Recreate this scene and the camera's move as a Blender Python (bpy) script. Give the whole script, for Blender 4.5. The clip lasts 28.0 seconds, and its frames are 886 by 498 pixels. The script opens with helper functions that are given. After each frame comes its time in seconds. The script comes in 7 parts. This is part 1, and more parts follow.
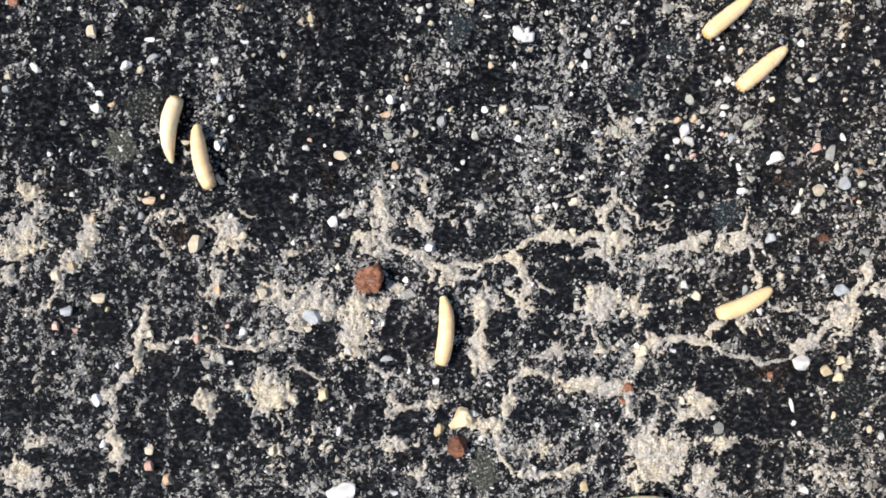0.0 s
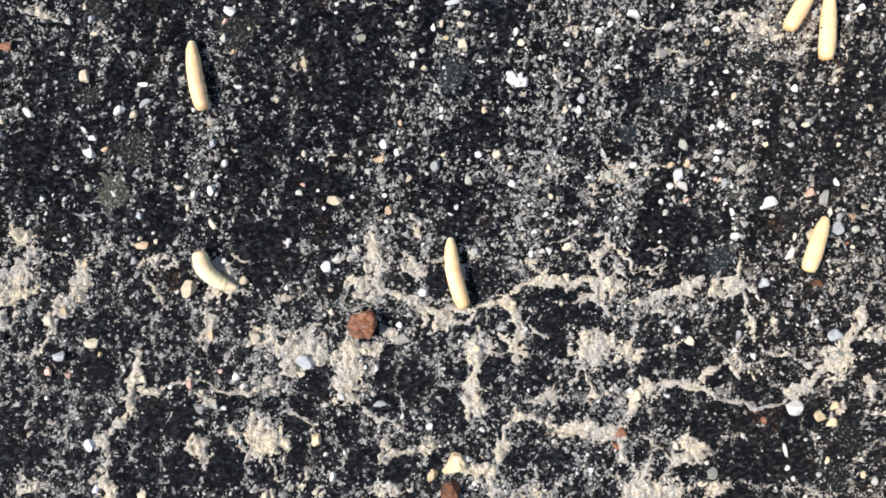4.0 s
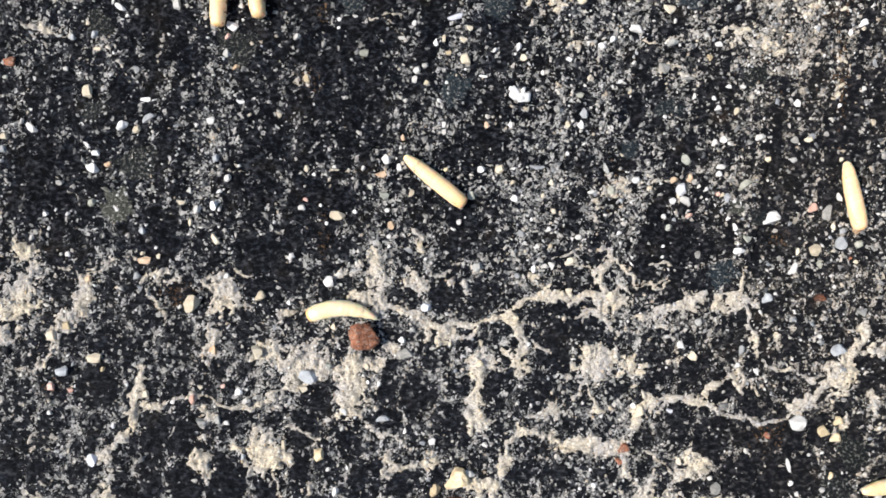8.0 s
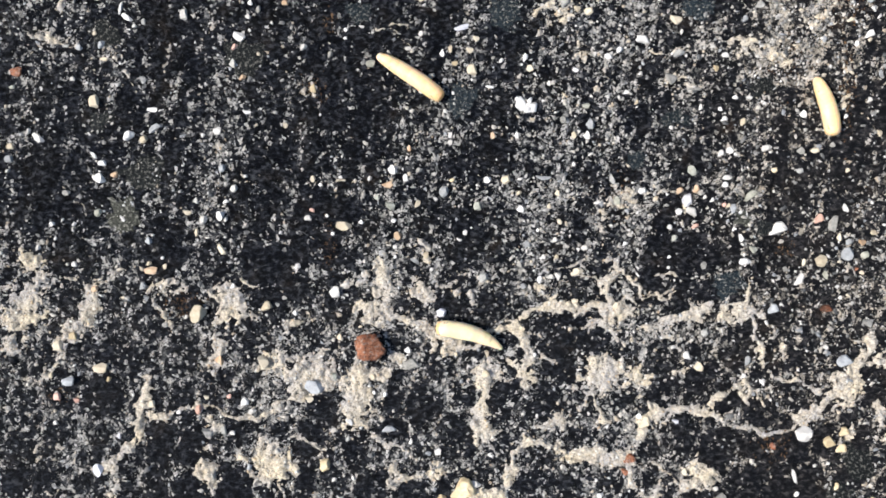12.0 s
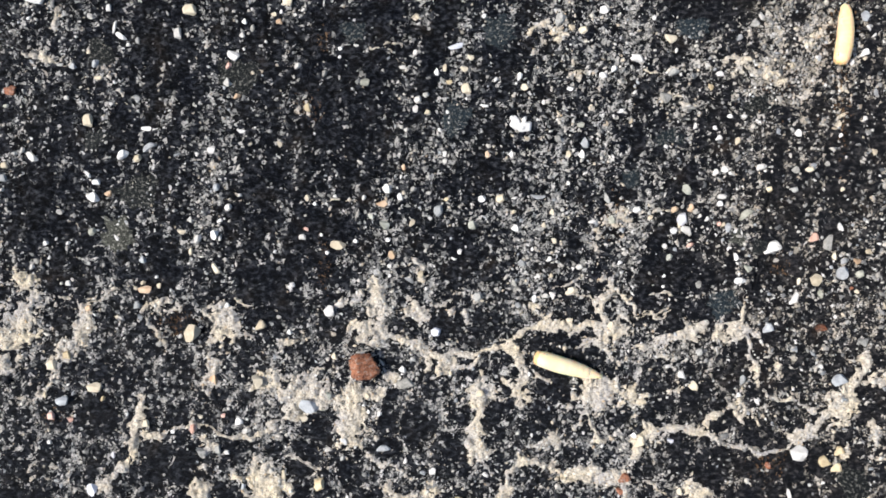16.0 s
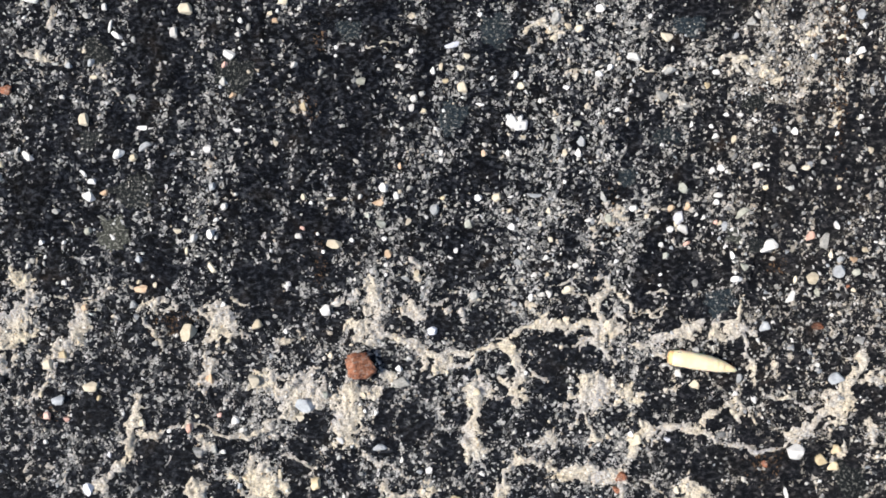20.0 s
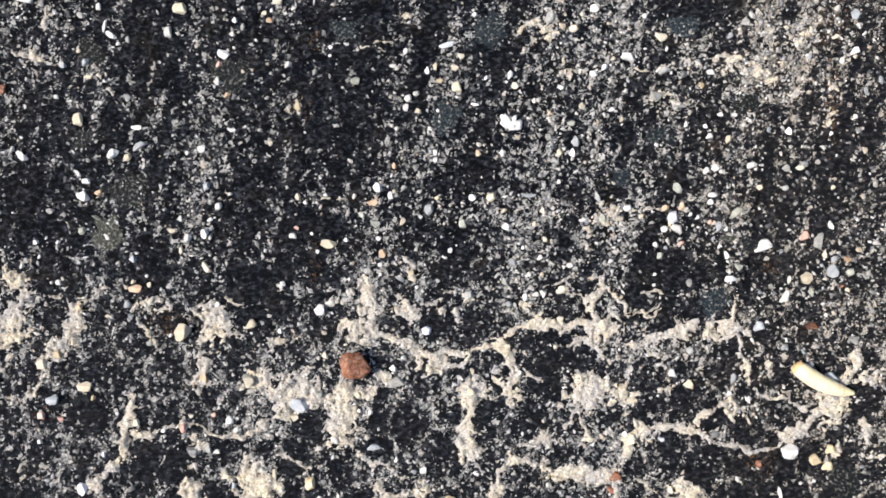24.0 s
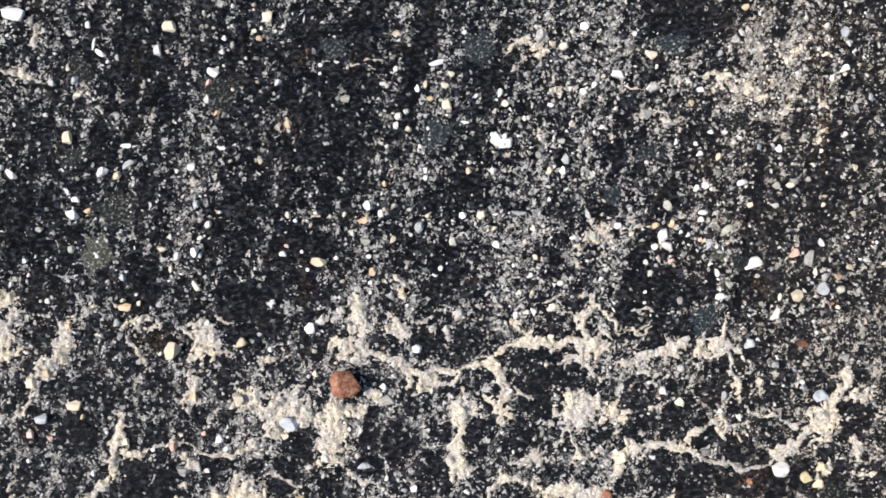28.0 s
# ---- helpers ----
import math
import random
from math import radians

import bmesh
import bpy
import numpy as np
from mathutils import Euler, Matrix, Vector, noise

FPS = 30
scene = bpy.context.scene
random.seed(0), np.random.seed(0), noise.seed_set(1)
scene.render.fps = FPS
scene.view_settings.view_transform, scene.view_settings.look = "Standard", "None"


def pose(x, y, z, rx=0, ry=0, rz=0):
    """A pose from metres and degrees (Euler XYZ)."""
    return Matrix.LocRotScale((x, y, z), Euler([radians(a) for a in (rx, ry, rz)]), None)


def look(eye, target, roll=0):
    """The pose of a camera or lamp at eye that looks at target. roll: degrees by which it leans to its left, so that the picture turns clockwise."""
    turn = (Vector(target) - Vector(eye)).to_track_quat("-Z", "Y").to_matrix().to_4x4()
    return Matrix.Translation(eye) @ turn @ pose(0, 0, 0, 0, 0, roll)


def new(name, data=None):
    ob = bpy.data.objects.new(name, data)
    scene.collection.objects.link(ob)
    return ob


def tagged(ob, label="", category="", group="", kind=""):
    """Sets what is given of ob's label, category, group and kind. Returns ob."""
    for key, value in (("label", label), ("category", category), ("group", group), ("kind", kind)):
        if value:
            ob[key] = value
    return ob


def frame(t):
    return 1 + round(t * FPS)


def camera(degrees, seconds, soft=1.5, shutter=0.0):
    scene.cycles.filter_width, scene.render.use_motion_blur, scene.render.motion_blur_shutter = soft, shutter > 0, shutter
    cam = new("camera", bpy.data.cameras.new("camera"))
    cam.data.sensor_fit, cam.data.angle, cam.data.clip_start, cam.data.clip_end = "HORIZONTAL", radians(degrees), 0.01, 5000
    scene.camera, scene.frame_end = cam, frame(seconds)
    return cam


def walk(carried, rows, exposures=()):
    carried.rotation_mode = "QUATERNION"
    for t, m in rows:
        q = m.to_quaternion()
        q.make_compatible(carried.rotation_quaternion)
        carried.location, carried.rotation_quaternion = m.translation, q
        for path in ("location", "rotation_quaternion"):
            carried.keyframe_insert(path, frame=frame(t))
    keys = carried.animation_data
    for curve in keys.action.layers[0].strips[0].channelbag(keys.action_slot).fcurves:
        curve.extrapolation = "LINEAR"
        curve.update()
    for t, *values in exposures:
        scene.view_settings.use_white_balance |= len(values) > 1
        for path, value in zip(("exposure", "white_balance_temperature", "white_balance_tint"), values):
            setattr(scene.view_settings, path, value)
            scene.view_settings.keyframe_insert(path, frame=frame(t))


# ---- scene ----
# Fly larvae crawling over weathered asphalt in the sun. Layout numbers are in millimetres.
MM = 0.001
cam = camera(60, 28.0, soft=1.72, shutter=0.5)
PATH = [
    (0, pose(-0.00043, -0.01403, 0.13616, -0.31, -0.05, -0.07)),
    (0.5, pose(-0.00027, -0.01273, 0.13615, -0.42, -0.00, -0.08)),
    (1, pose(-0.00043, -0.01236, 0.13614, -0.37, -0.05, -0.07)),
    (1.5, pose(-0.00037, -0.01094, 0.13608, -0.25, -0.01, -0.03)),
    (2, pose(-0.00013, -0.00890, 0.13602, -0.25, -0.03, -0.02)),
    (2.5, pose(0.00052, -0.00721, 0.13595, -0.21, -0.01, -0.08)),
    (4.5, pose(0.00060, -0.00568, 0.13596, -0.19, -0.15, -0.07)),
    (5, pose(0.00089, -0.00435, 0.13589, -0.20, -0.00, -0.08)),
    (5.5, pose(0.00060, -0.00426, 0.13590, -0.24, -0.06, -0.10)),
    (6, pose(0.00088, -0.00433, 0.13588, -0.11, -0.01, -0.10)),
    (6.5, pose(0.00103, -0.00372, 0.13589, -0.21, -0.06, -0.10)),
    (7, pose(0.00108, -0.00378, 0.13586, -0.14, -0.04, -0.04)),
    (7.5, pose(0.00055, -0.00367, 0.13592, -0.16, -0.03, -0.08)),
    (8, pose(0.00037, -0.00407, 0.13591, -0.04, -0.02, -0.05)),
    (8.5, pose(0.00019, -0.00320, 0.13584, -0.08, -0.12, -0.06)),
    (9, pose(0.00022, -0.00288, 0.13595, -0.10, -0.06, -0.06)),
    (9.5, pose(0.00003, -0.00267, 0.13589, -0.17, -0.03, -0.02)),
    (10, pose(-0.00042, -0.00339, 0.13594, -0.13, -0.06, 0.00)),
    (10.5, pose(-0.00021, -0.00321, 0.13595, -0.12, 0.06, -0.04)),
    (11, pose(-0.00051, -0.00242, 0.13593, -0.08, -0.04, 0.00)),
    (11.5, pose(-0.00050, -0.00172, 0.13581, -0.05, -0.02, 0.00)),
    (12, pose(-0.00065, -0.00222, 0.13598, -0.04, 0.01, -0.00)),
    (12.5, pose(-0.00047, -0.00215, 0.13579, 0.00, -0.00, 0.00)),
    (14.5, pose(-0.00061, -0.00109, 0.13579, 0.01, 0.00, -0.00)),
    (15, pose(-0.00007, -0.00026, 0.13585, -0.07, 0.11, -0.05)),
    (15.5, pose(0.00016, 0.00046, 0.13579, 0.00, 0.00, 0.00)),
    (16, pose(0.00030, 0.00106, 0.13579, 0.00, -0.00, -0.00)),
    (16.5, pose(-0.00000, 0.00061, 0.13579, 0.00, -0.00, -0.00)),
    (17, pose(-0.00000, -0.00000, 0.13579, 0.00, -0.00, 0.00)),
    (17.5, pose(0.00022, 0.00049, 0.13578, 0.11, 0.01, 0.01)),
    (18, pose(0.00075, 0.00209, 0.13561, 0.07, 0.01, 0.00)),
    (18.5, pose(0.00076, 0.00197, 0.13562, 0.08, 0.02, -0.03)),
    (19, pose(0.00065, 0.00089, 0.13577, 0.07, 0.02, -0.02)),
    (19.5, pose(0.00086, 0.00062, 0.13578, 0.00, -0.02, -0.02)),
    (20, pose(0.00086, 0.00086, 0.13570, -0.00, -0.04, -0.09)),
    (20.5, pose(0.00071, 0.00196, 0.13568, 0.08, -0.15, -0.03)),
    (21, pose(0.00102, 0.00253, 0.13569, 0.05, -0.00, -0.07)),
    (21.5, pose(0.00062, 0.00178, 0.13574, 0.06, -0.06, -0.06)),
    (23.5, pose(0.00189, 0.00198, 0.13563, 0.08, -0.11, -0.08)),
    (24, pose(0.00173, 0.00073, 0.13571, 0.04, -0.10, -0.08)),
    (24.5, pose(0.00156, 0.00076, 0.13565, 0.06, -0.13, -0.11)),
    (25, pose(0.00205, 0.00172, 0.13555, 0.05, -0.14, -0.14)),
    (25.5, pose(0.00252, 0.00229, 0.13564, 0.13, -0.17, -0.13)),
    (26, pose(0.00258, 0.00220, 0.13560, 0.09, -0.14, -0.12)),
    (26.5, pose(0.00299, 0.00223, 0.13556, 0.10, -0.08, -0.15)),
    (27, pose(0.00335, 0.00284, 0.13546, 0.11, -0.16, -0.16)),
    (27.5, pose(0.00327, 0.00312, 0.13554, 0.20, -0.23, -0.17)),
    (28, pose(0.00311, 0.00352, 0.13553, 0.20, -0.24, -0.16)),
]
walk(cam, PATH, [(0, 0.46, 6520, 11), (5, 0.50, 6520, 11), (12, 0.52, 6500, 11), (21.5, 0.56, 6500, 11), (24, 0.63, 6560, 12), (28, 0.65, 6560, 12)])

# ---- light ----
SUN_TURN, SUN_HEIGHT = radians(262), radians(50)
sun_way = Vector((math.sin(SUN_TURN) * math.cos(SUN_HEIGHT), math.cos(SUN_TURN) * math.cos(SUN_HEIGHT), math.sin(SUN_HEIGHT)))
world = bpy.data.worlds.new("sky")
scene.world = world
world.use_nodes = True
sky = world.node_tree.nodes.new("ShaderNodeTexSky")
sky.sky_type, sky.sun_disc = "NISHITA", False
sky.sun_elevation, sky.sun_rotation = SUN_HEIGHT, SUN_TURN
world.node_tree.links.new(sky.outputs[0], world.node_tree.nodes["Background"].inputs[0])
world.node_tree.nodes["Background"].inputs[1].default_value = 0.09
sun = new("sun", bpy.data.lights.new("sun", "SUN"))
sun.data.energy, sun.data.angle, sun.data.color = 4.2, radians(0.53), (1.0, 0.95, 0.87)
sun.matrix_world = look(sun_way * 3, (0, 0, 0))


# ---- materials ----
def material(name, rough=0.7, spec=0.4):
    m = bpy.data.materials.new(name)
    m.use_nodes = True
    b = m.node_tree.nodes["Principled BSDF"]
    b.inputs["Roughness"].default_value = rough
    b.inputs["Specular IOR Level"].default_value = spec
    return m, m.node_tree.nodes, m.node_tree.links, b


def place(n, l, scale=(1, 1, 1), object_space=True):
    """Coordinates in metres, stretched."""
    c = n.new("ShaderNodeTexCoord")
    s = n.new("ShaderNodeMapping")
    s.inputs["Scale"].default_value = scale
    l.new(c.outputs["Object"], s.inputs[0])
    return s.outputs[0]


def grain(n, l, at, scale, detail=4.0, rough=0.6):
    t = n.new("ShaderNodeTexNoise")
    t.inputs["Scale"].default_value, t.inputs["Detail"].default_value, t.inputs["Roughness"].default_value = scale, detail, rough
    l.new(at, t.inputs["Vector"])
    return t.outputs["Fac"]


def ramp(n, l, fac, stops, kind="LINEAR"):
    r = n.new("ShaderNodeValToRGB")
    r.color_ramp.interpolation = kind
    e = r.color_ramp.elements
    while len(e) < len(stops):
        e.new(0.5)
    for k, (p, c) in zip(e, stops):
        k.position, k.color = p, (*c, 1) if len(c) == 3 else c
    l.new(fac, r.inputs[0])
    return r.outputs[0]


def mixed(n, l, fac, a, b, kind="MIX"):
    m = n.new("ShaderNodeMix")
    m.data_type, m.blend_type = "RGBA", kind
    for socket, v in ((m.inputs[0], fac), (m.inputs[6], a), (m.inputs[7], b)):
        if isinstance(v, (int, float)):
            socket.default_value = v
        elif isinstance(v, tuple):
            socket.default_value = (*v, 1)
        else:
            l.new(v, socket)
    return m.outputs[2]


def relief(n, l, b, height, distance, strength=1.0):
    k = n.new("ShaderNodeBump")
    k.inputs["Strength"].default_value, k.inputs["Distance"].default_value = strength, distance
    l.new(height, k.inputs["Height"])
    l.new(k.outputs[0], b.inputs["Normal"])


def grey(v):
    return (v, v, v)


def calc(n, l, kind, a, b=0.0, clamp=False):
    m = n.new("ShaderNodeMath")
    m.operation, m.use_clamp = kind, clamp
    for socket, v in ((m.inputs[0], a), (m.inputs[1], b)):
        if isinstance(v, (int, float)):
            socket.default_value = v
        else:
            l.new(v, socket)
    return m.outputs[0]


def above(n, l, field, limit, soft):
    """1 where the field is over the limit, with a narrow edge."""
    return calc(n, l, "DIVIDE", calc(n, l, "SUBTRACT", field, limit), soft, True)


def asphalt_material():
    """Blue-black tar; dust lies on it in broken crumbs and winding threads, as thick as the ground's dust layer says."""
    m, n, l, b = material("weathered asphalt", 0.6, 0.10)
    at = place(n, l)
    layer = n.new("ShaderNodeAttribute")
    layer.attribute_name = "dust"
    thick = layer.outputs["Fac"]
    tar = ramp(n, l, grain(n, l, at, 170, 4), [(0.32, (0.0018, 0.0034, 0.0084)), (0.46, (0.0044, 0.0056, 0.0095)), (0.60, (0.0072, 0.0076, 0.0096)), (0.72, (0.0130, 0.0104, 0.0086))])
    # wrinkles with painted sheen and a little dust, drawn out across the way the tyres run
    turned = n.new("ShaderNodeMapping")
    turned.inputs["Rotation"].default_value, turned.inputs["Scale"].default_value = (0, 0, radians(-24)), (0.6, 1.0, 1.0)
    l.new(at, turned.inputs[0])
    # the relief's sheen goes into the tar's colour as dark and grey streaks
    worn = ramp(n, l, grain(n, l, turned.outputs[0], 1500, 4, 0.66), [(0.38, grey(0.25)), (0.49, grey(0.75)), (0.56, grey(1.7)), (0.64, grey(2.6))])
    wrinkle_grey = ramp(n, l, grain(n, l, turned.outputs[0], 1500, 4, 0.66), [(0.50, grey(0)), (0.575, grey(0.32)), (0.66, grey(1))])
    blotch = ramp(n, l, grain(n, l, at, 330, 3, 0.6), [(0.38, (0.55, 0.66, 0.78)), (0.52, (1.05, 1.04, 1.02)), (0.64, (2.15, 1.95, 1.72))])
    worn = mixed(n, l, 1.0, worn, blotch, "MULTIPLY")
    tar = mixed(n, l, wrinkle_grey, mixed(n, l, 1.0, tar, worn, "MULTIPLY"), (0.063, 0.067, 0.075))
    # the side away from the crack field is browner
    axes = n.new("ShaderNodeSeparateXYZ")
    l.new(at, axes.inputs[0])
    far = n.new("ShaderNodeVectorMath")
    far.operation = "LENGTH"
    l.new(at, far.inputs[0])
    near = calc(n, l, "SUBTRACT", 1.0, calc(n, l, "DIVIDE", calc(n, l, "SUBTRACT", far.outputs["Value"], 0.11), 0.25, True))
    side = calc(n, l, "MULTIPLY", calc(n, l, "DIVIDE", calc(n, l, "SUBTRACT", axes.outputs[0], 0.030), 0.030, True), near)
    tar = mixed(n, l, side, tar, mixed(n, l, 1.0, tar, (1.35, 1.18, 1.0), "MULTIPLY"))
    # the crack field is dustier all over
    field = calc(n, l, "MULTIPLY", calc(n, l, "DIVIDE", calc(n, l, "SUBTRACT", 0.004, axes.outputs[1]), 0.022, True), near)
    tar = mixed(n, l, calc(n, l, "MULTIPLY", calc(n, l, "MAXIMUM", field, calc(n, l, "MULTIPLY", side, 1.2)), 0.17), tar, (0.027, 0.029, 0.034))
    # broken crumbs of dust in two sizes, each of one tone, with ragged outlines
    shake = n.new("ShaderNodeTexNoise")
    shake.inputs["Scale"].default_value, shake.inputs["Detail"].default_value = 1900, 2
    l.new(at, shake.inputs["Vector"])
    film, tone = None, None
    for size, cover, drift in ((2400, 0.49, 0.0018), (1150, 0.14, 0.0038)):
        move = n.new("ShaderNodeVectorMath")
        move.operation = "MULTIPLY_ADD"
        l.new(shake.outputs["Color"], move.inputs[0])
        move.inputs[1].default_value = (drift, drift, 0)
        l.new(at, move.inputs[2])
        cells = n.new("ShaderNodeTexVoronoi")
        cells.voronoi_dimensions = "2D"
        cells.inputs["Scale"].default_value = size
        l.new(move.outputs[0], cells.inputs["Vector"])
        pick = n.new("ShaderNodeSeparateColor")
        l.new(cells.outputs["Color"], pick.inputs[0])
        here = above(n, l, pick.outputs[0], calc(n, l, "SUBTRACT", 1.0, calc(n, l, "MULTIPLY", calc(n, l, "MULTIPLY", thick, calc(n, l, "ADD", thick, 0.28)), cover)), 0.01)
        film = here if film is None else calc(n, l, "MAXIMUM", film, here)
        tone = pick.outputs[1] if tone is None else mixed(n, l, here, tone, pick.outputs[1])
    winding = calc(n, l, "ABSOLUTE", calc(n, l, "SUBTRACT", grain(n, l, at, 620, 3, 0.6), 0.5))
    threads = above(n, l, calc(n, l, "SUBTRACT", 0.0, winding), calc(n, l, "SUBTRACT", 0.002, calc(n, l, "MULTIPLY", thick, 0.022)), 0.006)
    broken = above(n, l, grain(n, l, at, 430, 3, 0.7), calc(n, l, "SUBTRACT", 0.60, calc(n, l, "MULTIPLY", thick, 0.14)), 0.03)
    threads = calc(n, l, "MULTIPLY", threads, broken)
    film = calc(n, l, "MAXIMUM", film, threads)
    dust = ramp(n, l, tone, [(0.0, (0.08, 0.083, 0.088)), (0.25, (0.20, 0.20, 0.195)), (0.45, (0.44, 0.43, 0.40)), (0.75, (0.63, 0.61, 0.575)), (1.0, (0.77, 0.755, 0.735))])
    dust = mixed(n, l, side, dust, mixed(n, l, 1.0, dust, (0.97, 0.90, 0.80), "MULTIPLY"))
    l.new(mixed(n, l, film, tar, dust), b.inputs["Base Color"])
    l.new(mixed(n, l, film, grey(0.6), grey(0.9)), b.inputs["Roughness"])
    bumps = calc(n, l, "ADD", grain(n, l, at, 900, 6, 0.75), calc(n, l, "MULTIPLY", film, 0.06))
    relief(n, l, b, bumps, 0.0014)
    return m


def dust_material():
    m, n, l, b = material("grey dust crust", 0.9, 0.15)
    at = place(n, l)
    broad = ramp(n, l, grain(n, l, at, 300, 3), [(0.36, (0.16, 0.16, 0.162)), (0.5, (0.40, 0.38, 0.35)), (0.62, (0.62, 0.575, 0.51))])
    fine = ramp(n, l, grain(n, l, at, 2600, 3, 0.7), [(0.40, grey(0.12)), (0.48, grey(0.7)), (0.56, grey(1.15)), (0.64, grey(1.4))])
    l.new(mixed(n, l, 1.0, broad, fine, "MULTIPLY"), b.inputs["Base Color"])
    relief(n, l, b, grain(n, l, at, 2200, 4, 0.7), 0.0004)
    return m


def sand_material():
    m, n, l, b = material("packed sand", 0.9, 0.2)
    at = place(n, l)
    broad = ramp(n, l, grain(n, l, at, 160, 4), [(0.34, (0.41, 0.395, 0.385)), (0.45, (0.52, 0.483, 0.430)), (0.56, (0.585, 0.522, 0.415)), (0.66, (0.655, 0.572, 0.425))])
    fine = ramp(n, l, grain(n, l, at, 2600, 3, 0.7), [(0.34, grey(0.42)), (0.45, grey(0.82)), (0.52, grey(1.02)), (0.62, grey(1.22))])
    l.new(mixed(n, l, 1.0, broad, fine, "MULTIPLY"), b.inputs["Base Color"])
    relief(n, l, b, grain(n, l, at, 1100, 5, 0.72), 0.00050)
    return m


def grains_material(name, stops):
    """Loose grains, each of one colour."""
    m, n, l, b = material(name, 0.6, 0.35)
    g = n.new("ShaderNodeNewGeometry")
    tone = ramp(n, l, g.outputs["Random Per Island"], stops, "CONSTANT")
    at = place(n, l)
    l.new(mixed(n, l, 1.0, tone, ramp(n, l, grain(n, l, at, 3500, 2), [(0.3, grey(0.65)), (0.7, grey(1.1))]), "MULTIPLY"), b.inputs["Base Color"])
    return m


def stone_material(name, low, high, rough=0.55, spec=0.4, speck=0.0, pale=0.0):
    """A pebble's stone: two tones, fine mottling, tints from stone to stone."""
    m, n, l, b = material(name, rough, spec)
    c = n.new("ShaderNodeNewGeometry")
    o = n.new("ShaderNodeObjectInfo")
    tone = ramp(n, l, grain(n, l, c.outputs["Position"], 700, 4, 0.65), [(0.3, low), (0.68, high)])
    tint = ramp(n, l, o.outputs["Random"], [(0.0, (0.72, 0.70, 0.66)), (0.5, (0.95, 0.93, 0.9)), (1.0, (1.05, 1.05, 1.05))])
    tone = mixed(n, l, 1.0, tone, tint, "MULTIPLY")
    if speck:
        dark = ramp(n, l, grain(n, l, c.outputs["Position"], 2600, 2, 0.7), [(0.36, grey(1 - speck)), (0.5, grey(1))])
        tone = mixed(n, l, 1.0, tone, dark, "MULTIPLY")
    if pale:
        light = ramp(n, l, grain(n, l, c.outputs["Position"], 1900, 4, 0.7), [(0.54, grey(0)), (0.60, grey(pale))])
        tone = mixed(n, l, light, tone, (0.36, 0.35, 0.31))
    l.new(tone, b.inputs["Base Color"])
    relief(n, l, b, grain(n, l, c.outputs["Position"], 1800, 4, 0.6), 0.00012)
    return m


ASPHALT, SAND, DUST = asphalt_material(), sand_material(), dust_material()
STONE = {
    "white": stone_material("white quartz", (0.56, 0.555, 0.545), (0.80, 0.79, 0.77), 0.45, 0.45),
    "cream": stone_material("cream limestone", (0.50, 0.43, 0.32), (0.72, 0.65, 0.51), 0.65, 0.3),
    "grey": stone_material("grey stone", (0.26, 0.26, 0.25), (0.46, 0.46, 0.44), 0.7, 0.3, 0.3),
    "blue_grey": stone_material("blue-grey stone", (0.25, 0.264, 0.282), (0.46, 0.487, 0.515), 0.65, 0.3),
    "orange": stone_material("orange sandstone", (0.48, 0.31, 0.19), (0.70, 0.55, 0.40), 0.7, 0.3),
    "pink": stone_material("pink feldspar", (0.50, 0.27, 0.21), (0.72, 0.48, 0.40)),
    "brown": stone_material("rusty brown stone", (0.12, 0.034, 0.017), (0.54, 0.235, 0.135), 0.7, 0.3, 0.6, 0.42),
    "dark_brown": stone_material("dark red-brown stone", (0.022, 0.010, 0.006), (0.30, 0.115, 0.06), 0.7, 0.3, 0.6, 0.12),
    "rust": stone_material("rusty grains", (0.05, 0.028, 0.014), (0.20, 0.125, 0.07), 0.8, 0.2),
    "yellow": stone_material("yellow limestone", (0.46, 0.35, 0.20), (0.74, 0.64, 0.44)),
    "green_grey": stone_material("green-grey stone", (0.26, 0.27, 0.23), (0.50, 0.51, 0.45), 0.65, 0.3),
    "lavender": stone_material("lavender-white stone", (0.48, 0.49, 0.56), (0.70, 0.71, 0.76)),
    "aggregate": stone_material("dark speckled aggregate", (0.004, 0.006, 0.007), (0.015, 0.018, 0.020), 0.8, 0.15, 0.6, 0.30),
    "speckled": stone_material("grey-green speckled aggregate", (0.015, 0.017, 0.014), (0.066, 0.070, 0.058), 0.8, 0.2, 0.7, 0.45),
    "blue_aggregate": stone_material("dark blue aggregate", (0.004, 0.008, 0.012), (0.022, 0.033, 0.042), 0.8, 0.15, 0.6, 0.32),
}
FLECKS = grains_material("pale mineral flecks", [(0, (0.20, 0.20, 0.20)), (0.16, (0.36, 0.35, 0.33)), (0.38, (0.54, 0.52, 0.48)), (0.60, (0.68, 0.66, 0.61)), (0.78, (0.62, 0.54, 0.42)), (0.86, (0.45, 0.465, 0.48)), (0.91, (0.76, 0.75, 0.72))])
GRAINS = grains_material("sand grains", [(0, (0.54, 0.47, 0.38)), (0.25, (0.66, 0.58, 0.46)), (0.5, (0.42, 0.37, 0.31)), (0.65, (0.71, 0.65, 0.56)), (0.82, (0.62, 0.47, 0.30)), (0.87, (0.22, 0.20, 0.18)), (0.92, (0.80, 0.78, 0.73))])
GRIT = grains_material("mixed grit", [(0, (0.30, 0.295, 0.285)), (0.2, (0.42, 0.41, 0.385)), (0.42, (0.55, 0.52, 0.46)), (0.62, (0.72, 0.70, 0.66)), (0.8, (0.60, 0.52, 0.40)), (0.87, (0.42, 0.435, 0.45)), (0.93, (0.46, 0.36, 0.26)), (0.95, (0.82, 0.80, 0.77))])


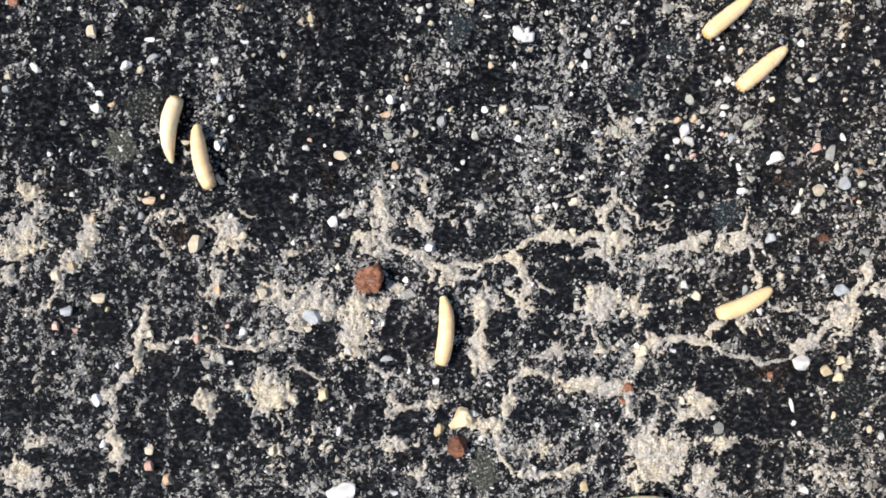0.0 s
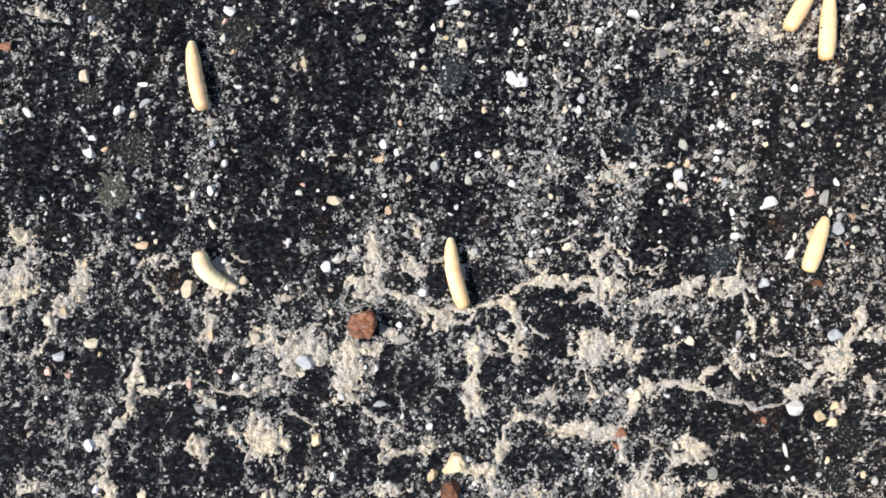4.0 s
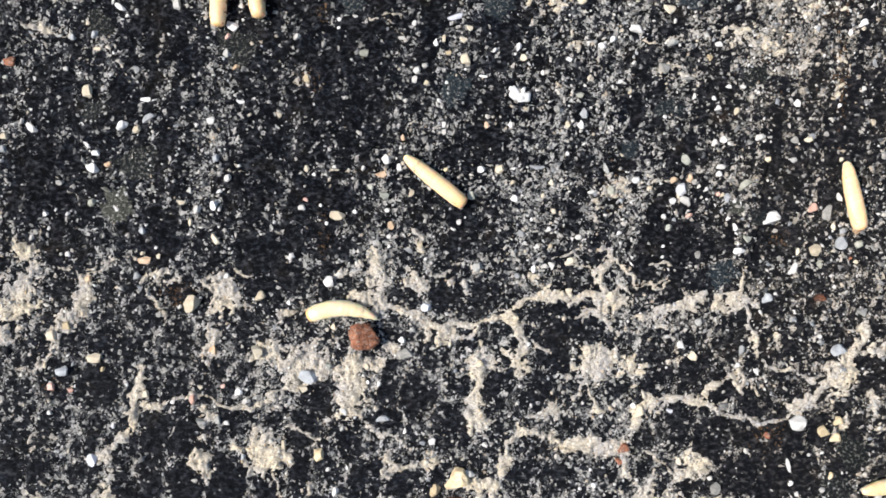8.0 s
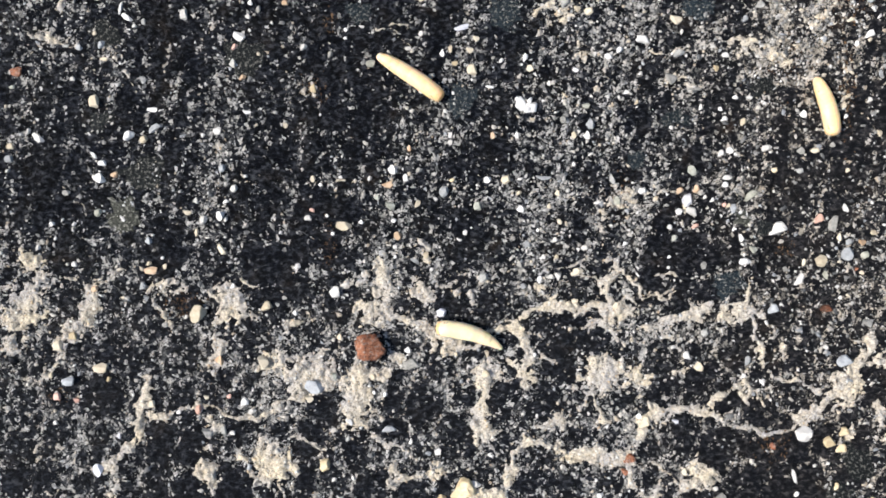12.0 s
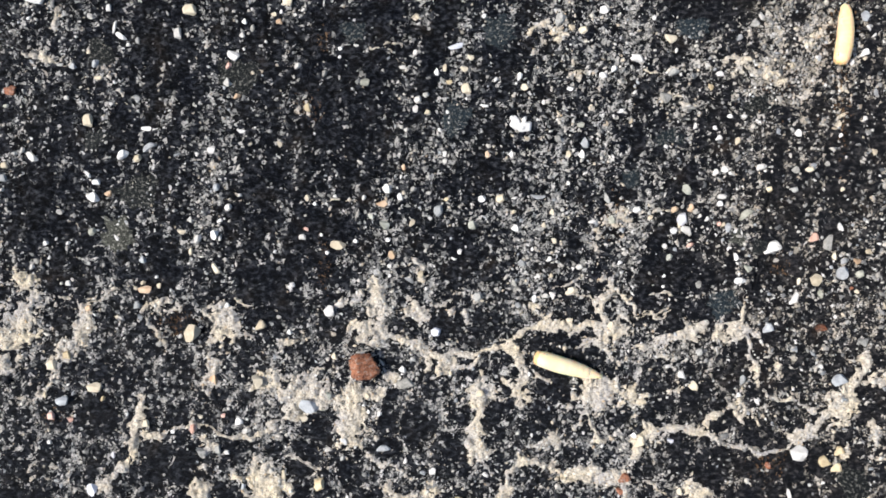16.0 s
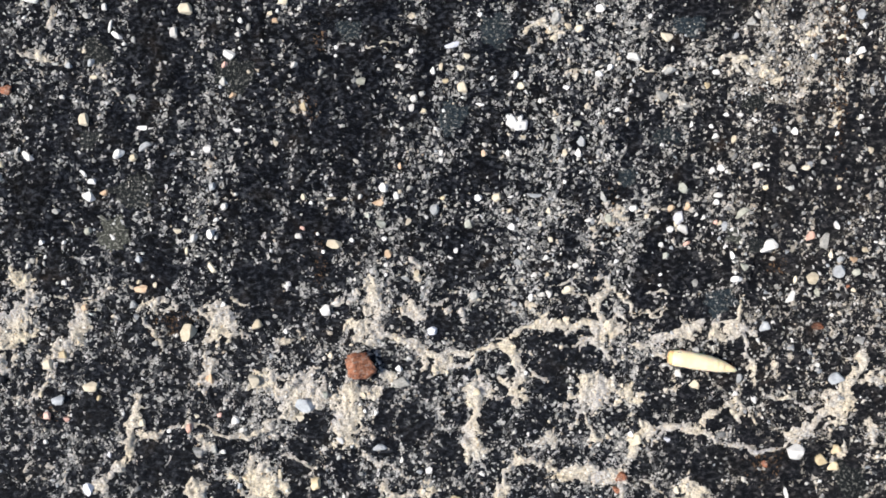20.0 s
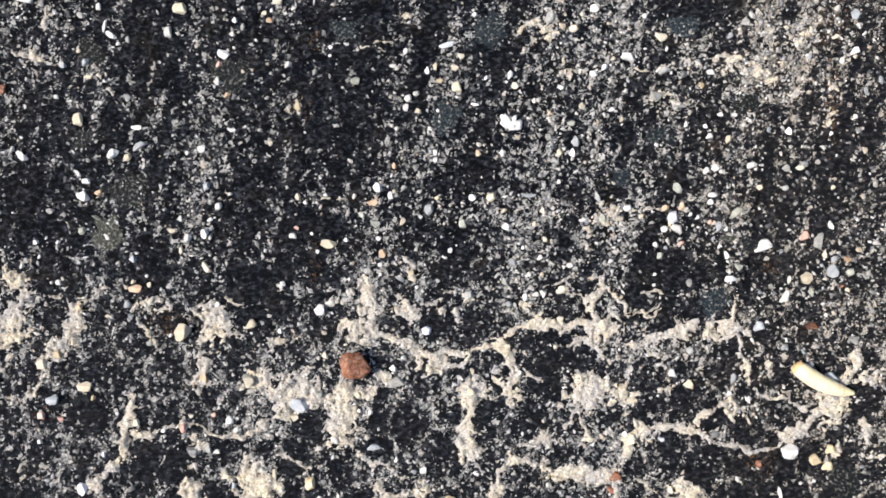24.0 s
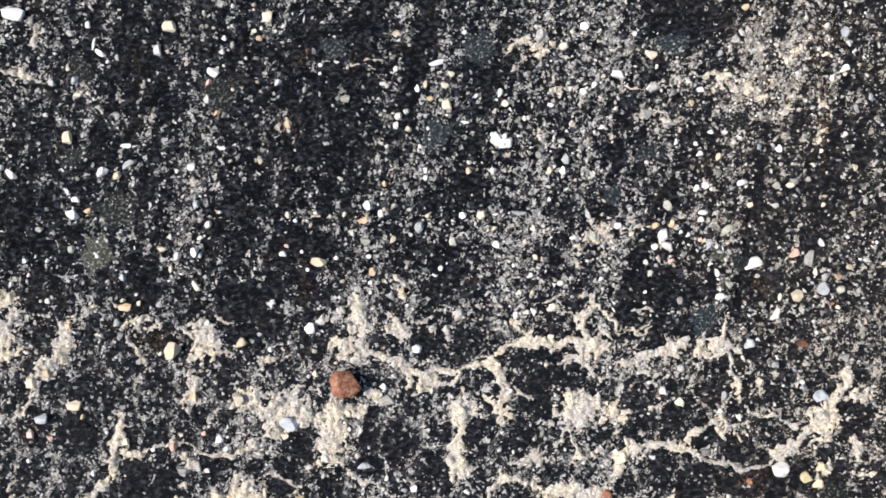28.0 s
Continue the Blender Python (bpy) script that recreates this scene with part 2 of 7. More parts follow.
FLAKES = grains_material("stone flakes", [(0, (0.09, 0.094, 0.096)), (0.12, (0.18, 0.18, 0.175)), (0.32, (0.27, 0.265, 0.25)), (0.56, (0.38, 0.36, 0.325)), (0.74, (0.53, 0.50, 0.45)), (0.86, (0.27, 0.285, 0.30)), (0.90, (0.44, 0.37, 0.28)), (0.93, (0.72, 0.70, 0.67))])


def skin_material(name, low, high):
    m, n, l, b = material(name, 0.42, 0.4)
    at = place(n, l)
    o = n.new("ShaderNodeObjectInfo")
    tone = ramp(n, l, grain(n, l, at, 500, 3), [(0.3, low), (0.7, high)])
    tone = mixed(n, l, 1.0, tone, ramp(n, l, o.outputs["Random"], [(0, (0.93, 0.92, 0.88)), (1, (1.0, 1.0, 1.0))]), "MULTIPLY")
    l.new(tone, b.inputs["Base Color"])
    b.inputs["Subsurface Weight"].default_value = 0.5
    b.inputs["Subsurface Radius"].default_value = (1.0, 0.55, 0.25)
    b.inputs["Subsurface Scale"].default_value = 0.0008
    relief(n, l, b, grain(n, l, at, 2500, 3), 0.00006)
    return m


SKINS = {
    "cream": skin_material("cream larva skin", (0.985, 0.745, 0.455), (0.99, 0.815, 0.56)),
    "tan": skin_material("tan-cream larva skin", (0.975, 0.635, 0.34), (0.985, 0.715, 0.44)),
}
TAIL_SKIN = skin_material("tan larva tail skin", (0.90, 0.52, 0.24), (0.96, 0.66, 0.36))
FORE_SKIN = skin_material("pale larva skin", (0.97, 0.71, 0.44), (0.98, 0.79, 0.54))
HEAD_SKIN = skin_material("pale translucent larva skin", (0.93, 0.76, 0.50), (0.97, 0.84, 0.62))
DARK = stone_material("dark brown horn", (0.03, 0.016, 0.008), (0.07, 0.035, 0.015), 0.4)


# ---- helpers for shapes ----
def part(name, bm, mat, parent=None, label=""):
    me = bpy.data.meshes.new(name)
    bm.to_mesh(me)
    bm.free()
    me.materials.append(mat)
    me.shade_smooth()
    ob = new(name, me)
    ob.parent = parent
    return tagged(ob, label)


def lattice(ix, iy, seed):
    h = (ix.astype(np.int64) * 374761393 + iy.astype(np.int64) * 668265263 + seed * 1442695041) & 0xFFFFFFFF
    h = ((h ^ (h >> 13)) * 1274126177) & 0xFFFFFFFF
    return ((h ^ (h >> 16)) & 0xFFFF) / 65535.0


def soft_noise(x, y, seed):
    ix, iy = np.floor(x), np.floor(y)
    u, v = x - ix, y - iy
    u, v = u * u * (3 - 2 * u), v * v * (3 - 2 * v)
    a, b = lattice(ix, iy, seed), lattice(ix + 1, iy, seed)
    c, d = lattice(ix, iy + 1, seed), lattice(ix + 1, iy + 1, seed)
    return (a * (1 - u) + b * u) * (1 - v) + (c * (1 - u) + d * u) * v


def fractal(x, y, size, seed, octaves=4, gain=0.55):
    """Noise from -1 to 1 whose largest features are size mm wide."""
    total, weight, k = 0.0, 0.0, 1.0
    for o in range(octaves):
        total = total + k * soft_noise(x / size * 2**o + 17.3 * o, y / size * 2**o - 9.1 * o, seed + o)
        weight += k
        k *= gain
    return total / weight * 2 - 1


def lump_edges(x, y, size, seed):
    """How far a point is from the joint between two lumps of the aggregate, in mm: 0 on the joint."""
    x, y = (x - 0.2 * y) / size, y * 0.8 / size
    ix, iy = np.floor(x), np.floor(y)
    first, second = np.full(x.shape, 9.0), np.full(x.shape, 9.0)
    for dx in (-1, 0, 1):
        for dy in (-1, 0, 1):
            px, py = ix + dx, iy + dy
            d = np.hypot(px + 0.15 + 0.7 * lattice(px, py, seed) - x, py + 0.15 + 0.7 * lattice(px, py, seed + 1) - y)
            second = np.minimum(second, np.maximum(first, d))
            first = np.minimum(first, d)
    return (second - first) * size


# ---- layout of sand, bare tar and cracks ----
VEINS, PATCHES, BARE, RICH, CRACKS, PITS = [], [], [], [], [], []


def vein(width, amount, *points):
    VEINS.append((width, amount, points))


def crack(width, depth, *points):
    CRACKS.append((width, depth, points))


def patch(x, y, rx, ry, turn=0, amount=1):
    PATCHES.append((x, y, 0.84 * rx, 0.84 * ry, turn, amount))


def bare(x, y, rx, ry, turn=0, amount=1):
    BARE.append((x, y, rx, ry, turn, amount))


def rich(x, y, rx, ry, turn=0, amount=1):
    RICH.append((x, y, rx, ry, turn, amount))


def pit(x, y, rx, ry, turn=0, amount=1):
    PITS.append((x, y, rx, ry, turn, amount))


vein(0.9, 1, (-14.4, -14.9), (-8.4, -14.7), (-3.9, -15.9), (-0.9, -17.9), (4.6, -17.4), (10.1, -16.4))
vein(1.1, 1.05, (10.1, -16.4), (14.1, -13.9), (20.1, -12.7), (24.6, -13.1), (29.6, -12.1))
vein(1, 0.8, (-3.4, -16.4), (-1.4, -19.9), (2.6, -20.1))
vein(1.1, 0.8, (10.1, -16.4), (12.6, -18.4), (13.6, -20.9), (13.1, -24.9))
vein(0.6, 0.7, (14.1, -19.9), (19.1, -22.4), (21.6, -24.9))
vein(1.4, 0.8, (30.6, -4.9), (27.6, -8.9), (30.1, -13.4), (28.1, -16.4), (31.6, -19.1))
vein(2, 1.05, (36.6, -16.4), (41.6, -14.7), (46.6, -12.4))
vein(1.3, 0.95, (48.6, -12.4), (52.6, -11.4), (54.6, -7.9))
vein(0.4, 0.75, (32.6, -11.1), (36.6, -10.9), (39.4, -11.2), (40.8, -10.2))
vein(1, 0.8, (53.8, -12.9), (54.1, -17.9), (56.1, -21.9), (58.6, -24.9), (63.6, -26.4), (65.6, -27.9))
vein(1.6, 0.9, (75.6, -18.4), (73.6, -21.9), (71.6, -24.9), (69.6, -27.9))
vein(1.6, 1.05, (69.6, -27.9), (66.6, -30.4), (62.6, -32.7))
vein(0.6, 0.95, (62.6, -32.7), (60.6, -34.4), (56.6, -35.6), (52.6, -34.4), (49.6, -32.9))
vein(1.5, 1.05, (49.6, -32.9), (46.6, -31.4), (41.6, -30.9), (36.6, -31.4))
vein(1.6, 0.95, (36.6, -31.4), (34.6, -33.4), (35.1, -35.9))
vein(0.9, 0.9, (46.6, -29.4), (49.1, -27.4), (52.6, -25.9))
vein(0.5, 0.8, (52.6, -25.9), (54.6, -27.9), (56.6, -30.4))
vein(0.6, 0.85, (71.6, -34.7), (75.6, -35.9), (80.6, -35.9))
vein(1.2, 1, (11.1, -43.1), (11.6, -38.9), (14.1, -35.9), (17.6, -36.4), (21.6, -38.4))
vein(2.4, 1.15, (21.6, -38.7), (27.6, -38.7), (32.8, -40.1))
vein(1.7, 1, (5.1, -46.1), (9.6, -46.4), (9.6, -50.9), (12.1, -54.4))
vein(1.5, 1, (12.1, -54.4), (17.6, -55.2), (23.6, -53.7))
vein(1.3, 0.9, (33.1, -40.9), (32.6, -43.9), (34.6, -45.9))
vein(1.7, 1.05, (-52.9, -25.9), (-54.2, -29.9), (-54.9, -34.9), (-56.9, -38.9), (-59.9, -41.4))
vein(0.8, 0.9, (-54.4, -31.4), (-48.4, -31.4), (-43.4, -30.4), (-38.4, -31.4), (-33.4, -32.4))
vein(1.2, 0.95, (-33.4, -32.4), (-29.4, -29.9), (-25.4, -28.1))
vein(0.5, 0.75, (-26.1, -35.9), (-23.9, -37.1), (-21.9, -37.7))
vein(0.5, 0.75, (-62.4, -7.4), (-58.4, -5.9), (-53.4, -6.2))
vein(0.6, 0.8, (-19.4, -8.9), (-15.9, -8.1), (-12.4, -5.9))
vein(0.5, 0.75, (31.6, -39.9), (37.6, -40.9), (40.6, -43.9))
vein(0.5, 0.6, (-26.4, 9.8), (-22.4, 9.4), (-17.4, 9.9), (-12.4, 10.5))
vein(0.6, 0.7, (21.6, 6.1), (26.6, 8.1), (30.6, 8.6), (36.6, 7.9), (42.6, 8.1))
patch(-24.4, -24.9, 6, 4.8, 20, 1.25)
patch(-28.4, -21.9, 4, 2.5, 0, 0.9)
patch(-15.9, -29.4, 3, 5.8, 0, 1.25)
patch(-14.4, -24.7, 4.4, 2.4, 0, 1.05)
patch(-11.6, -8.4, 2.6, 6, 5, 0.95)
patch(-12.9, -12.9, 3.5, 2.5, 0, 0.95)
patch(-4.6, -8.9, 2.4, 3.6, 20, 0.9)
patch(-3.9, -3.4, 1.4, 4.5, 15, 0.7)
patch(-7.4, -14.9, 4, 1.6, 0, 0.6)
patch(-38.6, -11.9, 3, 4.0, 0, 1.2)
patch(-40.3, -19.9, 1.7, 4.2, -8, 1.1)
patch(-48.4, -9.9, 3, 2.5, 0, 0.6)
patch(-74.4, -4.4, 4.4, 2.2, 0, 0.95)
patch(-73.6, -10.4, 4.4, 2.6, 25, 1.1)
patch(-75.4, -14.5, 4.4, 3.2, 25, 1.15)
patch(-77.0, -18.9, 1.8, 2.6, 0, 1)
patch(-63.2, -11.5, 1.8, 4.6, -6, 1.15)
patch(-66.2, -16.6, 2.0, 3.2, -15, 1.1)
patch(-71.9, -23.9, 4, 4, 0, 0.45)
patch(27.8, -24.1, 4.2, 3.6, 0, 1.05)
patch(30.1, -13.4, 3.6, 2.6, 0, 1)
patch(51.6, -13.4, 4, 2, 0, 0.95)
patch(33.6, -25.9, 4, 4, 0, 0.5)
patch(31.4, 6.9, 3.6, 2.8, 0, 0.9)
patch(27.6, 2.1, 2.6, 5, 0, 0.65)
patch(29.1, -3.9, 3, 4, 0, 0.6)
patch(6.8, -25.4, 3, 3.4, 0, 1.25)
patch(6.2, -31.9, 2.2, 5.6, 0, 1.1)
patch(-0.4, -19.9, 4, 1.4, 0, 0.8)
patch(13.6, -23.9, 2, 2.8, 0, 0.8)
patch(58.6, 33.4, 6.5, 2.6, 10, 0.5)
patch(59.6, 30.4, 5.5, 2.2, 0, 0.5)
rich(58.6, 32.1, 9, 4.5, 10, 1.1)
patch(64.6, 27.6, 4.0, 1.6, 20, 0.6)
patch(65.6, 39.1, 6, 2.4, 35, 0.75)
patch(53.6, 34.6, 4, 1.8, 10, 0.6)
patch(70.6, 27.1, 1.6, 6, 0, 0.6)
patch(-31.9, -22.4, 2, 2.4, 0, 0.85)
patch(-31.6, -40.5, 3.6, 5, 0, 1.1)
patch(-42.2, -35.4, 2.0, 3.4, -12, 0.9)
patch(-42.8, -41.9, 2.4, 4.0, 10, 1.05)
vein(0.7, 0.62, (-29.3, -39.8), (-29.1, -47), (-29.3, -55.6))
vein(0.8, 0.8, (-36.6, -39.6), (-35.4, -41.8), (-33.6, -43.4))
patch(-69.9, -36.9, 4, 2.5, 20, 0.5)
patch(70.6, -27.4, 3.6, 4.2, 0, 1)
patch(37.4, -51.4, 6.2, 5.2, 0, 1.3)
patch(44.1, -43.4, 3.6, 2.6, 40, 1)
patch(49.6, -49.6, 3.6, 1.4, 10, 0.9)
patch(45.8, -56.4, 3, 5, 0, 0.9)
patch(36.6, -46.4, 4, 2, 40, 0.8)
patch(33.6, -55.9, 4, 2, 0, 0.6)
patch(42.1, 3.6, 1, 3.4, -5, 0.75)
patch(70.6, -36.4, 2.2, 3.6, 0, 0.8)
patch(20.1, 39.6, 4, 3.4, 0, 0.75)
patch(16.6, 36.6, 4, 1.6, 30, 0.6)
patch(23.6, 32.6, 2.4, 3, 0, 0.7)
patch(40.1, 27.6, 3, 2.8, 0, 0.55)
patch(-59.4, 32.9, 2.8, 2.8, 0, 0.7)
patch(-67.9, 34.6, 6, 1.8, -20, 0.55)
patch(-23.9, 26.1, 2, 3, 0, 0.6)
patch(6.6, 40.1, 4, 3, 0, 0.4)
patch(-9.4, -49.4, 5, 2.4, -10, 0.7)
patch(-22.4, -49.9, 3, 3, 0, 0.6)
patch(-14.4, -55.9, 4, 3, 0, 0.5)
patch(-5.4, -54.4, 2, 4, 20, 0.6)
patch(2.1, -55.9, 4, 2.4, 0, 0.5)
patch(-75.4, -54.9, 5, 4, 0, 1.05)
patch(-72.4, -47.9, 4, 2.6, 30, 0.7)
patch(-58.9, -48.9, 2.0, 6, 0, 0.95)
patch(-30.9, -51.9, 3, 6, 0, 0.45)
patch(6.6, -46.4, 3, 3, 0, 0.8)
patch(-1.4, -41.9, 3, 2, 0, 0.6)
patch(-8.4, -42.9, 5, 2, 20, 0.5)
patch(40.6, -19.9, 5, 4, 0, 0.4)
patch(54.6, -28.4, 4, 3, 0, 0.5)
patch(61.6, -19.9, 5, 3, 0, 0.45)
patch(74.6, -11.9, 4, 4, 0, 0.4)
patch(77.6, -21.9, 3, 4, 0, 0.5)
patch(1.6, -7.9, 5, 3, 0, 0.45)
patch(17.6, -8.9, 6, 4, 0, 0.5)
patch(-68.4, -19.9, 4, 3, 0, 0.5)
patch(34.6, -59.9, 8, 2, 0, 0.6)
patch(22.6, -51.9, 4, 2, 0, 0.6)
bare(-19.4, 21.1, 9, 6, 0, 1)
bare(-22.4, 2.1, 8, 7, 0, 1.2)
bare(-30.4, 11.1, 6, 11, 0, 1)
bare(-72.4, 7.1, 8, 9, 0, 1.2)
bare(-17.4, 40.1, 7, 5, 0, 1)
bare(-48.4, -1.9, 6, 4, 0, 1)
bare(-30.4, -5.9, 5, 6, 0, 1.2)
bare(41.6, -3.9, 8, 6, 0, 1.2)
bare(44.6, -9.9, 6, 4, 0, 1)
bare(4.6, 1.1, 7, 5, 0, 1)
bare(9.6, 35.1, 5, 6, 0, 1)
bare(74.6, 20.1, 5, 7, 0, 1.2)
bare(48.6, 42.1, 5, 4, 0, 1)
bare(61.6, -5.9, 6, 4, 0, 0.5)
bare(-0.4, -11.9, 5, 4, 0, 1)
bare(21.6, -17.9, 6, 4, 0, 1)
bare(17.6, -27.9, 6, 6, 0, 0.8)
bare(-48.4, -36.9, 6, 6, 0, 1)
bare(-21.4, -33.9, 5, 6, 0, 1)
bare(-8.4, -30.9, 4, 5, 0, 1)
bare(-60.4, -27.9, 4, 5, 0, 1)
bare(59.6, -42.9, 8, 8, 0, 1.1)
bare(46.6, -37.9, 5, 5, 0, 0.6)
bare(-37.4, -44.9, 5, 6, 0, 1)
bare(-48.4, -46.9, 6, 5, 0, 1)
bare(-30.4, 28.1, 5, 8, 0, 0.7)
bare(-12.4, 28.1, 5, 8, 0, 0.8)
bare(-38.4, -34.9, 3, 4, 0, 1)
bare(55.6, -18.9, 5, 5, 0, 0.6)
bare(17.6, -42.9, 6, 4, 0, 0.8)
bare(-55.4, -49.9, 4, 6, 0, 1)
bare(-8.4, -45.9, 8, 4, 0, 0.5)
bare(70.6, -55.9, 6, 6, 0, 0.7)
bare(-76.4, -41.9, 6, 6, 0, 0.7)
bare(-65.4, 13.1, 4, 9, 0, 0.8)
rich(-39.4, 22.1, 1.3, 13, -12, 0.5)
rich(-42.9, 6.1, 1.1, 11, -12, 0.45)
rich(-47.6, 12.1, 0.8, 9, -12, 0.4)
rich(-53.0, 6.4, 0.9, 10, -12, 0.25)
rich(-66.0, -36.0, 3, 9, -12, 0.35)
rich(-56.0, -38.0, 3, 8, -12, 0.3)
rich(-72.0, -26.0, 4, 5, 0, 0.3)
rich(0.1, 22.1, 1.8, 15, -11, 0.7)
rich(-4.6, 19.1, 2, 11, -11, 0.6)
rich(21.6, 24.1, 3.0, 22, -8, 0.5)
rich(29.6, 19.1, 3.4, 15, -8, 0.4)
rich(17.6, 4.1, 6, 10, 0, 0.6)
rich(-61.4, 20.1, 3, 9, 0, 0.45)
rich(46.6, 29.1, 4, 12, -8, 0.5)
rich(66.6, -15.9, 9, 9, 0, 0.25)
rich(-72.4, -15.9, 6, 9, 0, 0.3)
rich(39.6, -17.9, 8, 5, 0, 0.8)
rich(-10.4, -3.9, 3.4, 12, -11, 0.6)
rich(-2.4, -1.9, 2.5, 10, -11, 0.7)
rich(-46.4, -19.9, 6, 6, 0, 0.25)
rich(-22.4, -23.9, 8, 8, 0, 0.5)
rich(7.6, 8.1, 8, 4, 0, 0.7)
rich(-31.4, -27.9, 6, 6, 0, 0.6)
crack(0.35, 0.7, (58.2, 11.1), (57.4, 6.1), (56.6, 2.1), (56.3, -2.9), (54.6, -7.1))
crack(0.3, 0.4, (71.8, 38.1), (71.0, 32.1), (70.6, 24.1))
crack(0.25, 0.3, (-22.4, 44.1), (-23.2, 36.1), (-23.6, 29.1))
pit(59.0, -2.5, 1.8, 2.6, 0, 1.2)
pit(-46.6, -12.2, 1.3, 1.5, 0, 0.9)
# hollow shaped in for the shade on the cream stone's right
pit(-42.0, -13.4, 0.9, 1.5, 0, 0.7)
bare(-46.8, -11.8, 2.4, 2.4, 0, 1.6)
pit(69.0, -33.2, 1.4, 0.8, 0, 0.8)
pit(71.4, -36.5, 0.7, 1.2, 0, 1.2)
pit(57.1, -3.9, 1.4, 2, 0, 0.6)
pit(-54.9, -43.9, 1, 3.4, 8, 0.9)
pit(-19.4, 31.1, 1.4, 1, 0, 0.3)
pit(69.0, -13.5, 0.7, 0.9, 0, 0.7)
pit(66.8, -12.4, 1.8, 1.2, 0, 0.5)
bare(59.4, -3.0, 3.2, 2.4, 0, 1.2)
bare(-16.4, 32.1, 13, 9, 0, 0.6)
bare(-45.4, 35.1, 9, 7, 0, 0.7)
bare(-53.4, 24.1, 6, 8, 0, 0.4)
bare(-75.4, 24.1, 5, 6, 0, 0.6)
bare(-2.4, 38.1, 6, 6, 0, 0.6)
bare(-33.4, 39.1, 6, 5, 0, 0.6)
bare(-71.9, 29.1, 6, 5, 0, 0.6)
bare(-71.9, 19.6, 5, 4, 0, 0.5)
bare(-33.4, 29.1, 5, 5, 0, 0.4)
bare(-8.4, 39.1, 6, 5, 0, 0.6)
bare(-6.4, 24.1, 5, 7, 0, 0.6)
bare(19.6, 29.1, 5, 5, 0, 0.6)
bare(6.6, 10.1, 5, 4, 0, 0.5)
bare(19.6, 0.1, 5, 4, 0, 0.4)
bare(71.6, 10.1, 6, 5, 0, 0.6)
bare(71.6, -19.9, 6, 4, 0, 0.4)
bare(-65.4, -54.4, 13, 5, 0, 0.5)
rich(-71.9, 39.1, 6, 5, 0, 0.2)
rich(-58.4, 29.1, 5, 5, 0, 0.5)
rich(32.6, 39.1, 7, 6, 0, 0.7)
rich(58.6, 40.1, 11, 5, 0, 0.8)
rich(-33.4, 10.1, 1.4, 8, -12, 0.5)
rich(-19.4, 0.1, 5, 4, 0, 0.5)
rich(32.6, 3.1, 6, 6, 0, 0.5)
rich(58.6, -9.9, 5, 4, 0, 0.5)
rich(-19.4, -19.9, 5, 4, 0, 0.5)
rich(19.6, -33.9, 6, 6, 0, 0.6)
rich(-6.4, -38.9, 5, 4, 0, 0.6)
rich(-33.4, -38.9, 5, 4, 0, 0.6)
rich(32.6, -38.9, 6, 5, 0, 0.6)
rich(69.6, -54.4, 9, 7, 0, 1)
rich(14.6, -48.9, 13, 8, 0, 0.5)
patch(16.1, -49.9, 5, 3, 0, 0.5)
patch(69.6, -54.9, 7, 4, 0, 0.55)
patch(25.6, -25.9, 2, 4, 0, 0.6)
patch(-6.4, -40.9, 5, 2.4, 0, 0.6)
patch(19.1, -32.9, 3, 4, 0, 0.5)
bare(-53.4, 40.1, 11, 7, 0, 0.8)
bare(-66.4, 24.1, 11, 18, 0, 0.75)
bare(-33.4, 36.1, 9, 11, 0, 1)
bare(-18.4, 33.1, 13, 13, 0, 0.85)
bare(-4.4, 36.1, 9, 9, 0, 0.8)
bare(8.6, 11.1, 8, 6, 0, 0.9)
bare(-33.4, 24.1, 6, 6, 0, 0.6)
rich(60.1, 33.1, 11, 6, 0, 0.7)
bare(-18.4, 34.1, 22, 16, 0, 0.7)
bare(68.6, 11.1, 9, 6, 0, 0.5)
rich(-28.4, 9.1, 1.0, 8, -12, 0.35)
bare(44.1, -22.4, 5, 3.4, 0, 0.9)
bare(61.6, -21.9, 5, 3.4, 0, 0.7)
bare(74.6, -23.9, 4, 4, 0, 0.9)
bare(54.6, -21.4, 4, 3, 0, 0.6)


vein(0.6, 0.8, (-73.9, 35.6), (-70.4, 34.6), (-67.4, 33.8), (-65.4, 33.6))
vein(0.5, 0.7, (-72.4, 34.1), (-70.9, 32.1), (-69.9, 30.6))
vein(1, 0.8, (-68.1, 43.6), (-68.4, 41.1), (-68.9, 39.1))
vein(0.6, 0.75, (-49.4, 34.1), (-49.4, 31.1), (-49.9, 29.3))
vein(0.5, 0.7, (-62.4, 29.1), (-60.4, 28.8), (-58.9, 29.3))
vein(0.5, 0.65, (-57.4, 28.6), (-56.4, 27.1), (-54.9, 25.6))
vein(0.6, 0.8, (-11.9, 36.9), (-10.4, 36.6), (-8.9, 37.3), (-6.4, 37.1))
vein(0.4, 0.7, (-8.4, 35.6), (-7.4, 34.4), (-6.2, 34.4))
vein(0.4, 0.7, (-6.9, 42.6), (-5.9, 41.9), (-4.4, 42.3), (-3.4, 41.3))
vein(1.2, 0.75, (14.6, 38.6), (16.1, 39.6), (17.6, 40.6), (19.1, 41.1))
vein(1.3, 0.68, (22.6, 35.6), (23.1, 33.1), (24.1, 31.1))
vein(0.9, 0.68, (29.1, 30.1), (28.1, 27.6), (26.6, 26.1))
vein(0.35, 0.8, (36.6, 33.1), (37.8, 32.7), (39.1, 31.9))
vein(0.8, 0.7, (43.1, 37.6), (44.6, 38.1), (46.1, 39.1))
vein(0.6, 0.7, (41.1, 28.1), (42.8, 28.1))
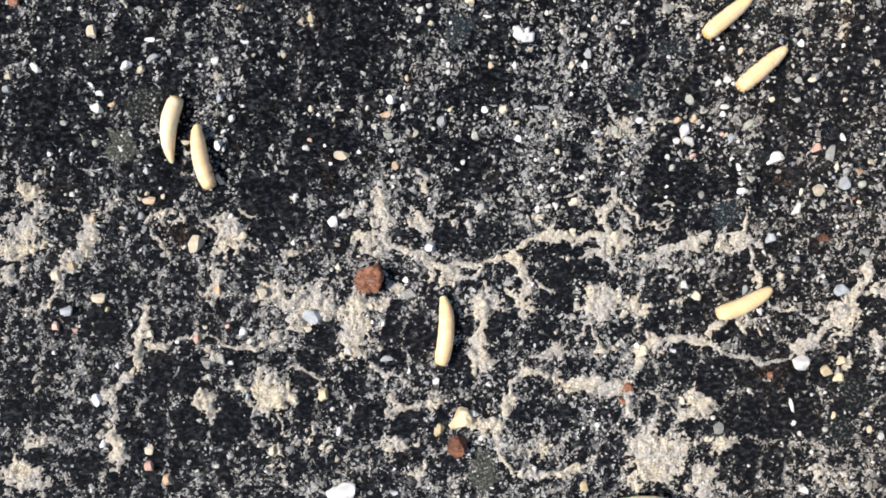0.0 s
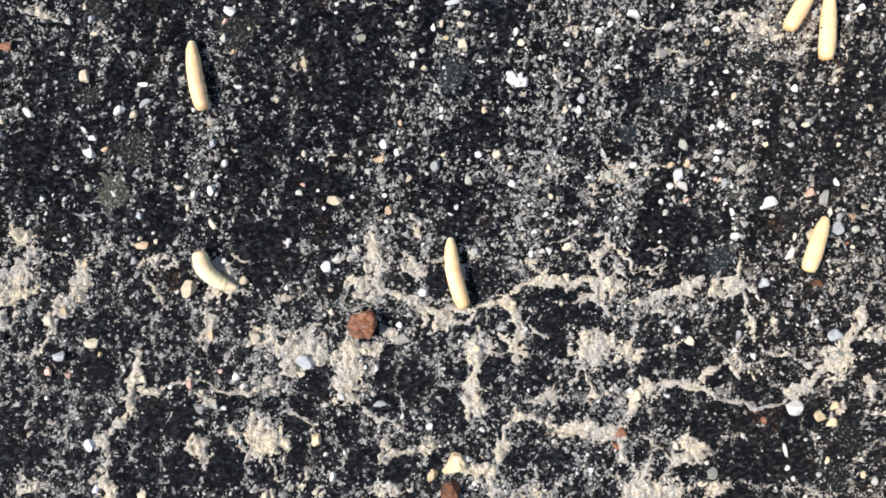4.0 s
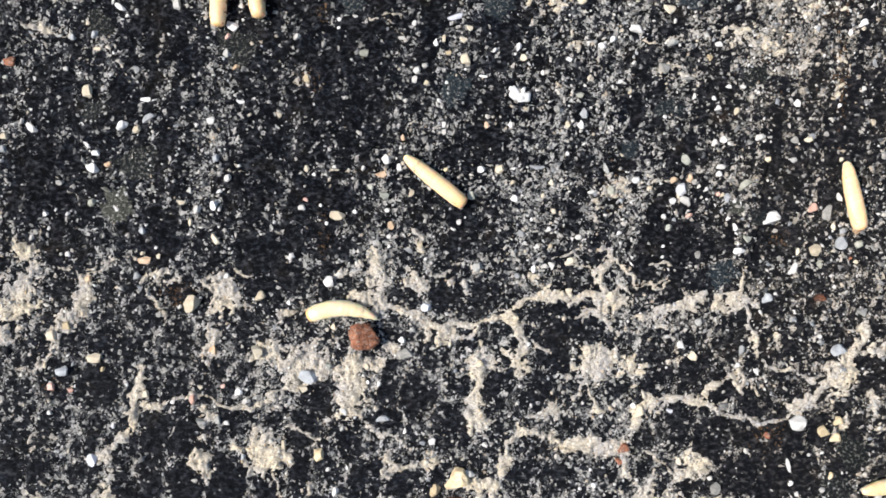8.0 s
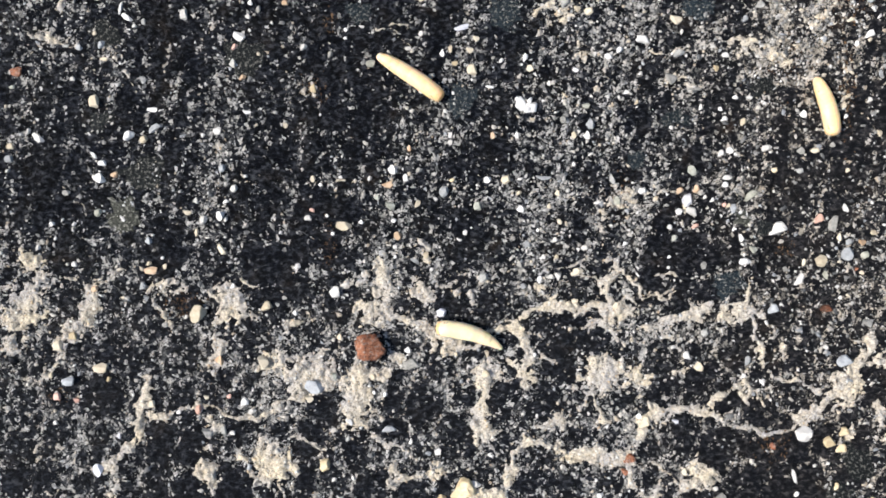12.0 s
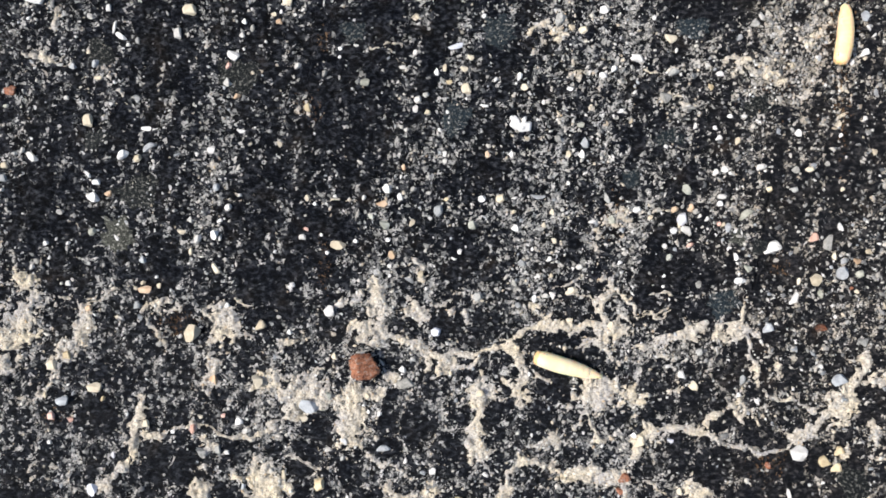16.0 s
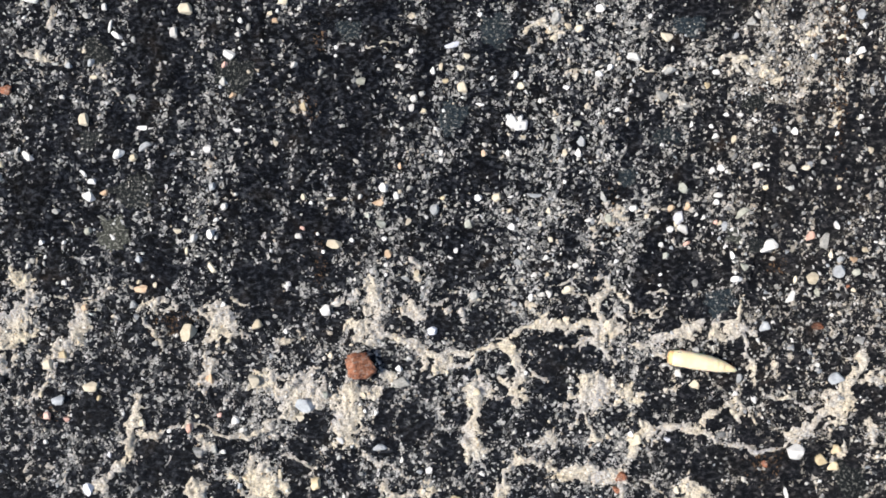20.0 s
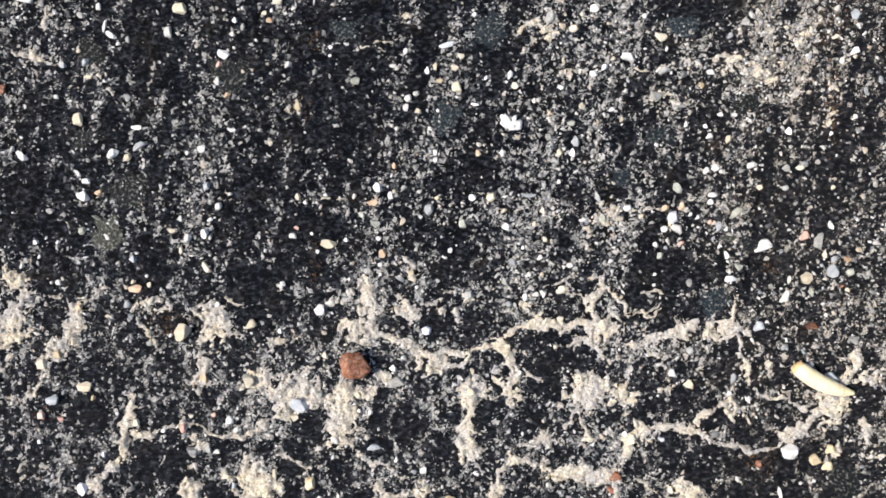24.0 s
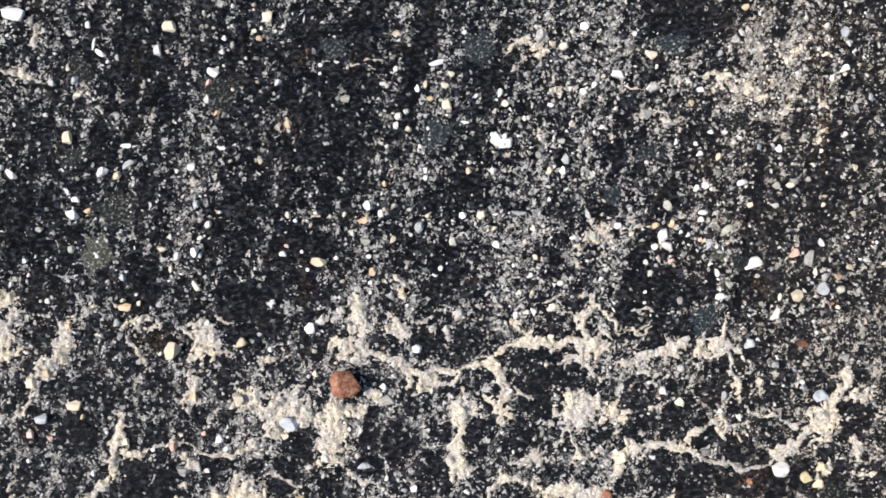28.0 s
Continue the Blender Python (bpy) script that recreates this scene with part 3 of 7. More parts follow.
vein(0.6, 0.8, (42.1, 26.6), (45.1, 26.1))
vein(1, 0.75, (61.1, 39.6), (63.6, 40.1), (65.6, 41.6))
vein(0.9, 0.75, (49.6, 34.1), (51.6, 35.1), (54.1, 34.9))
vein(0.8, 0.7, (67.1, 37.6), (68.6, 38.1))
vein(0.4, 0.7, (-66.4, 6.1), (-64.9, 5.1), (-63.9, 4.1))
vein(0.5, 0.6, (-38.4, 9.6), (-35.4, 9.3), (-32.9, 9.4))
vein(0.5, 0.5, (-25.4, 10.1), (-21.4, 9.6), (-16.4, 9.6), (-14.4, 10.1))
vein(0.5, 0.8, (-67.4, -7.9), (-63.4, -8.4), (-60.4, -7.9), (-58.4, -6.4), (-55.9, -6.1), (-53.4, -5.9))
vein(1.1, 0.85, (-52.9, -10.4), (-50.4, -8.4), (-47.9, -7.9), (-46.4, -9.4))
vein(0.9, 0.8, (-51.4, -11.9), (-49.4, -14.9), (-49.4, -17.9))
vein(0.7, 0.7, (-73.9, -19.9), (-70.4, -20.9), (-68.4, -19.9))
vein(0.5, 0.8, (19.6, -5.6), (22.1, -5.7), (23.6, -4.9), (25.1, -3.7))
vein(0.5, 0.75, (22.6, -7.4), (25.6, -7.4), (27.6, -8.4))
vein(0.9, 0.85, (31.6, -6.4), (32.6, -7.9), (33.6, -8.9), (34.1, -10.4))
vein(0.35, 0.85, (34.1, -10.4), (36.1, -10.4), (37.6, -10.9), (39.1, -10.2), (41.1, -8.9))
vein(0.4, 0.75, (36.6, -6.9), (38.1, -7.4), (40.6, -6.7))
vein(0.6, 0.75, (31.6, -10.4), (33.1, -11.9), (34.1, -13.9))
vein(0.8, 0.75, (34.6, -15.9), (36.6, -16.3), (39.1, -15.9))
vein(0.9, 0.9, (0, -18.9), (2.6, -19.9), (5.1, -18.9), (6.6, -17.9))
vein(0.9, 0.9, (11.6, -16.4), (13.1, -17.9), (14.1, -19.9), (14.4, -22.4))
vein(0.7, 0.85, (25.6, -27.9), (26.1, -30.4), (27.1, -32.4), (28.6, -32.9))
vein(0.6, 0.8, (24.6, -27.9), (24.4, -29.9), (23.8, -31.4))
vein(0.5, 0.8, (5.6, -34.9), (6.6, -36.9), (7.6, -38.4), (9.1, -39.1))
vein(0.5, 0.75, (-38.9, -31.4), (-36.4, -31.7), (-33.4, -32.1))
vein(0.4, 0.8, (-27.9, -35.9), (-25.4, -36.4), (-23.4, -37.1), (-21.9, -37.9))
vein(0.35, 0.8, (-27.7, -40.4), (-27.1, -41.9), (-27.2, -42.9))
vein(0.7, 0.8, (-11.4, -36.4), (-9.4, -37.1), (-7.4, -37.7), (-4.9, -39.4))
vein(0.5, 0.7, (-9.4, -42.9), (-6.9, -43.4), (-4.4, -42.7))
vein(0.6, 0.75, (51.6, -25.9), (53.6, -28.9), (53.8, -29.4))
vein(0.5, 0.75, (54.6, -27.9), (56.1, -29.4), (56.8, -30.1))
vein(0.6, 0.7, (58.6, -24.9), (61.6, -25.9), (64.6, -27.4))
vein(0.6, 0.75, (72.1, -34.4), (73.6, -35.9), (76.1, -35.9), (78.4, -36.2))
vein(0.7, 0.75, (76.1, -29.4), (77.1, -31.9), (77.3, -33.4))
vein(0.5, 0.7, (-35.4, -7.9), (-34.4, -8.9), (-32.9, -8.4))
vein(0.5, 0.75, (-14.4, -30.4), (-12.4, -31.1), (-11.6, -32.9))
vein(0.9, 0.85, (-12.4, -35.9), (-10.4, -37.1), (-9.4, -36.7))
patch(-60.4, 33.6, 1.4, 2.6, 0, 0.75)
patch(-40.9, 36.6, 1.2, 1.8, 0, 0.7)
patch(-36.4, 28.1, 1, 1, 0, 0.7)
patch(21.6, 41.3, 2.6, 2.4, 0, 0.75)
patch(20.6, 24.6, 0.8, 1.6, 0, 0.8)
patch(41.1, 32.6, 2, 1.2, 0, 0.7)
patch(54.6, 39.6, 1.4, 1.8, 0, 0.6)
patch(64.1, 39.1, 3.6, 1.8, 10, 0.68)
patch(52.6, 32.6, 1.8, 1.2, 0, 0.68)
patch(58.1, 32.9, 3.6, 2.4, 0, 0.7)
patch(58.6, 30.5, 3, 1.6, 0, 0.66)
patch(-40.7, 15.6, 1.1, 2, 0, 0.8)
patch(-4.9, 18.1, 1.4, 2.8, 0, 0.5)
patch(-36.4, 11.1, 1.8, 1.4, 0, 0.5)
patch(12.1, -16.4, 1.4, 1.6, 0, 1)
patch(29.1, -14.1, 2.4, 2.4, 0, 1.05)
patch(25.6, -15.9, 1.2, 1.3, 0, 0.9)
patch(28.6, -4.4, 1.2, 1.2, 0, 0.95)
patch(17.6, -9.4, 2, 1, 0, 0.7)
patch(6.1, -7.2, 1.3, 0.9, -20, 0.85)
patch(1.9, -9.9, 1.2, 1.4, -40, 0.8)
patch(4.6, -10.4, 0.8, 1.2, 0, 0.8)
patch(32.6, -18.1, 2.2, 1.3, 0, 0.65)
patch(-68.4, -35.9, 1.2, 0.9, 0, 0.8)
patch(-70.9, -37.4, 1.4, 0.8, 30, 0.75)
patch(-74.9, -3.7, 2.2, 1.3, 0, 0.95)
patch(-76.4, -8.9, 2.4, 1, 0, 0.8)
patch(-71.9, -7.4, 1.2, 1.4, 0, 0.85)
patch(-77.4, -18.9, 1.8, 2.2, 0, 0.95)
patch(-68.4, -19.9, 1.3, 0.8, 0, 0.9)
patch(-72.4, -22.9, 2, 0.8, 0, 0.6)
patch(13.6, -26.9, 1, 0.9, 0, 0.95)
patch(13.4, -23.9, 1.2, 1.6, 0, 0.9)
patch(-34.4, -14.4, 2, 1.2, 0, 0.6)
patch(-27.4, -15.4, 1.4, 0.9, 0, 0.7)
patch(-24.4, -13.4, 1, 1.2, 0, 0.7)
patch(-19.9, -13.9, 0.8, 1.6, 0, 0.7)
patch(-8.4, -21.9, 1.6, 1, 0, 0.9)
patch(35.6, -25.9, 1.6, 1.6, 0, 0.85)
patch(22.6, -27.4, 0.8, 1, 0, 0.9)
patch(11.6, -22.4, 1.2, 1.4, 0, 0.9)
patch(44.1, -42.1, 2.6, 2, 0, 0.9)
crack(0.3, 0.7, (20.6, -39.3), (22.6, -39.5), (24.2, -39.9))
crack(0.28, 0.7, (25.4, -40.6), (28.0, -40.9), (30.2, -41.1))
rich(-6.7, 14.1, 0.9, 13.8, -9, 0.5)
rich(-2.5, 10.6, 0.8, 11.8, -9, 0.45)
rich(-41.9, 20.1, 1, 11.3, -8, 0.4)
rich(6.8, 26.1, 0.8, 8.8, -4, 0.35)
rich(21.6, 19.1, 1.2, 13.7, -5, 0.4)
rich(-16.4, 21.6, 0.6, 8.6, -11, 0.25)
rich(-37.1, 24.6, 0.8, 10.9, -7, 0.3)
rich(-25.4, 16.6, 0.6, 11.8, -12, 0.25)
rich(-58.6, 31.1, 0.8, 5.8, -14, 0.3)
rich(10.6, 10.6, 0.8, 8.6, -11, 0.3)
rich(29.1, 24.6, 1, 10.9, -6, 0.3)
rich(-10.4, 34.6, 0.6, 5.4, -17, 0.25)
AGGREGATE = []


def aggregate(x, y, wide, deep, turn, colour, seed):
    """A worn stone of the mix that shows through the tar."""
    AGGREGATE.append((x, y, wide, deep, turn, colour, seed))


aggregate(-57.2, 3.9, 8.0, 8.4, 10, "speckled", 1)
aggregate(-53.8, 11.2, 10.0, 8.4, 20, "aggregate", 11)
aggregate(2.6, 24.0, 6.6, 8.4, 0, "blue_aggregate", 2)
aggregate(10.4, 39.6, 8.0, 9.0, 0, "blue_aggregate", 3)
aggregate(40.2, 20.6, 6.0, 4.4, 0, "blue_aggregate", 4)
aggregate(33.8, 13.6, 4.6, 4.2, 0, "blue_aggregate", 13)
aggregate(6.6, -54.6, 7.4, 10.0, -8, "speckled", 5)
aggregate(50.5, -8.4, 8.4, 5.0, 10, "blue_aggregate", 6)
aggregate(-15.6, 39.8, 5.4, 5.0, 0, "blue_aggregate", 7)
aggregate(56.4, 1.6, 4.8, 3.4, 0, "aggregate", 8)
aggregate(53.0, 3.0, 4.2, 3.6, 0, "speckled", 14)
aggregate(-61.4, 20.2, 6.4, 4.4, 30, "aggregate", 9)
aggregate(-36.0, 32.0, 9.0, 8.0, 0, "aggregate", 12)
aggregate(-61.0, 36.0, 8.0, 5.0, -20, "aggregate", 15)
aggregate(44.4, 40.4, 7.4, 5.4, 0, "blue_aggregate", 16)
aggregate(56.0, 26.4, 6.0, 5.0, 0, "aggregate", 17)
aggregate(73.4, -40.4, 8.0, 7.0, 0, "aggregate", 10)
aggregate(70.0, -46.6, 9.0, 8.4, 0, "aggregate", 18)
STONES_IN = [(x, y, 0.5 * w, 0.5 * d, turn, 1.0) for x, y, w, d, turn, _, _ in AGGREGATE]


def along(x, y, points):
    """Distance to a line through the points."""
    best = np.full(x.shape, 1e9)
    for (ax, ay), (bx, by) in zip(points, points[1:]):
        dx, dy = bx - ax, by - ay
        s = np.clip(((x - ax) * dx + (y - ay) * dy) / (dx * dx + dy * dy), 0, 1)
        best = np.minimum(best, np.hypot(x - ax - s * dx, y - ay - s * dy))
    return best


def spots(x, y, found):
    total = np.zeros(x.shape)
    for px, py, rx, ry, turn, amount in found:
        c, s = math.cos(radians(turn)), math.sin(radians(turn))
        u, v = (x - px) * c + (y - py) * s, (y - py) * c - (x - px) * s
        near = (np.abs(u) < 3 * rx + 3) & (np.abs(v) < 3 * ry + 3)
        total[near] = np.maximum(total[near], amount * np.exp(-0.8 * ((u[near] / rx) ** 2 + (v[near] / ry) ** 2)))
    return total


def sandiness(x, y):
    """How deep the sand lies: above 0.5 it covers the tar."""
    wx, wy = x + 1.5 * fractal(x, y, 2.6, 40), y + 1.5 * fractal(x, y, 2.6, 60)
    total = spots(wx, wy, PATCHES)
    for width, amount, points in VEINS:
        d = along(wx, wy, points) / (0.66 * width * (1 + 0.6 * fractal(x, y, 4.0, 77, 2)))
        total = np.maximum(total, amount * np.exp(-0.9 * d**2))
    low = 1 / (1 + np.exp((y + 9) / 4))
    joint = np.exp(-((lump_edges(wx, wy, 6.5, 301) / 0.9) ** 2))
    return 1.0 * total - 0.5 * spots(x, y, STONES_IN) + (0.10 + 0.22 * low) * joint + 0.56 * fractal(x, y, 2.0, 5, 5, 0.9) + 0.42 * fractal(x, y, 0.75, 15, 2) + 0.10 * fractal(x, y, 14.0, 8, 2) - 0.15


def dustiness(x, y):
    """Thin grey crust in the hollows: above 0.5 it shows."""
    wx, wy = x + 0.8 * fractal(x, y, 2.0, 44), y + 0.8 * fractal(x, y, 2.0, 64)
    thread = np.exp(-((lump_edges(wx, wy, 3.6, 311) / 0.40) ** 2)) + np.exp(-((lump_edges(wx, wy, 6.5, 301) / 0.7) ** 2))
    crumbs = fractal(x - 0.25 * y, y, 1.3, 181, 4, 0.9) + 0.2 * fractal(x, y, 5.0, 191, 2)
    low = 1 / (1 + np.exp((y + 6 + 0.06 * x) / 4))
    fine_side = 1 / (1 + np.exp((x - 12) / 3)) * (1 - low)
    edge = 1 / (1 + np.exp((56 - x) / 3)) * (1 - 1 / (1 + np.exp((y + 27) / 3)))
    return -0.15 + 0.12 * edge - 0.20 * fine_side - 0.5 * spots(x, y, STONES_IN) + 0.26 * thread * (0.35 + 0.65 * low) + 0.85 * crumbs + 0.05 * low + 0.30 * spots(x, y, RICH) - 0.32 * spots(x, y, BARE) + 0.28 * spots(x, y, PATCHES)


def streaks(x, y):
    """Rows of grit that lean with the way the tyres run, -1 to 1."""
    u = x - 0.21 * y
    return 0.32 * fractal(u, 0.075 * y, 3.6, 21, 2) + 0.60 * fractal(u, 0.05 * y, 1.7, 25, 2)


def looseness(x, y):
    """How thickly pale flecks lie on the tar, 0 to 1."""
    low = 1 / (1 + np.exp((y + 8) / 5))
    d = 0.245 - 0.05 * spots(x, y, STONES_IN) - 0.04 * low + (0.57 - 0.43 * low) * streaks(x, y) + 0.26 * fractal(x, y, 2.2, 33, 3) + 0.45 * spots(x, y, RICH) - 0.32 * spots(x, y, BARE) + 0.10 * fractal(x, y, 22.0, 91, 2)
    wx, wy = x + 0.9 * fractal(x, y, 2.4, 40), y + 0.9 * fractal(x, y, 2.4, 60)
    joint = np.exp(-((lump_edges(wx, wy, 6.5, 301) / 1.1) ** 2))
    d = d + (0.14 + 0.30 * low) * joint + 0.16 * np.exp(-((lump_edges(wx, wy, 3.6, 311) / 0.6) ** 2))
    return np.clip(d, 0.04, 1.0)


def height(x, y):
    """The tar's relief in mm."""
    z = 0.30 * fractal(x, y, 9.0, 101, 3) + 0.46 * fractal(x, y, 2.2, 111, 3, 0.7) + 0.26 * fractal(x, y, 0.8, 131, 1)
    wx, wy = x + 0.9 * fractal(x, y, 2.4, 40), y + 0.9 * fractal(x, y, 2.4, 60)
    z = z + 0.34 * (1 - np.exp(-lump_edges(wx, wy, 6.5, 301) / 1.2)) + 0.16 * (1 - np.exp(-lump_edges(wx, wy, 3.6, 311) / 0.6)) - 0.4
    for width, depth, points in CRACKS:
        z = z - depth * np.exp(-((along(x + 0.3 * fractal(x, y, 2.0, 55), y, points) / width * 1.6) ** 2))
    set_in = np.minimum(1.3 * spots(x, y, STONES_IN), 0.78)
    return z * (1 - set_in) - 0.12 * set_in - 1.3 * spots(x, y, PITS)


# ---- ground ----
STEP = 0.2
core_x, core_y = np.arange(-88, 90.01, STEP), np.arange(-64, 54.01, STEP)
tail = np.cumsum(0.5 * 1.45 ** np.arange(34))
grid_x = np.concatenate([core_x[0] - tail[::-1], core_x, core_x[-1] + tail])
grid_y = np.concatenate([core_y[0] - tail[::-1], core_y, core_y[-1] + tail])
GX, GY = np.meshgrid(grid_x, grid_y)
away = np.maximum(np.maximum(np.abs(GX) - 92, np.abs(GY) - 66), 0)
GZ = height(GX, GY) * np.exp(-away / 40)
COLS = len(grid_x)


def sheet(name, z, keep, mat):
    """A surface over the ground's grid, where keep holds."""
    rows_n, cols_n = z.shape
    i = np.arange(rows_n * cols_n).reshape(rows_n, cols_n)
    quads = np.stack([i[:-1, :-1], i[:-1, 1:], i[1:, 1:], i[1:, :-1]], -1)[keep].reshape(-1, 4)
    used, quads = np.unique(quads, return_inverse=True)
    co = np.stack([GX.ravel(), GY.ravel(), z.ravel()], -1)[used] * MM
    return solid(name, co, quads.reshape(-1, 4), mat)


def solid(name, co, faces, mat, smooth=True):
    me = bpy.data.meshes.new(name)
    k = faces.shape[1]
    me.vertices.add(len(co))
    me.vertices.foreach_set("co", np.ascontiguousarray(co, dtype=np.float32).ravel())
    me.loops.add(faces.size)
    me.loops.foreach_set("vertex_index", np.ascontiguousarray(faces, dtype=np.int32).ravel())
    me.polygons.add(len(faces))
    me.polygons.foreach_set("loop_start", np.arange(0, faces.size, k, dtype=np.int32))
    me.update(calc_edges=True)
    me.validate()
    me.materials.append(mat)
    if smooth:
        me.shade_smooth()
    return new(name, me)


everywhere = np.ones((GX.shape[0] - 1, COLS - 1), bool)
ground = tagged(sheet("ground", GZ, everywhere, ASPHALT), "weathered black asphalt with fine cracks and dusty flecks", "ground", kind="structure")

layer = ground.data.attributes.new("dust", "FLOAT", "POINT")
layer.data.foreach_set("value", np.where(away < 25, looseness(GX, GY), 0.3).ravel().astype(np.float32))

SANDY = np.where(away < 25, sandiness(GX, GY), 0)
crust = GZ + np.minimum((SANDY - 0.5) * 0.9, 0.30) + 0.10 * fractal(GX, GY, 0.9, 141, 2)
over = SANDY > 0.42
keep = over[:-1, :-1] | over[:-1, 1:] | over[1:, :-1] | over[1:, 1:]
DUSTY = np.where(away < 25, dustiness(GX, GY), 0)
film = GZ + np.minimum((DUSTY - 0.5) * 0.6, 0.12) + 0.03 * fractal(GX, GY, 0.6, 151, 2)
thin = DUSTY > 0.44
tagged(sheet("dust_crust", film, thin[:-1, :-1] | thin[:-1, 1:] | thin[1:, :-1] | thin[1:, 1:], DUST), "thin grey dust crust in the hollows of the asphalt", "dust", kind="stuff")
tagged(sheet("sand", crust, keep, SAND), "tan sand packed into the cracks of the asphalt", "sand", kind="stuff")


def lift(x, y):
    """Height of sand or tar under a point, in mm."""
    col = np.clip(np.searchsorted(grid_x, x) - 1, 0, COLS - 2)
    row = np.clip(np.searchsorted(grid_y, y) - 1, 0, len(grid_y) - 2)
    z = np.maximum(GZ, np.where(SANDY > 0.5, crust, GZ))
    return 0.25 * (z[row, col] + z[row, col + 1] + z[row + 1, col] + z[row + 1, col + 1])


# ---- loose grains, too many to count ----
rng = np.random.default_rng(7)


def scattered(count, density):
    """Points over the ground, as thick as density says."""
    xs, ys = [], []
    have = 0
    while have < count:
        x, y = rng.uniform(-86, 88, count), rng.uniform(-62, 52, count)
        ok = rng.random(count) < density(x, y)
        xs.append(x[ok]), ys.append(y[ok])
        have += ok.sum()
    return np.concatenate(xs)[:count], np.concatenate(ys)[:count]


OCTA = np.array([(1, 0, 0), (-1, 0, 0), (0, 1, 0), (0, -1, 0), (0, 0, 1), (0, 0, -1)], float)
OCTA_FACES = np.array([(0, 2, 4), (2, 1, 4), (1, 3, 4), (3, 0, 4), (2, 0, 5), (1, 2, 5), (3, 1, 5), (0, 3, 5)])


def strew(name, x, y, size, flat, long, shape, faces, mat, sunk=0.25, jitter=0.28, smooth=False):
    """One mesh of many small stones; size: radii in mm."""
    count, k = len(x), len(shape)
    v = shape[None] * (1 + jitter * (rng.random((count, k, 1)) * 2 - 1)) + 0.22 * jitter * rng.standard_normal((count, k, 3))
    v = v * np.stack([size * long, size / long, size * flat], -1)[:, None]
    tilt = rng.normal(0, 0.3, count)
    c, s = np.cos(tilt)[:, None], np.sin(tilt)[:, None]
    v = np.stack([v[..., 0] * c + v[..., 2] * s, v[..., 1], v[..., 2] * c - v[..., 0] * s], -1)
    turn = rng.uniform(0, 2 * np.pi, count)
    c, s = np.cos(turn)[:, None], np.sin(turn)[:, None]
    v = np.stack([v[..., 0] * c - v[..., 1] * s, v[..., 0] * s + v[..., 1] * c, v[..., 2]], -1)
    z = lift(x, y) + size * flat * (0.6 - sunk)
    v += np.stack([x, y, z], -1)[:, None]
    f = faces[None] + (np.arange(count) * k)[:, None, None]
    return solid(name, v.reshape(-1, 3) * MM, f.reshape(-1, 3), mat, smooth)


def chips(name, x, y, size, mat, sides=8, stout=1.0):
    """One mesh of many flat broken chips with ragged outlines; size: radii in mm."""
    count = len(x)
    a = (np.arange(sides) / sides * 2 * np.pi)[None] + rng.normal(0, 0.22, (count, sides)) + rng.uniform(0, 2 * np.pi, (count, 1))
    r = rng.uniform(0.25 if stout == 1 else 0.7, 1.35 if stout == 1 else 1.15, (count, sides)) * size[:, None]
    stretch, turn = rng.uniform(0.5, 1.0, (count, 1)), rng.uniform(0, 2 * np.pi, (count, 1))
    px, py = r * np.cos(a), r * np.sin(a) * stretch
    px, py = px * np.cos(turn) - py * np.sin(turn), px * np.sin(turn) + py * np.cos(turn)
    thick = (size * stout * rng.uniform(0.12, 0.30, count))[:, None]
    slope = rng.normal(0, 0.22, (count, 2, 1))
    rise = slope[:, 0] * px + slope[:, 1] * py + 0.25 * thick * rng.standard_normal((count, sides))
    low = np.stack([px, py, np.broadcast_to(-1.2 * thick, px.shape)], -1)
    high = np.stack([px * 0.82, py * 0.82, rise * 0.82 + 0.75 * thick], -1)
    v = np.concatenate([low, high, np.stack([px.mean(1), py.mean(1), thick[:, 0] * 0.9], -1)[:, None]], 1)
    v += np.stack([x, y, lift(x, y)], -1)[:, None]
    i, k = np.arange(sides), (np.arange(sides) + 1) % sides
    faces = np.concatenate([np.stack([i, k, sides + k], -1), np.stack([i, sides + k, sides + i], -1), np.stack([sides + i, sides + k, np.full(sides, 2 * sides)], -1)])
    f = faces[None] + (np.arange(count) * (2 * sides + 1))[:, None, None]
    return solid(name, v.reshape(-1, 3) * MM, f.reshape(-1, 3), mat, False)


x, y = scattered(14500, lambda x, y: looseness(x, y) ** 1.5 * np.where(sandiness(x, y) > 0.5, 0.35, 1.0))
size = np.clip(rng.lognormal(math.log(0.135), 0.42, len(x)), 0.07, 0.40)
tagged(strew("mineral_flecks", x, y, size, rng.uniform(0.3, 0.7, len(x)), 1 + rng.gamma(1.5, 0.25, len(x)).clip(0, 1.2), OCTA, OCTA_FACES, FLECKS, 0.3, 0.6), "fine pale mineral flecks strewn on black asphalt", "grit", kind="stuff")
x, y = scattered(17000, lambda x, y: np.clip((sandiness(x, y) - 0.30) * 2.2, 0.0, 1))
size = np.clip(rng.lognormal(math.log(0.115), 0.42, len(x)), 0.05, 0.36)
tagged(strew("sand_grains", x, y, size, rng.uniform(0.35, 0.8, len(x)), rng.uniform(1.0, 1.35, len(x)), OCTA, OCTA_FACES, GRAINS, 0.35, 0.5), "loose tan sand grains lying along cracks in asphalt", "sand", kind="stuff")
x, y = scattered(2000, lambda x, y: np.clip(looseness(x, y) ** 1.2 * (0.35 + 0.35 * (y > -8) + 0.4 * (x > 15)), 0, 1))
size = np.clip(rng.lognormal(math.log(0.29), 0.28, len(x)), 0.18, 0.6)
tagged(chips("grit", x, y, size, GRIT, 7, 2.6), "coarse mixed grit of white, grey and tan stones", "grit", kind="stuff")

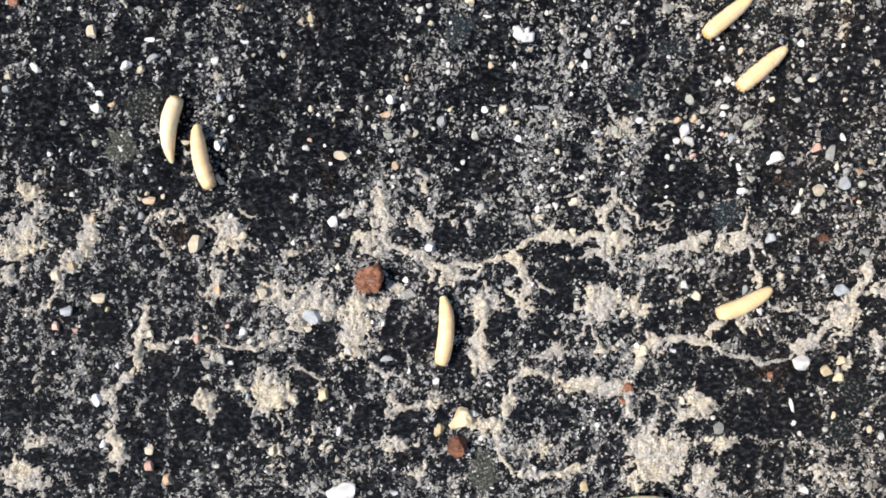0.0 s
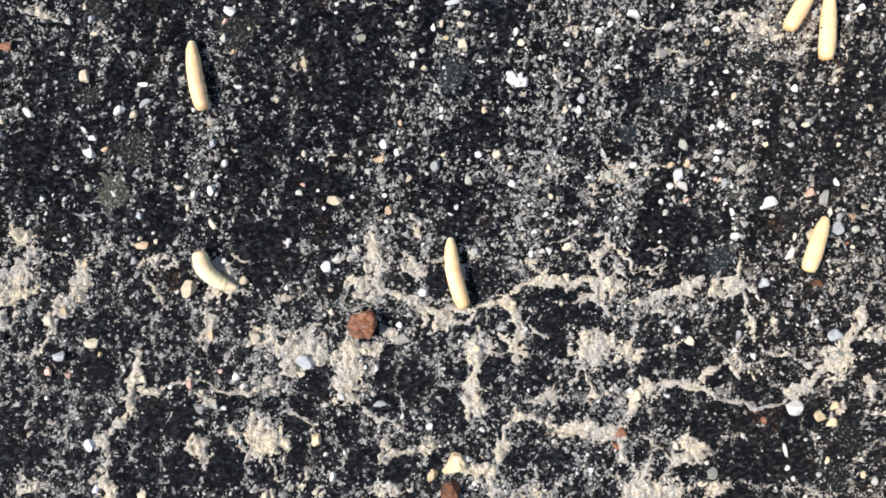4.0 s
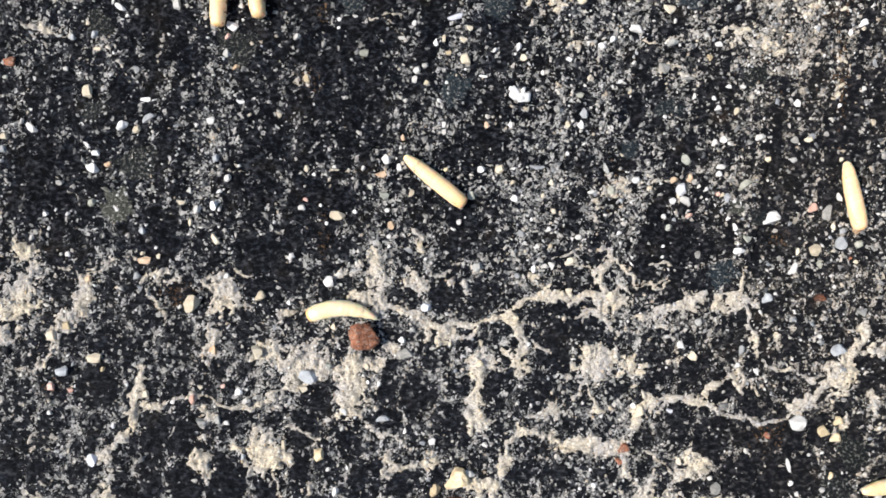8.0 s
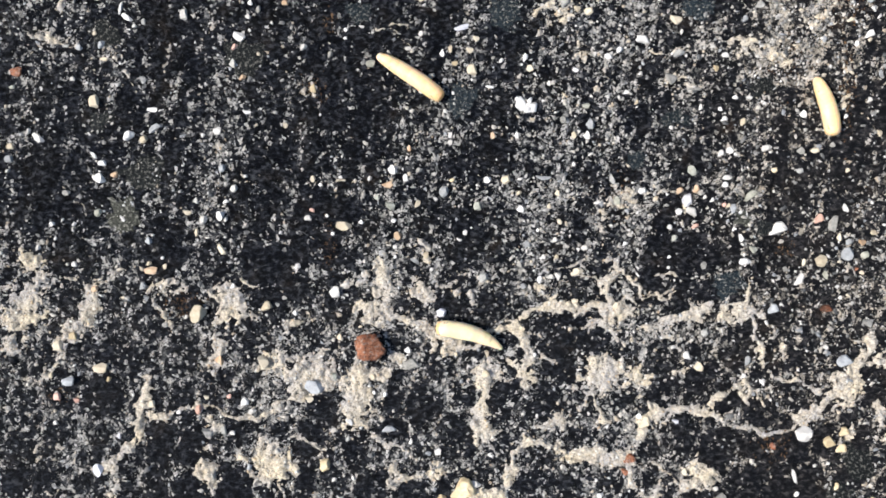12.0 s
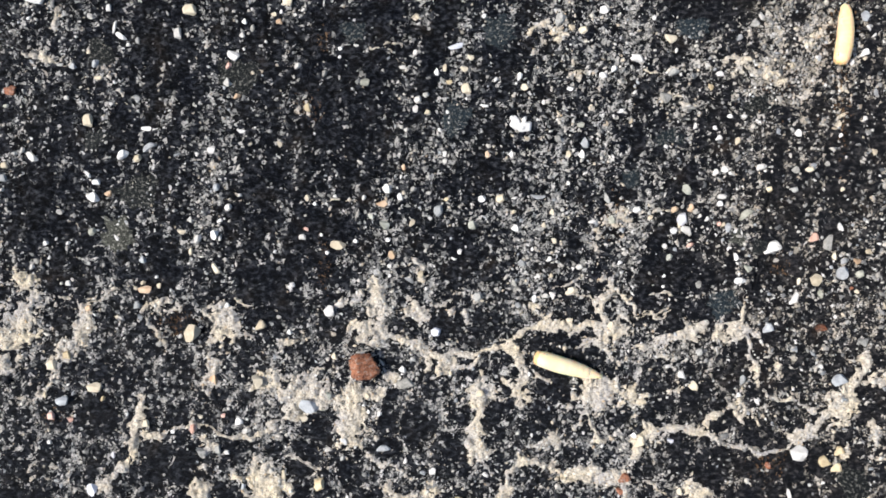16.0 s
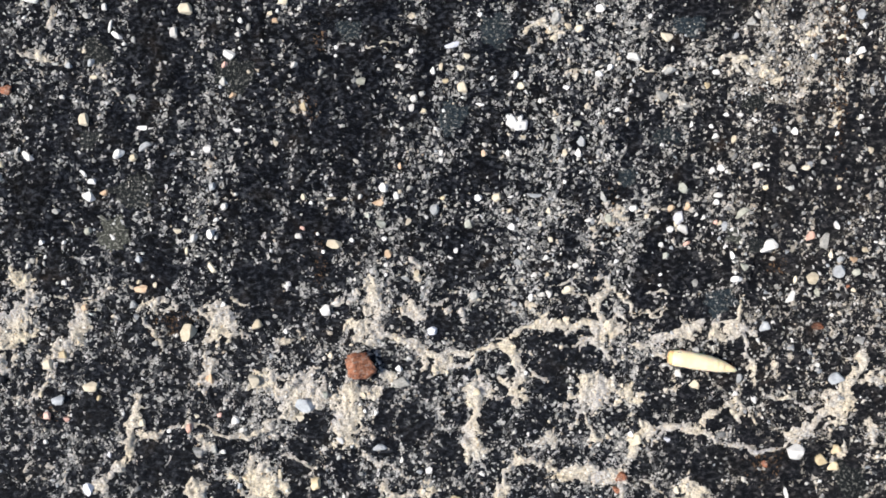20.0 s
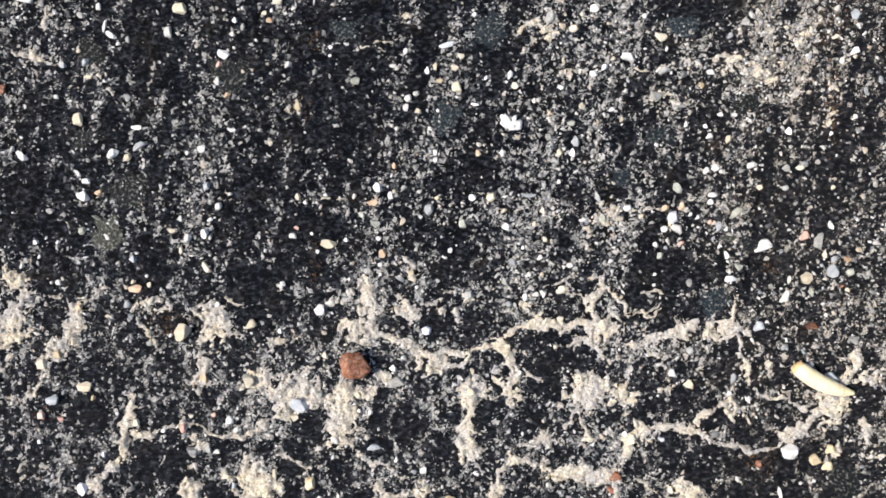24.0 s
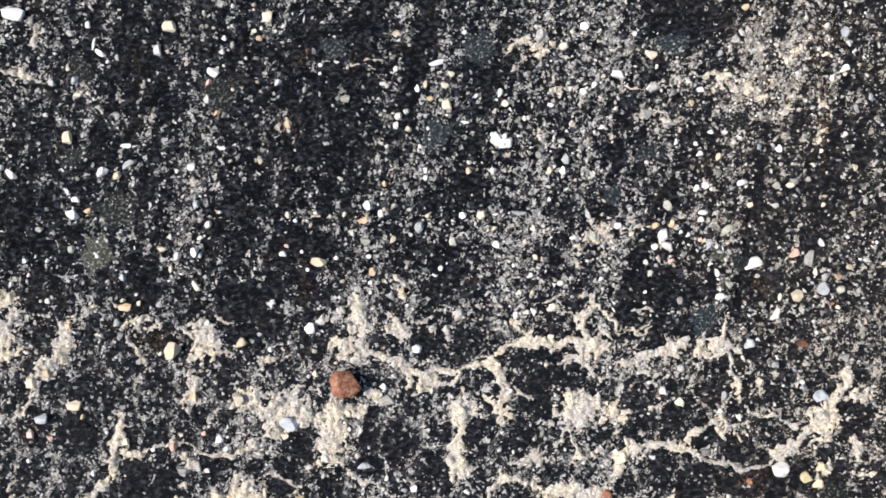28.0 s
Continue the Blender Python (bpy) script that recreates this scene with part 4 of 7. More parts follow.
x, y = scattered(8000, lambda x, y: np.clip(looseness(x, y) * (0.6 + 0.5 * (x > 10) * (y > -10)) + 0.22 * (y > -27) / (1 + np.exp((57 - x) / 3)), 0, 1) * np.where(sandiness(x, y) > 0.45, 0.3, 1.0))
size = np.clip(rng.lognormal(math.log(0.28), 0.45, len(x)), 0.12, 0.85)
tagged(chips("stone_flakes", x, y, size, FLAKES), "jagged grey and pale stone flakes in black asphalt", "grit", kind="stuff")

RUST = [(71.0, 26.0, 1.0, 6.0, 0, 1), (60.4, -2.6, 1.4, 1.8, 0, 0.5), (61.0, 31.0, 4.0, 3.0, 0, 0.4), (71.5, 40.0, 2.0, 3.0, 0, 0.7), (-20.8, -2.0, 0.8, 3.4, 0, 0.9), (-47.0, -12.0, 2.0, 2.0, 0, 0.9), (-20.7, 37.6, 1.0, 1.2, 0, 0.9), (-23.7, 26.0, 1.8, 1.8, 0, 0.7), (29.5, 7.4, 2.5, 2.0, 0, 0.4), (57.6, -37.2, 2.0, 2.0, 0, 0.7), (-69.0, -28.4, 1.6, 1.4, 0, 0.7)]
x, y = scattered(900, lambda x, y: spots(x, y, RUST))
size = np.clip(rng.lognormal(math.log(0.12), 0.4, len(x)), 0.05, 0.3)
tagged(strew("rusty_grains", x, y, size, rng.uniform(0.4, 0.8, len(x)), rng.uniform(1.0, 1.5, len(x)), OCTA, OCTA_FACES, STONE["rust"], 0.3, 0.4), "fine rusty brown grains staining the asphalt", "grit", kind="stuff")


# ---- pebbles ----
def rough_stone(bm, seed, lumps=0.28, cuts=6, level=2):
    """A stone of about unit radius with flat broken faces."""
    r = random.Random(seed)
    bmesh.ops.create_icosphere(bm, subdivisions=level, radius=1)
    planes = [(Vector((r.gauss(0, 1), r.gauss(0, 1), r.gauss(0, 0.7))).normalized(), r.uniform(0.42, 0.78)) for _ in range(cuts)]
    for v in bm.verts:
        p = v.co * (1 + lumps * noise.noise(v.co * 1.3 + Vector((seed * 3.1, 0, 0))) + 0.10 * noise.noise(v.co * 4 + Vector((0, seed * 1.7, 0))))
        for way, d in planes:
            over_by = p.dot(way) - d
            if over_by > 0:
                p -= way * over_by * 0.96
        v.co = p
    for axis in range(3):
        low, high = min(v.co[axis] for v in bm.verts), max(v.co[axis] for v in bm.verts)
        for v in bm.verts:
            v.co[axis] = (v.co[axis] - low) / (high - low) * 2 - 1
    return bm


PEBBLE_WORDS = {
    "white": "white quartz pebble", "cream": "cream limestone pebble", "grey": "grey speckled pebble", "blue_grey": "blue-grey stone chip",
    "orange": "orange sandstone pebble", "pink": "pink feldspar pebble", "brown": "rusty brown stone", "yellow": "yellow limestone pebble",
    "dark_brown": "dark red-brown stone chip", "green_grey": "green-grey stone chip", "lavender": "pale lavender stone chip"}
stone_shapes = {}
pebbles = {}


def stone_mesh(colour, kind):
    if (colour, kind) not in stone_shapes:
        bm = rough_stone(bmesh.new(), kind + 3, 0.38, 11, 3)
        me = bpy.data.meshes.new("pebble")
        bm.to_mesh(me)
        bm.free()
        me.materials.append(STONE[colour])
        stone_shapes[colour, kind] = me
    return stone_shapes[colour, kind]


def pebble(colour, x, y, wide, deep, turn=0):
    """A single stone, wide and deep in mm."""
    kind = (len(pebbles) * 7 + int(wide * 10)) % 8
    ob = new("pebble", stone_mesh(colour, kind))
    tall = 0.36 * min(wide, deep) * (0.85 + 0.3 * ((kind * 37) % 10) / 10)
    ob.matrix_world = Matrix.Translation(Vector((x, y, lift(np.array([x]), np.array([y]))[0] + tall * 0.36)) * MM) @ pose(0, 0, 0, 0, 0, turn) @ Matrix.Diagonal((wide * 0.5 * MM, deep * 0.5 * MM, tall * MM, 1))
    size_word = "large " if max(wide, deep) > 2.4 else "tiny " if max(wide, deep) < 1.0 else "small "
    where = " lying on sand" if sandiness(np.array([x]), np.array([y]))[0] > 0.5 else " lying on black asphalt"
    tagged(ob, size_word + PEBBLE_WORDS[colour] + where, "pebble", colour.replace("_", "-") + " pebbles")
    pebbles[x, y] = ob
    return ob


pebble("cream", -31.9, -12.4, 2.2, 1.8, 0)
pebble("cream", 44.6, -23.1, 2.0, 1.7, 0)
pebble("white", -58.7, 43.6, 1.0, 1.4, 0)
pebble("white", -57.8, 40.3, 0.7, 2.4, -10)
pebble("white", -56.6, 38.6, 2.2, 0.9, -35)
pebble("white", -55.5, 37.2, 1.1, 0.8, 0)
pebble("white", -46.6, 39.2, 1.4, 2.0, 0)
pebble("white", -36.8, 35.3, 2.2, 1.6, -30)
pebble("white", -34.8, 41.3, 1.1, 1.1, 0)
pebble("white", -35.2, 38.9, 1.2, 1.0, 0)
pebble("white", -66.3, 27.8, 1.0, 0.8, 0)
pebble("white", -58.4, 26.7, 0.8, 0.8, 0)
pebble("white", -51.6, 22.3, 3.0, 0.8, 0)
pebble("white", -56.2, 17.7, 2.2, 1.8, 0)
pebble("white", -72.4, 17.3, 2.4, 1.2, -40)
pebble("white", -40.6, 18.6, 1.4, 1.4, 0)
pebble("white", -74.1, 18.5, 0.9, 1.2, 0)
pebble("white", -48.1, 33.9, 0.6, 0.6, 0)
pebble("white", -72.6, 20.6, 0.7, 0.6, 0)
pebble("white", -35.4, 21.9, 1.6, 0.8, 0)
pebble("white", -25.4, 33.5, 1.3, 1.2, 0)
pebble("white", -6.9, 33.3, 1.2, 0.8, 0)
pebble("white", -4.6, 35.9, 1.0, 1.2, 0)
pebble("white", -0.8, 32.4, 1.0, 1.4, 0)
pebble("white", 9.7, 31.1, 0.9, 0.9, 0)
pebble("white", 13.9, 31.5, 1.0, 1.6, 0)
pebble("white", -4.2, 27.4, 1.4, 1.4, 0)
pebble("white", -4.6, 25.8, 1.0, 1.4, 0)
pebble("white", 1.1, 25.3, 0.6, 0.6, 0)
pebble("white", 18.1, 27.1, 0.8, 1.0, 0)
pebble("white", -6.1, 22.1, 0.7, 0.9, 0)
pebble("white", 12.4, 17.9, 1.0, 1.2, 0)
pebble("white", 0.6, 17.9, 0.7, 1.2, 0)
pebble("white", 0.6, 16.6, 0.8, 1.0, 0)
pebble("white", 22.8, 29.3, 1.2, 0.8, 0)
pebble("white", 24.9, 17.9, 1.4, 1.6, 0)
pebble("white", 7.6, 42.3, 0.8, 0.8, 0)
pebble("white", -15.1, 37.1, 1.0, 0.6, 0)
pebble("white", -17.9, 36.6, 0.8, 0.7, 0)
pebble("white", -18.0, 35.1, 0.7, 0.6, 0)
pebble("white", 28.9, 43.3, 1.8, 1.4, 0)
pebble("white", 37.6, 42.0, 0.8, 1.0, 0)
pebble("white", 34.6, 34.9, 2.6, 1.4, -10)
pebble("white", 30.6, 32.9, 1.2, 1.2, 0)
pebble("white", 28.6, 31.8, 1.4, 1.0, 0)
pebble("white", 56.6, 42.1, 1.0, 1.2, 0)
pebble("white", 49.4, 32.1, 1.4, 1.0, 0)
pebble("white", 54.6, 28.4, 0.5, 0.5, 0)
pebble("white", 31.8, 25.5, 1.4, 0.8, 0)
pebble("white", 44.9, 22.8, 0.7, 1.2, 0)
pebble("white", 49.1, 20.8, 1.6, 1.0, 0)
pebble("white", 63.1, 21.6, 1.4, 1.4, 0)
pebble("white", 75.1, 35.9, 1.8, 1.6, 0)
pebble("white", 72.6, 34.1, 0.9, 1.2, 0)
pebble("white", 74.8, 24.1, 1.2, 1.0, 0)
pebble("white", 70.6, 21.1, 0.8, 0.8, 0)
pebble("white", 48.4, 22.5, 0.8, 0.8, 0)
pebble("white", 51.1, 24.6, 1.2, 0.8, 0)
pebble("white", 53.6, 24.5, 1.2, 0.7, 0)
pebble("white", 56.6, 15.5, 2.0, 1.2, 0)
pebble("white", 50.1, 15.1, 1.4, 1.2, 0)
pebble("white", 41.6, 36.1, 0.6, 1.0, 0)
pebble("white", 47.1, 33.6, 0.8, 0.8, 0)
pebble("white", -61.6, 10.3, 2.6, 1.8, -15)
pebble("white", -61.1, 12.9, 1.6, 1.0, 0)
pebble("white", -48.0, 11.9, 0.6, 1.2, 0)
pebble("white", -37.7, 8.4, 1.4, 1.4, 0)
pebble("white", -40.0, 3.5, 1.3, 1.8, 0)
pebble("white", -39.2, 2.9, 0.8, 1.0, 0)
pebble("white", -43.0, 2.8, 1.4, 1.6, 0)
pebble("white", -39.1, 6.1, 1.2, 0.8, 0)
pebble("white", -69.9, 2.1, 0.9, 0.8, 0)
pebble("white", -66.1, 2.1, 0.9, 0.8, 0)
pebble("white", -72.4, -2.1, 1.0, 1.0, 0)
pebble("white", -69.4, -0.4, 0.8, 0.8, 0)
pebble("white", -66.1, -5.0, 1.1, 1.0, 0)
pebble("white", -50.5, -3.9, 0.8, 0.6, 0)
pebble("white", -29.5, 0.6, 0.6, 0.7, 0)
pebble("white", -37.9, -8.9, 1.2, 1.0, 0)
pebble("white", -26.9, -13.6, 1.0, 1.0, 0)
pebble("white", -46.2, -14.4, 0.9, 0.8, 0)
pebble("white", -9.7, 11.8, 2.0, 1.8, 0)
pebble("white", -7.3, 10.3, 1.0, 1.4, 0)
pebble("white", -2.0, 6.5, 0.8, 0.8, 0)
pebble("white", 7.2, 9.9, 1.4, 1.2, 0)
pebble("white", 13.1, 4.8, 1.6, 1.3, 0)
pebble("white", -24.6, 3.2, 1.4, 1.0, 0)
pebble("white", -15.2, 2.5, 1.0, 0.8, 0)
pebble("white", -9.4, 2.7, 1.0, 0.8, 0)
pebble("white", -9.2, -1.9, 0.8, 0.8, 0)
pebble("white", -9.2, -3.7, 0.8, 0.8, 0)
pebble("white", -19.8, -9.9, 1.8, 2.0, 20)
pebble("white", -18.0, -8.6, 1.6, 0.7, 15)
pebble("lavender", -1.0, -13.6, 1.7, 1.7, -30)
pebble("white", 19.1, -0.7, 1.2, 1.0, 0)
pebble("white", 17.2, -3.7, 0.9, 0.9, 0)
pebble("white", 18.4, -7.2, 1.4, 1.0, -20)
pebble("white", 16.4, -7.7, 0.8, 1.4, 0)
pebble("white", 24.4, -2.1, 1.4, 1.0, 0)
pebble("white", -14.7, -4.4, 0.6, 0.8, 0)
pebble("white", -21.2, 3.6, 0.7, 0.7, 0)
pebble("white", -20.2, 0.4, 0.7, 0.7, 0)
pebble("white", -22.4, 9.1, 0.9, 0.7, 0)
pebble("white", -13.6, 10.1, 0.8, 1.0, 0)
pebble("white", -18.8, 10.4, 0.8, 0.6, 0)
pebble("white", 3.2, 0.6, 0.8, 1.0, 0)
pebble("white", 8.6, 1.6, 0.7, 0.7, 0)
pebble("white", 16.1, 1.1, 0.6, 0.8, 0)
pebble("white", 34.6, 8.0, 1.6, 1.2, 0)
pebble("white", 40.9, 4.3, 1.2, 1.2, 0)
pebble("white", 43.4, 4.4, 2.2, 1.4, -20)
pebble("white", 39.6, 1.6, 0.9, 0.9, 0)
pebble("white", 49.6, 10.3, 1.8, 0.9, 0)
pebble("white", 49.4, 9.1, 1.1, 1.0, 0)
pebble("white", 45.7, 6.9, 0.8, 0.8, 0)
pebble("white", 46.9, 6.4, 0.9, 0.9, 0)
pebble("white", 52.1, -0.4, 1.0, 1.6, 20)
pebble("white", 52.8, -4.6, 2.2, 1.2, -10)
pebble("white", 58.7, 1.4, 3.6, 2.4, 5)
pebble("white", 70.6, 4.9, 0.9, 1.8, 20)
pebble("white", 62.6, -7.7, 1.4, 2.6, -20)
pebble("white", 39.4, -3.7, 0.7, 0.6, 0)
pebble("white", 39.3, -5.6, 0.6, 0.6, 0)
pebble("white", 31.6, -1.4, 1.2, 0.8, 0)
pebble("white", 63.1, 4.1, 1.0, 0.5, 0)
pebble("white", 69.6, -10.9, 0.8, 0.8, 0)
pebble("white", -35.9, -29.4, 2.0, 1.6, 0)
pebble("white", -34.4, -31.1, 1.6, 1.0, 0)
pebble("white", -69.4, -33.1, 0.8, 0.8, 0)
pebble("white", -47.4, -31.1, 0.8, 0.8, 0)
pebble("white", -37.9, -34.9, 1.0, 0.8, 0)
pebble("white", -6.9, -20.2, 1.4, 1.2, 0)
pebble("white", -17.2, -32.9, 0.9, 1.6, 35)
pebble("white", -1.6, -38.2, 1.2, 1.2, 0)
pebble("white", -16.7, -43.0, 0.9, 0.9, 0)
pebble("white", 15.5, -21.1, 0.8, 1.0, 0)
pebble("white", -10.9, -28.1, 0.9, 1.0, 0)
pebble("white", -19.9, -43.1, 1.0, 0.8, 0)
pebble("white", -6.4, -36.4, 0.8, 1.2, 0)
pebble("white", -12.9, -27.7, 0.6, 0.8, 0)
pebble("white", 42.4, -21.1, 1.2, 1.4, 0)
pebble("white", 62.8, -34.9, 2.8, 2.8, 0)
pebble("white", 67.1, -19.7, 0.8, 0.8, 0)
pebble("white", 65.1, -40.7, 0.6, 0.6, 0)
pebble("white", 52.6, -24.9, 1.4, 0.8, 0)
pebble("white", 34.1, -31.9, 1.2, 1.0, 0)
pebble("white", 67.6, -40.4, 0.8, 0.6, 0)
pebble("white", -40.6, -53.3, 1.0, 0.8, 0)
pebble("white", -18.7, -47.2, 1.3, 1.8, 0)
pebble("white", 5.0, -44.1, 2.2, 1.4, -20)
pebble("white", 6.4, -48.4, 1.0, 1.0, 0)
pebble("white", -18.4, -57.9, 5.4, 3.2, 10)
pebble("white", 61.4, -42.5, 0.7, 2.6, 15)
pebble("white", 62.1, -45.8, 1.0, 1.0, 0)
pebble("white", 67.4, -46.9, 0.9, 0.9, 0)
pebble("white", 77.3, -48.1, 1.0, 1.4, 0)
pebble("white", 65.1, -50.9, 0.8, 0.7, 0)
pebble("white", 47.6, -44.8, 0.9, 0.9, 0)
pebble("white", 63.0, -47.6, 0.8, 1.0, 0)
pebble("white", 63.8, -57.6, 1.8, 1.4, 0)
pebble("white", 27.1, -46.1, 1.0, 1.0, 0)
pebble("white", -71.9, 45.6, 4.0, 2.4, -10)
pebble("cream", -44.4, 43.3, 2.6, 2.0, 0)
pebble("cream", -62.4, 23.8, 1.9, 2.3, 0)
pebble("cream", -53.8, 17.1, 1.6, 1.4, 0)
pebble("cream", -28.6, 19.6, 1.0, 1.2, 0)
pebble("cream", -77.4, 15.9, 1.4, 1.2, 0)
pebble("cream", 5.2, 34.9, 1.2, 1.2, 0)
pebble("cream", 0.6, 33.1, 0.7, 1.4, 0)
pebble("cream", 4.1, 32.9, 1.4, 1.2, 0)
pebble("cream", 4.4, 29.4, 1.8, 2.0, 0)
pebble("cream", -2.5, 25.3, 1.4, 0.9, 20)
pebble("cream", 14.8, 29.6, 1.4, 1.2, 0)
pebble("cream", 15.1, 20.6, 1.0, 0.8, 0)
pebble("cream", 25.1, 39.8, 1.8, 1.4, 0)
pebble("cream", 23.1, 40.3, 1.2, 1.2, 0)
pebble("cream", 22.6, 17.9, 1.0, 1.2, 0)
pebble("cream", 40.6, 38.3, 2.2, 1.8, 0)
pebble("cream", 33.6, 23.7, 0.8, 1.0, 0)
pebble("cream", 52.4, 20.1, 1.2, 1.4, 0)
pebble("cream", 65.1, 15.1, 1.6, 1.0, 0)
pebble("cream", 76.9, 18.3, 1.0, 1.4, 0)
pebble("cream", 54.1, 34.6, 1.4, 0.8, 0)
pebble("cream", 71.6, 38.3, 1.6, 0.9, 0)
pebble("cream", -49.9, -5.4, 0.7, 1.0, 0)
pebble("cream", -52.6, -4.9, 1.0, 0.8, 0)
pebble("cream", -39.9, -2.4, 1.0, 2.2, 30)
pebble("cream", -45.9, 4.1, 1.6, 1.0, 0)
pebble("cream", -44.4, 0.6, 0.8, 1.4, 0)
pebble("cream", -5.2, 5.8, 1.0, 1.8, -30)
pebble("cream", 10.4, 10.0, 1.8, 1.6, 0)
pebble("cream", 19.6, 7.6, 1.0, 1.2, 0)
pebble("cream", 18.1, 5.3, 0.8, 1.0, 0)
pebble("cream", 12.8, 7.6, 1.0, 0.8, 0)
pebble("cream", -18.2, 1.7, 2.8, 1.6, -10)
pebble("cream", -3.7, -3.4, 1.0, 1.4, 0)
pebble("cream", 19.4, -3.7, 1.0, 0.9, 0)
pebble("cream", 22.6, -11.5, 1.2, 1.0, 0)
pebble("cream", -23.7, 10.1, 0.8, 1.2, 0)
pebble("cream", 23.1, -6.4, 2.4, 1.4, 0)
pebble("cream", 20.0, 2.6, 0.8, 1.2, 0)
pebble("cream", 21.1, 2.1, 0.7, 1.0, 0)
pebble("cream", 37.1, 6.7, 0.9, 0.8, 0)
pebble("cream", 49.8, 5.4, 0.9, 0.9, 0)
pebble("cream", 75.6, 0.6, 1.2, 1.0, 0)
pebble("cream", 66.1, -4.4, 2.0, 2.2, 0)
pebble("cream", 69.4, -0.2, 0.9, 1.4, 0)
pebble("cream", 63.4, -4.7, 0.8, 1.4, 0)
pebble("cream", 71.1, 11.6, 0.9, 0.8, 0)
pebble("cream", 73.6, -6.5, 1.2, 0.8, 0)
pebble("cream", -68.9, -19.4, 1.8, 2.0, 0)
pebble("cream", -61.4, -23.4, 2.6, 1.8, 0)
pebble("cream", -70.0, -24.7, 0.8, 1.2, 0)
pebble("cream", -42.6, -28.6, 1.0, 0.8, 0)
pebble("cream", -52.2, -29.7, 1.4, 1.4, 0)
pebble("cream", -32.4, -22.4, 2.0, 2.4, 0)
pebble("cream", -27.9, -38.9, 0.8, 1.8, 0)
pebble("cream", -19.0, -17.9, 1.2, 1.2, 0)
pebble("cream", 7.1, -20.9, 0.7, 1.4, 0)
pebble("cream", -24.4, -28.9, 1.6, 1.4, 0)
pebble("cream", 6.8, -24.4, 1.8, 1.4, 0)
pebble("cream", -13.2, -24.9, 1.6, 1.0, 0)
pebble("cream", 35.1, -32.9, 2.0, 2.4, 0)
pebble("cream", 42.1, -41.7, 0.9, 1.4, 0)
pebble("cream", -30.7, -50.6, 1.2, 1.8, 0)
pebble("cream", -52.4, -50.3, 1.6, 1.8, 0)
pebble("yellow", 3.0, -44.8, 4.8, 4.0, 0)
pebble("cream", -27.2, 45.1, 1.8, 2.2, 0)
pebble("cream", -29.6, 42.7, 1.2, 0.9, 0)
pebble("grey", -33.4, 40.1, 0.9, 1.4, 0)
pebble("grey", -61.9, 42.1, 1.6, 1.0, -30)
pebble("grey", -53.8, 27.6, 1.2, 1.6, 0)
pebble("grey", -53.7, 37.9, 0.8, 1.2, 0)
pebble("grey", -20.7, 32.3, 1.0, 1.4, 0)
pebble("grey", -2.8, 28.3, 1.4, 1.0, 0)
pebble("grey", 21.1, 41.6, 2.0, 2.4, 0)
pebble("grey", 20.6, 20.6, 1.2, 1.2, 0)
pebble("grey", 41.1, 32.3, 2.2, 1.4, 0)
pebble("grey", 55.6, 40.9, 1.6, 1.2, 0)
pebble("grey", 39.6, 27.8, 2.0, 2.2, 0)
pebble("grey", 43.8, 26.1, 3.0, 0.8, -10)
pebble("grey", -44.4, 6.3, 1.2, 1.2, 0)
pebble("grey", -71.4, -1.1, 1.2, 1.0, 0)
pebble("grey", -30.0, -12.2, 0.8, 0.8, 0)
pebble("grey", -67.4, 7.6, 1.4, 1.0, 0)
pebble("grey", -2.7, 1.6, 1.0, 1.0, 0)
pebble("grey", 6.4, -7.4, 1.8, 1.8, 0)
pebble("grey", 29.2, 10.1, 1.0, 2.2, 20)
pebble("grey", 62.4, 11.5, 1.2, 1.0, 0)
pebble("grey", 68.6, 2.3, 1.7, 3.2, -20)
pebble("grey", 60.1, -5.9, 1.0, 1.0, 0)
pebble("grey", 45.4, -5.2, 1.0, 1.4, 0)
pebble("grey", -39.6, -34.4, 1.2, 1.6, 0)
pebble("grey", -42.4, -34.9, 1.8, 1.6, 0)
pebble("grey", -6.4, -22.7, 3.0, 2.0, 15)
pebble("grey", -6.2, -34.4, 1.0, 1.0, 0)
pebble("grey", -4.9, -18.4, 1.0, 1.0, 0)
pebble("grey", -17.4, -35.9, 1.0, 1.0, 0)
pebble("grey", 45.4, -17.1, 1.4, 1.4, 0)
pebble("grey", 48.4, -46.6, 1.8, 2.2, 0)
pebble("blue_grey", -51.9, 19.1, 3.4, 1.4, 20)
pebble("blue_grey", 25.4, 19.9, 1.6, 2.0, 0)
pebble("blue_grey", 52.8, 38.5, 1.2, 1.2, 0)
pebble("blue_grey", 74.6, 42.1, 1.4, 2.0, 0)
pebble("blue_grey", 76.9, 28.8, 0.8, 1.4, 0)
pebble("blue_grey", 66.8, 34.9, 0.8, 1.4, 0)
pebble("blue_grey", -39.9, 11.9, 1.4, 1.6, 0)
pebble("blue_grey", -52.9, -0.8, 1.4, 1.4, 0)
pebble("blue_grey", -53.9, -8.9, 1.8, 1.6, 0)
pebble("blue_grey", -53.2, -11.1, 1.0, 1.2, 0)
pebble("blue_grey", -0.6, 7.8, 1.8, 2.0, 0)
pebble("blue_grey", 17.1, 10.3, 2.8, 0.9, 0)
pebble("blue_grey", -5.6, -4.4, 2.2, 0.9, -40)
pebble("blue_grey", 14.1, -1.4, 2.0, 1.2, 0)
pebble("blue_grey", 13.6, -8.9, 1.2, 1.0, 0)
pebble("blue_grey", 50.6, 4.9, 1.0, 1.8, 0)
pebble("blue_grey", 71.0, -3.2, 2.2, 2.4, 0)
pebble("blue_grey", 71.3, -1.1, 1.4, 1.2, 0)
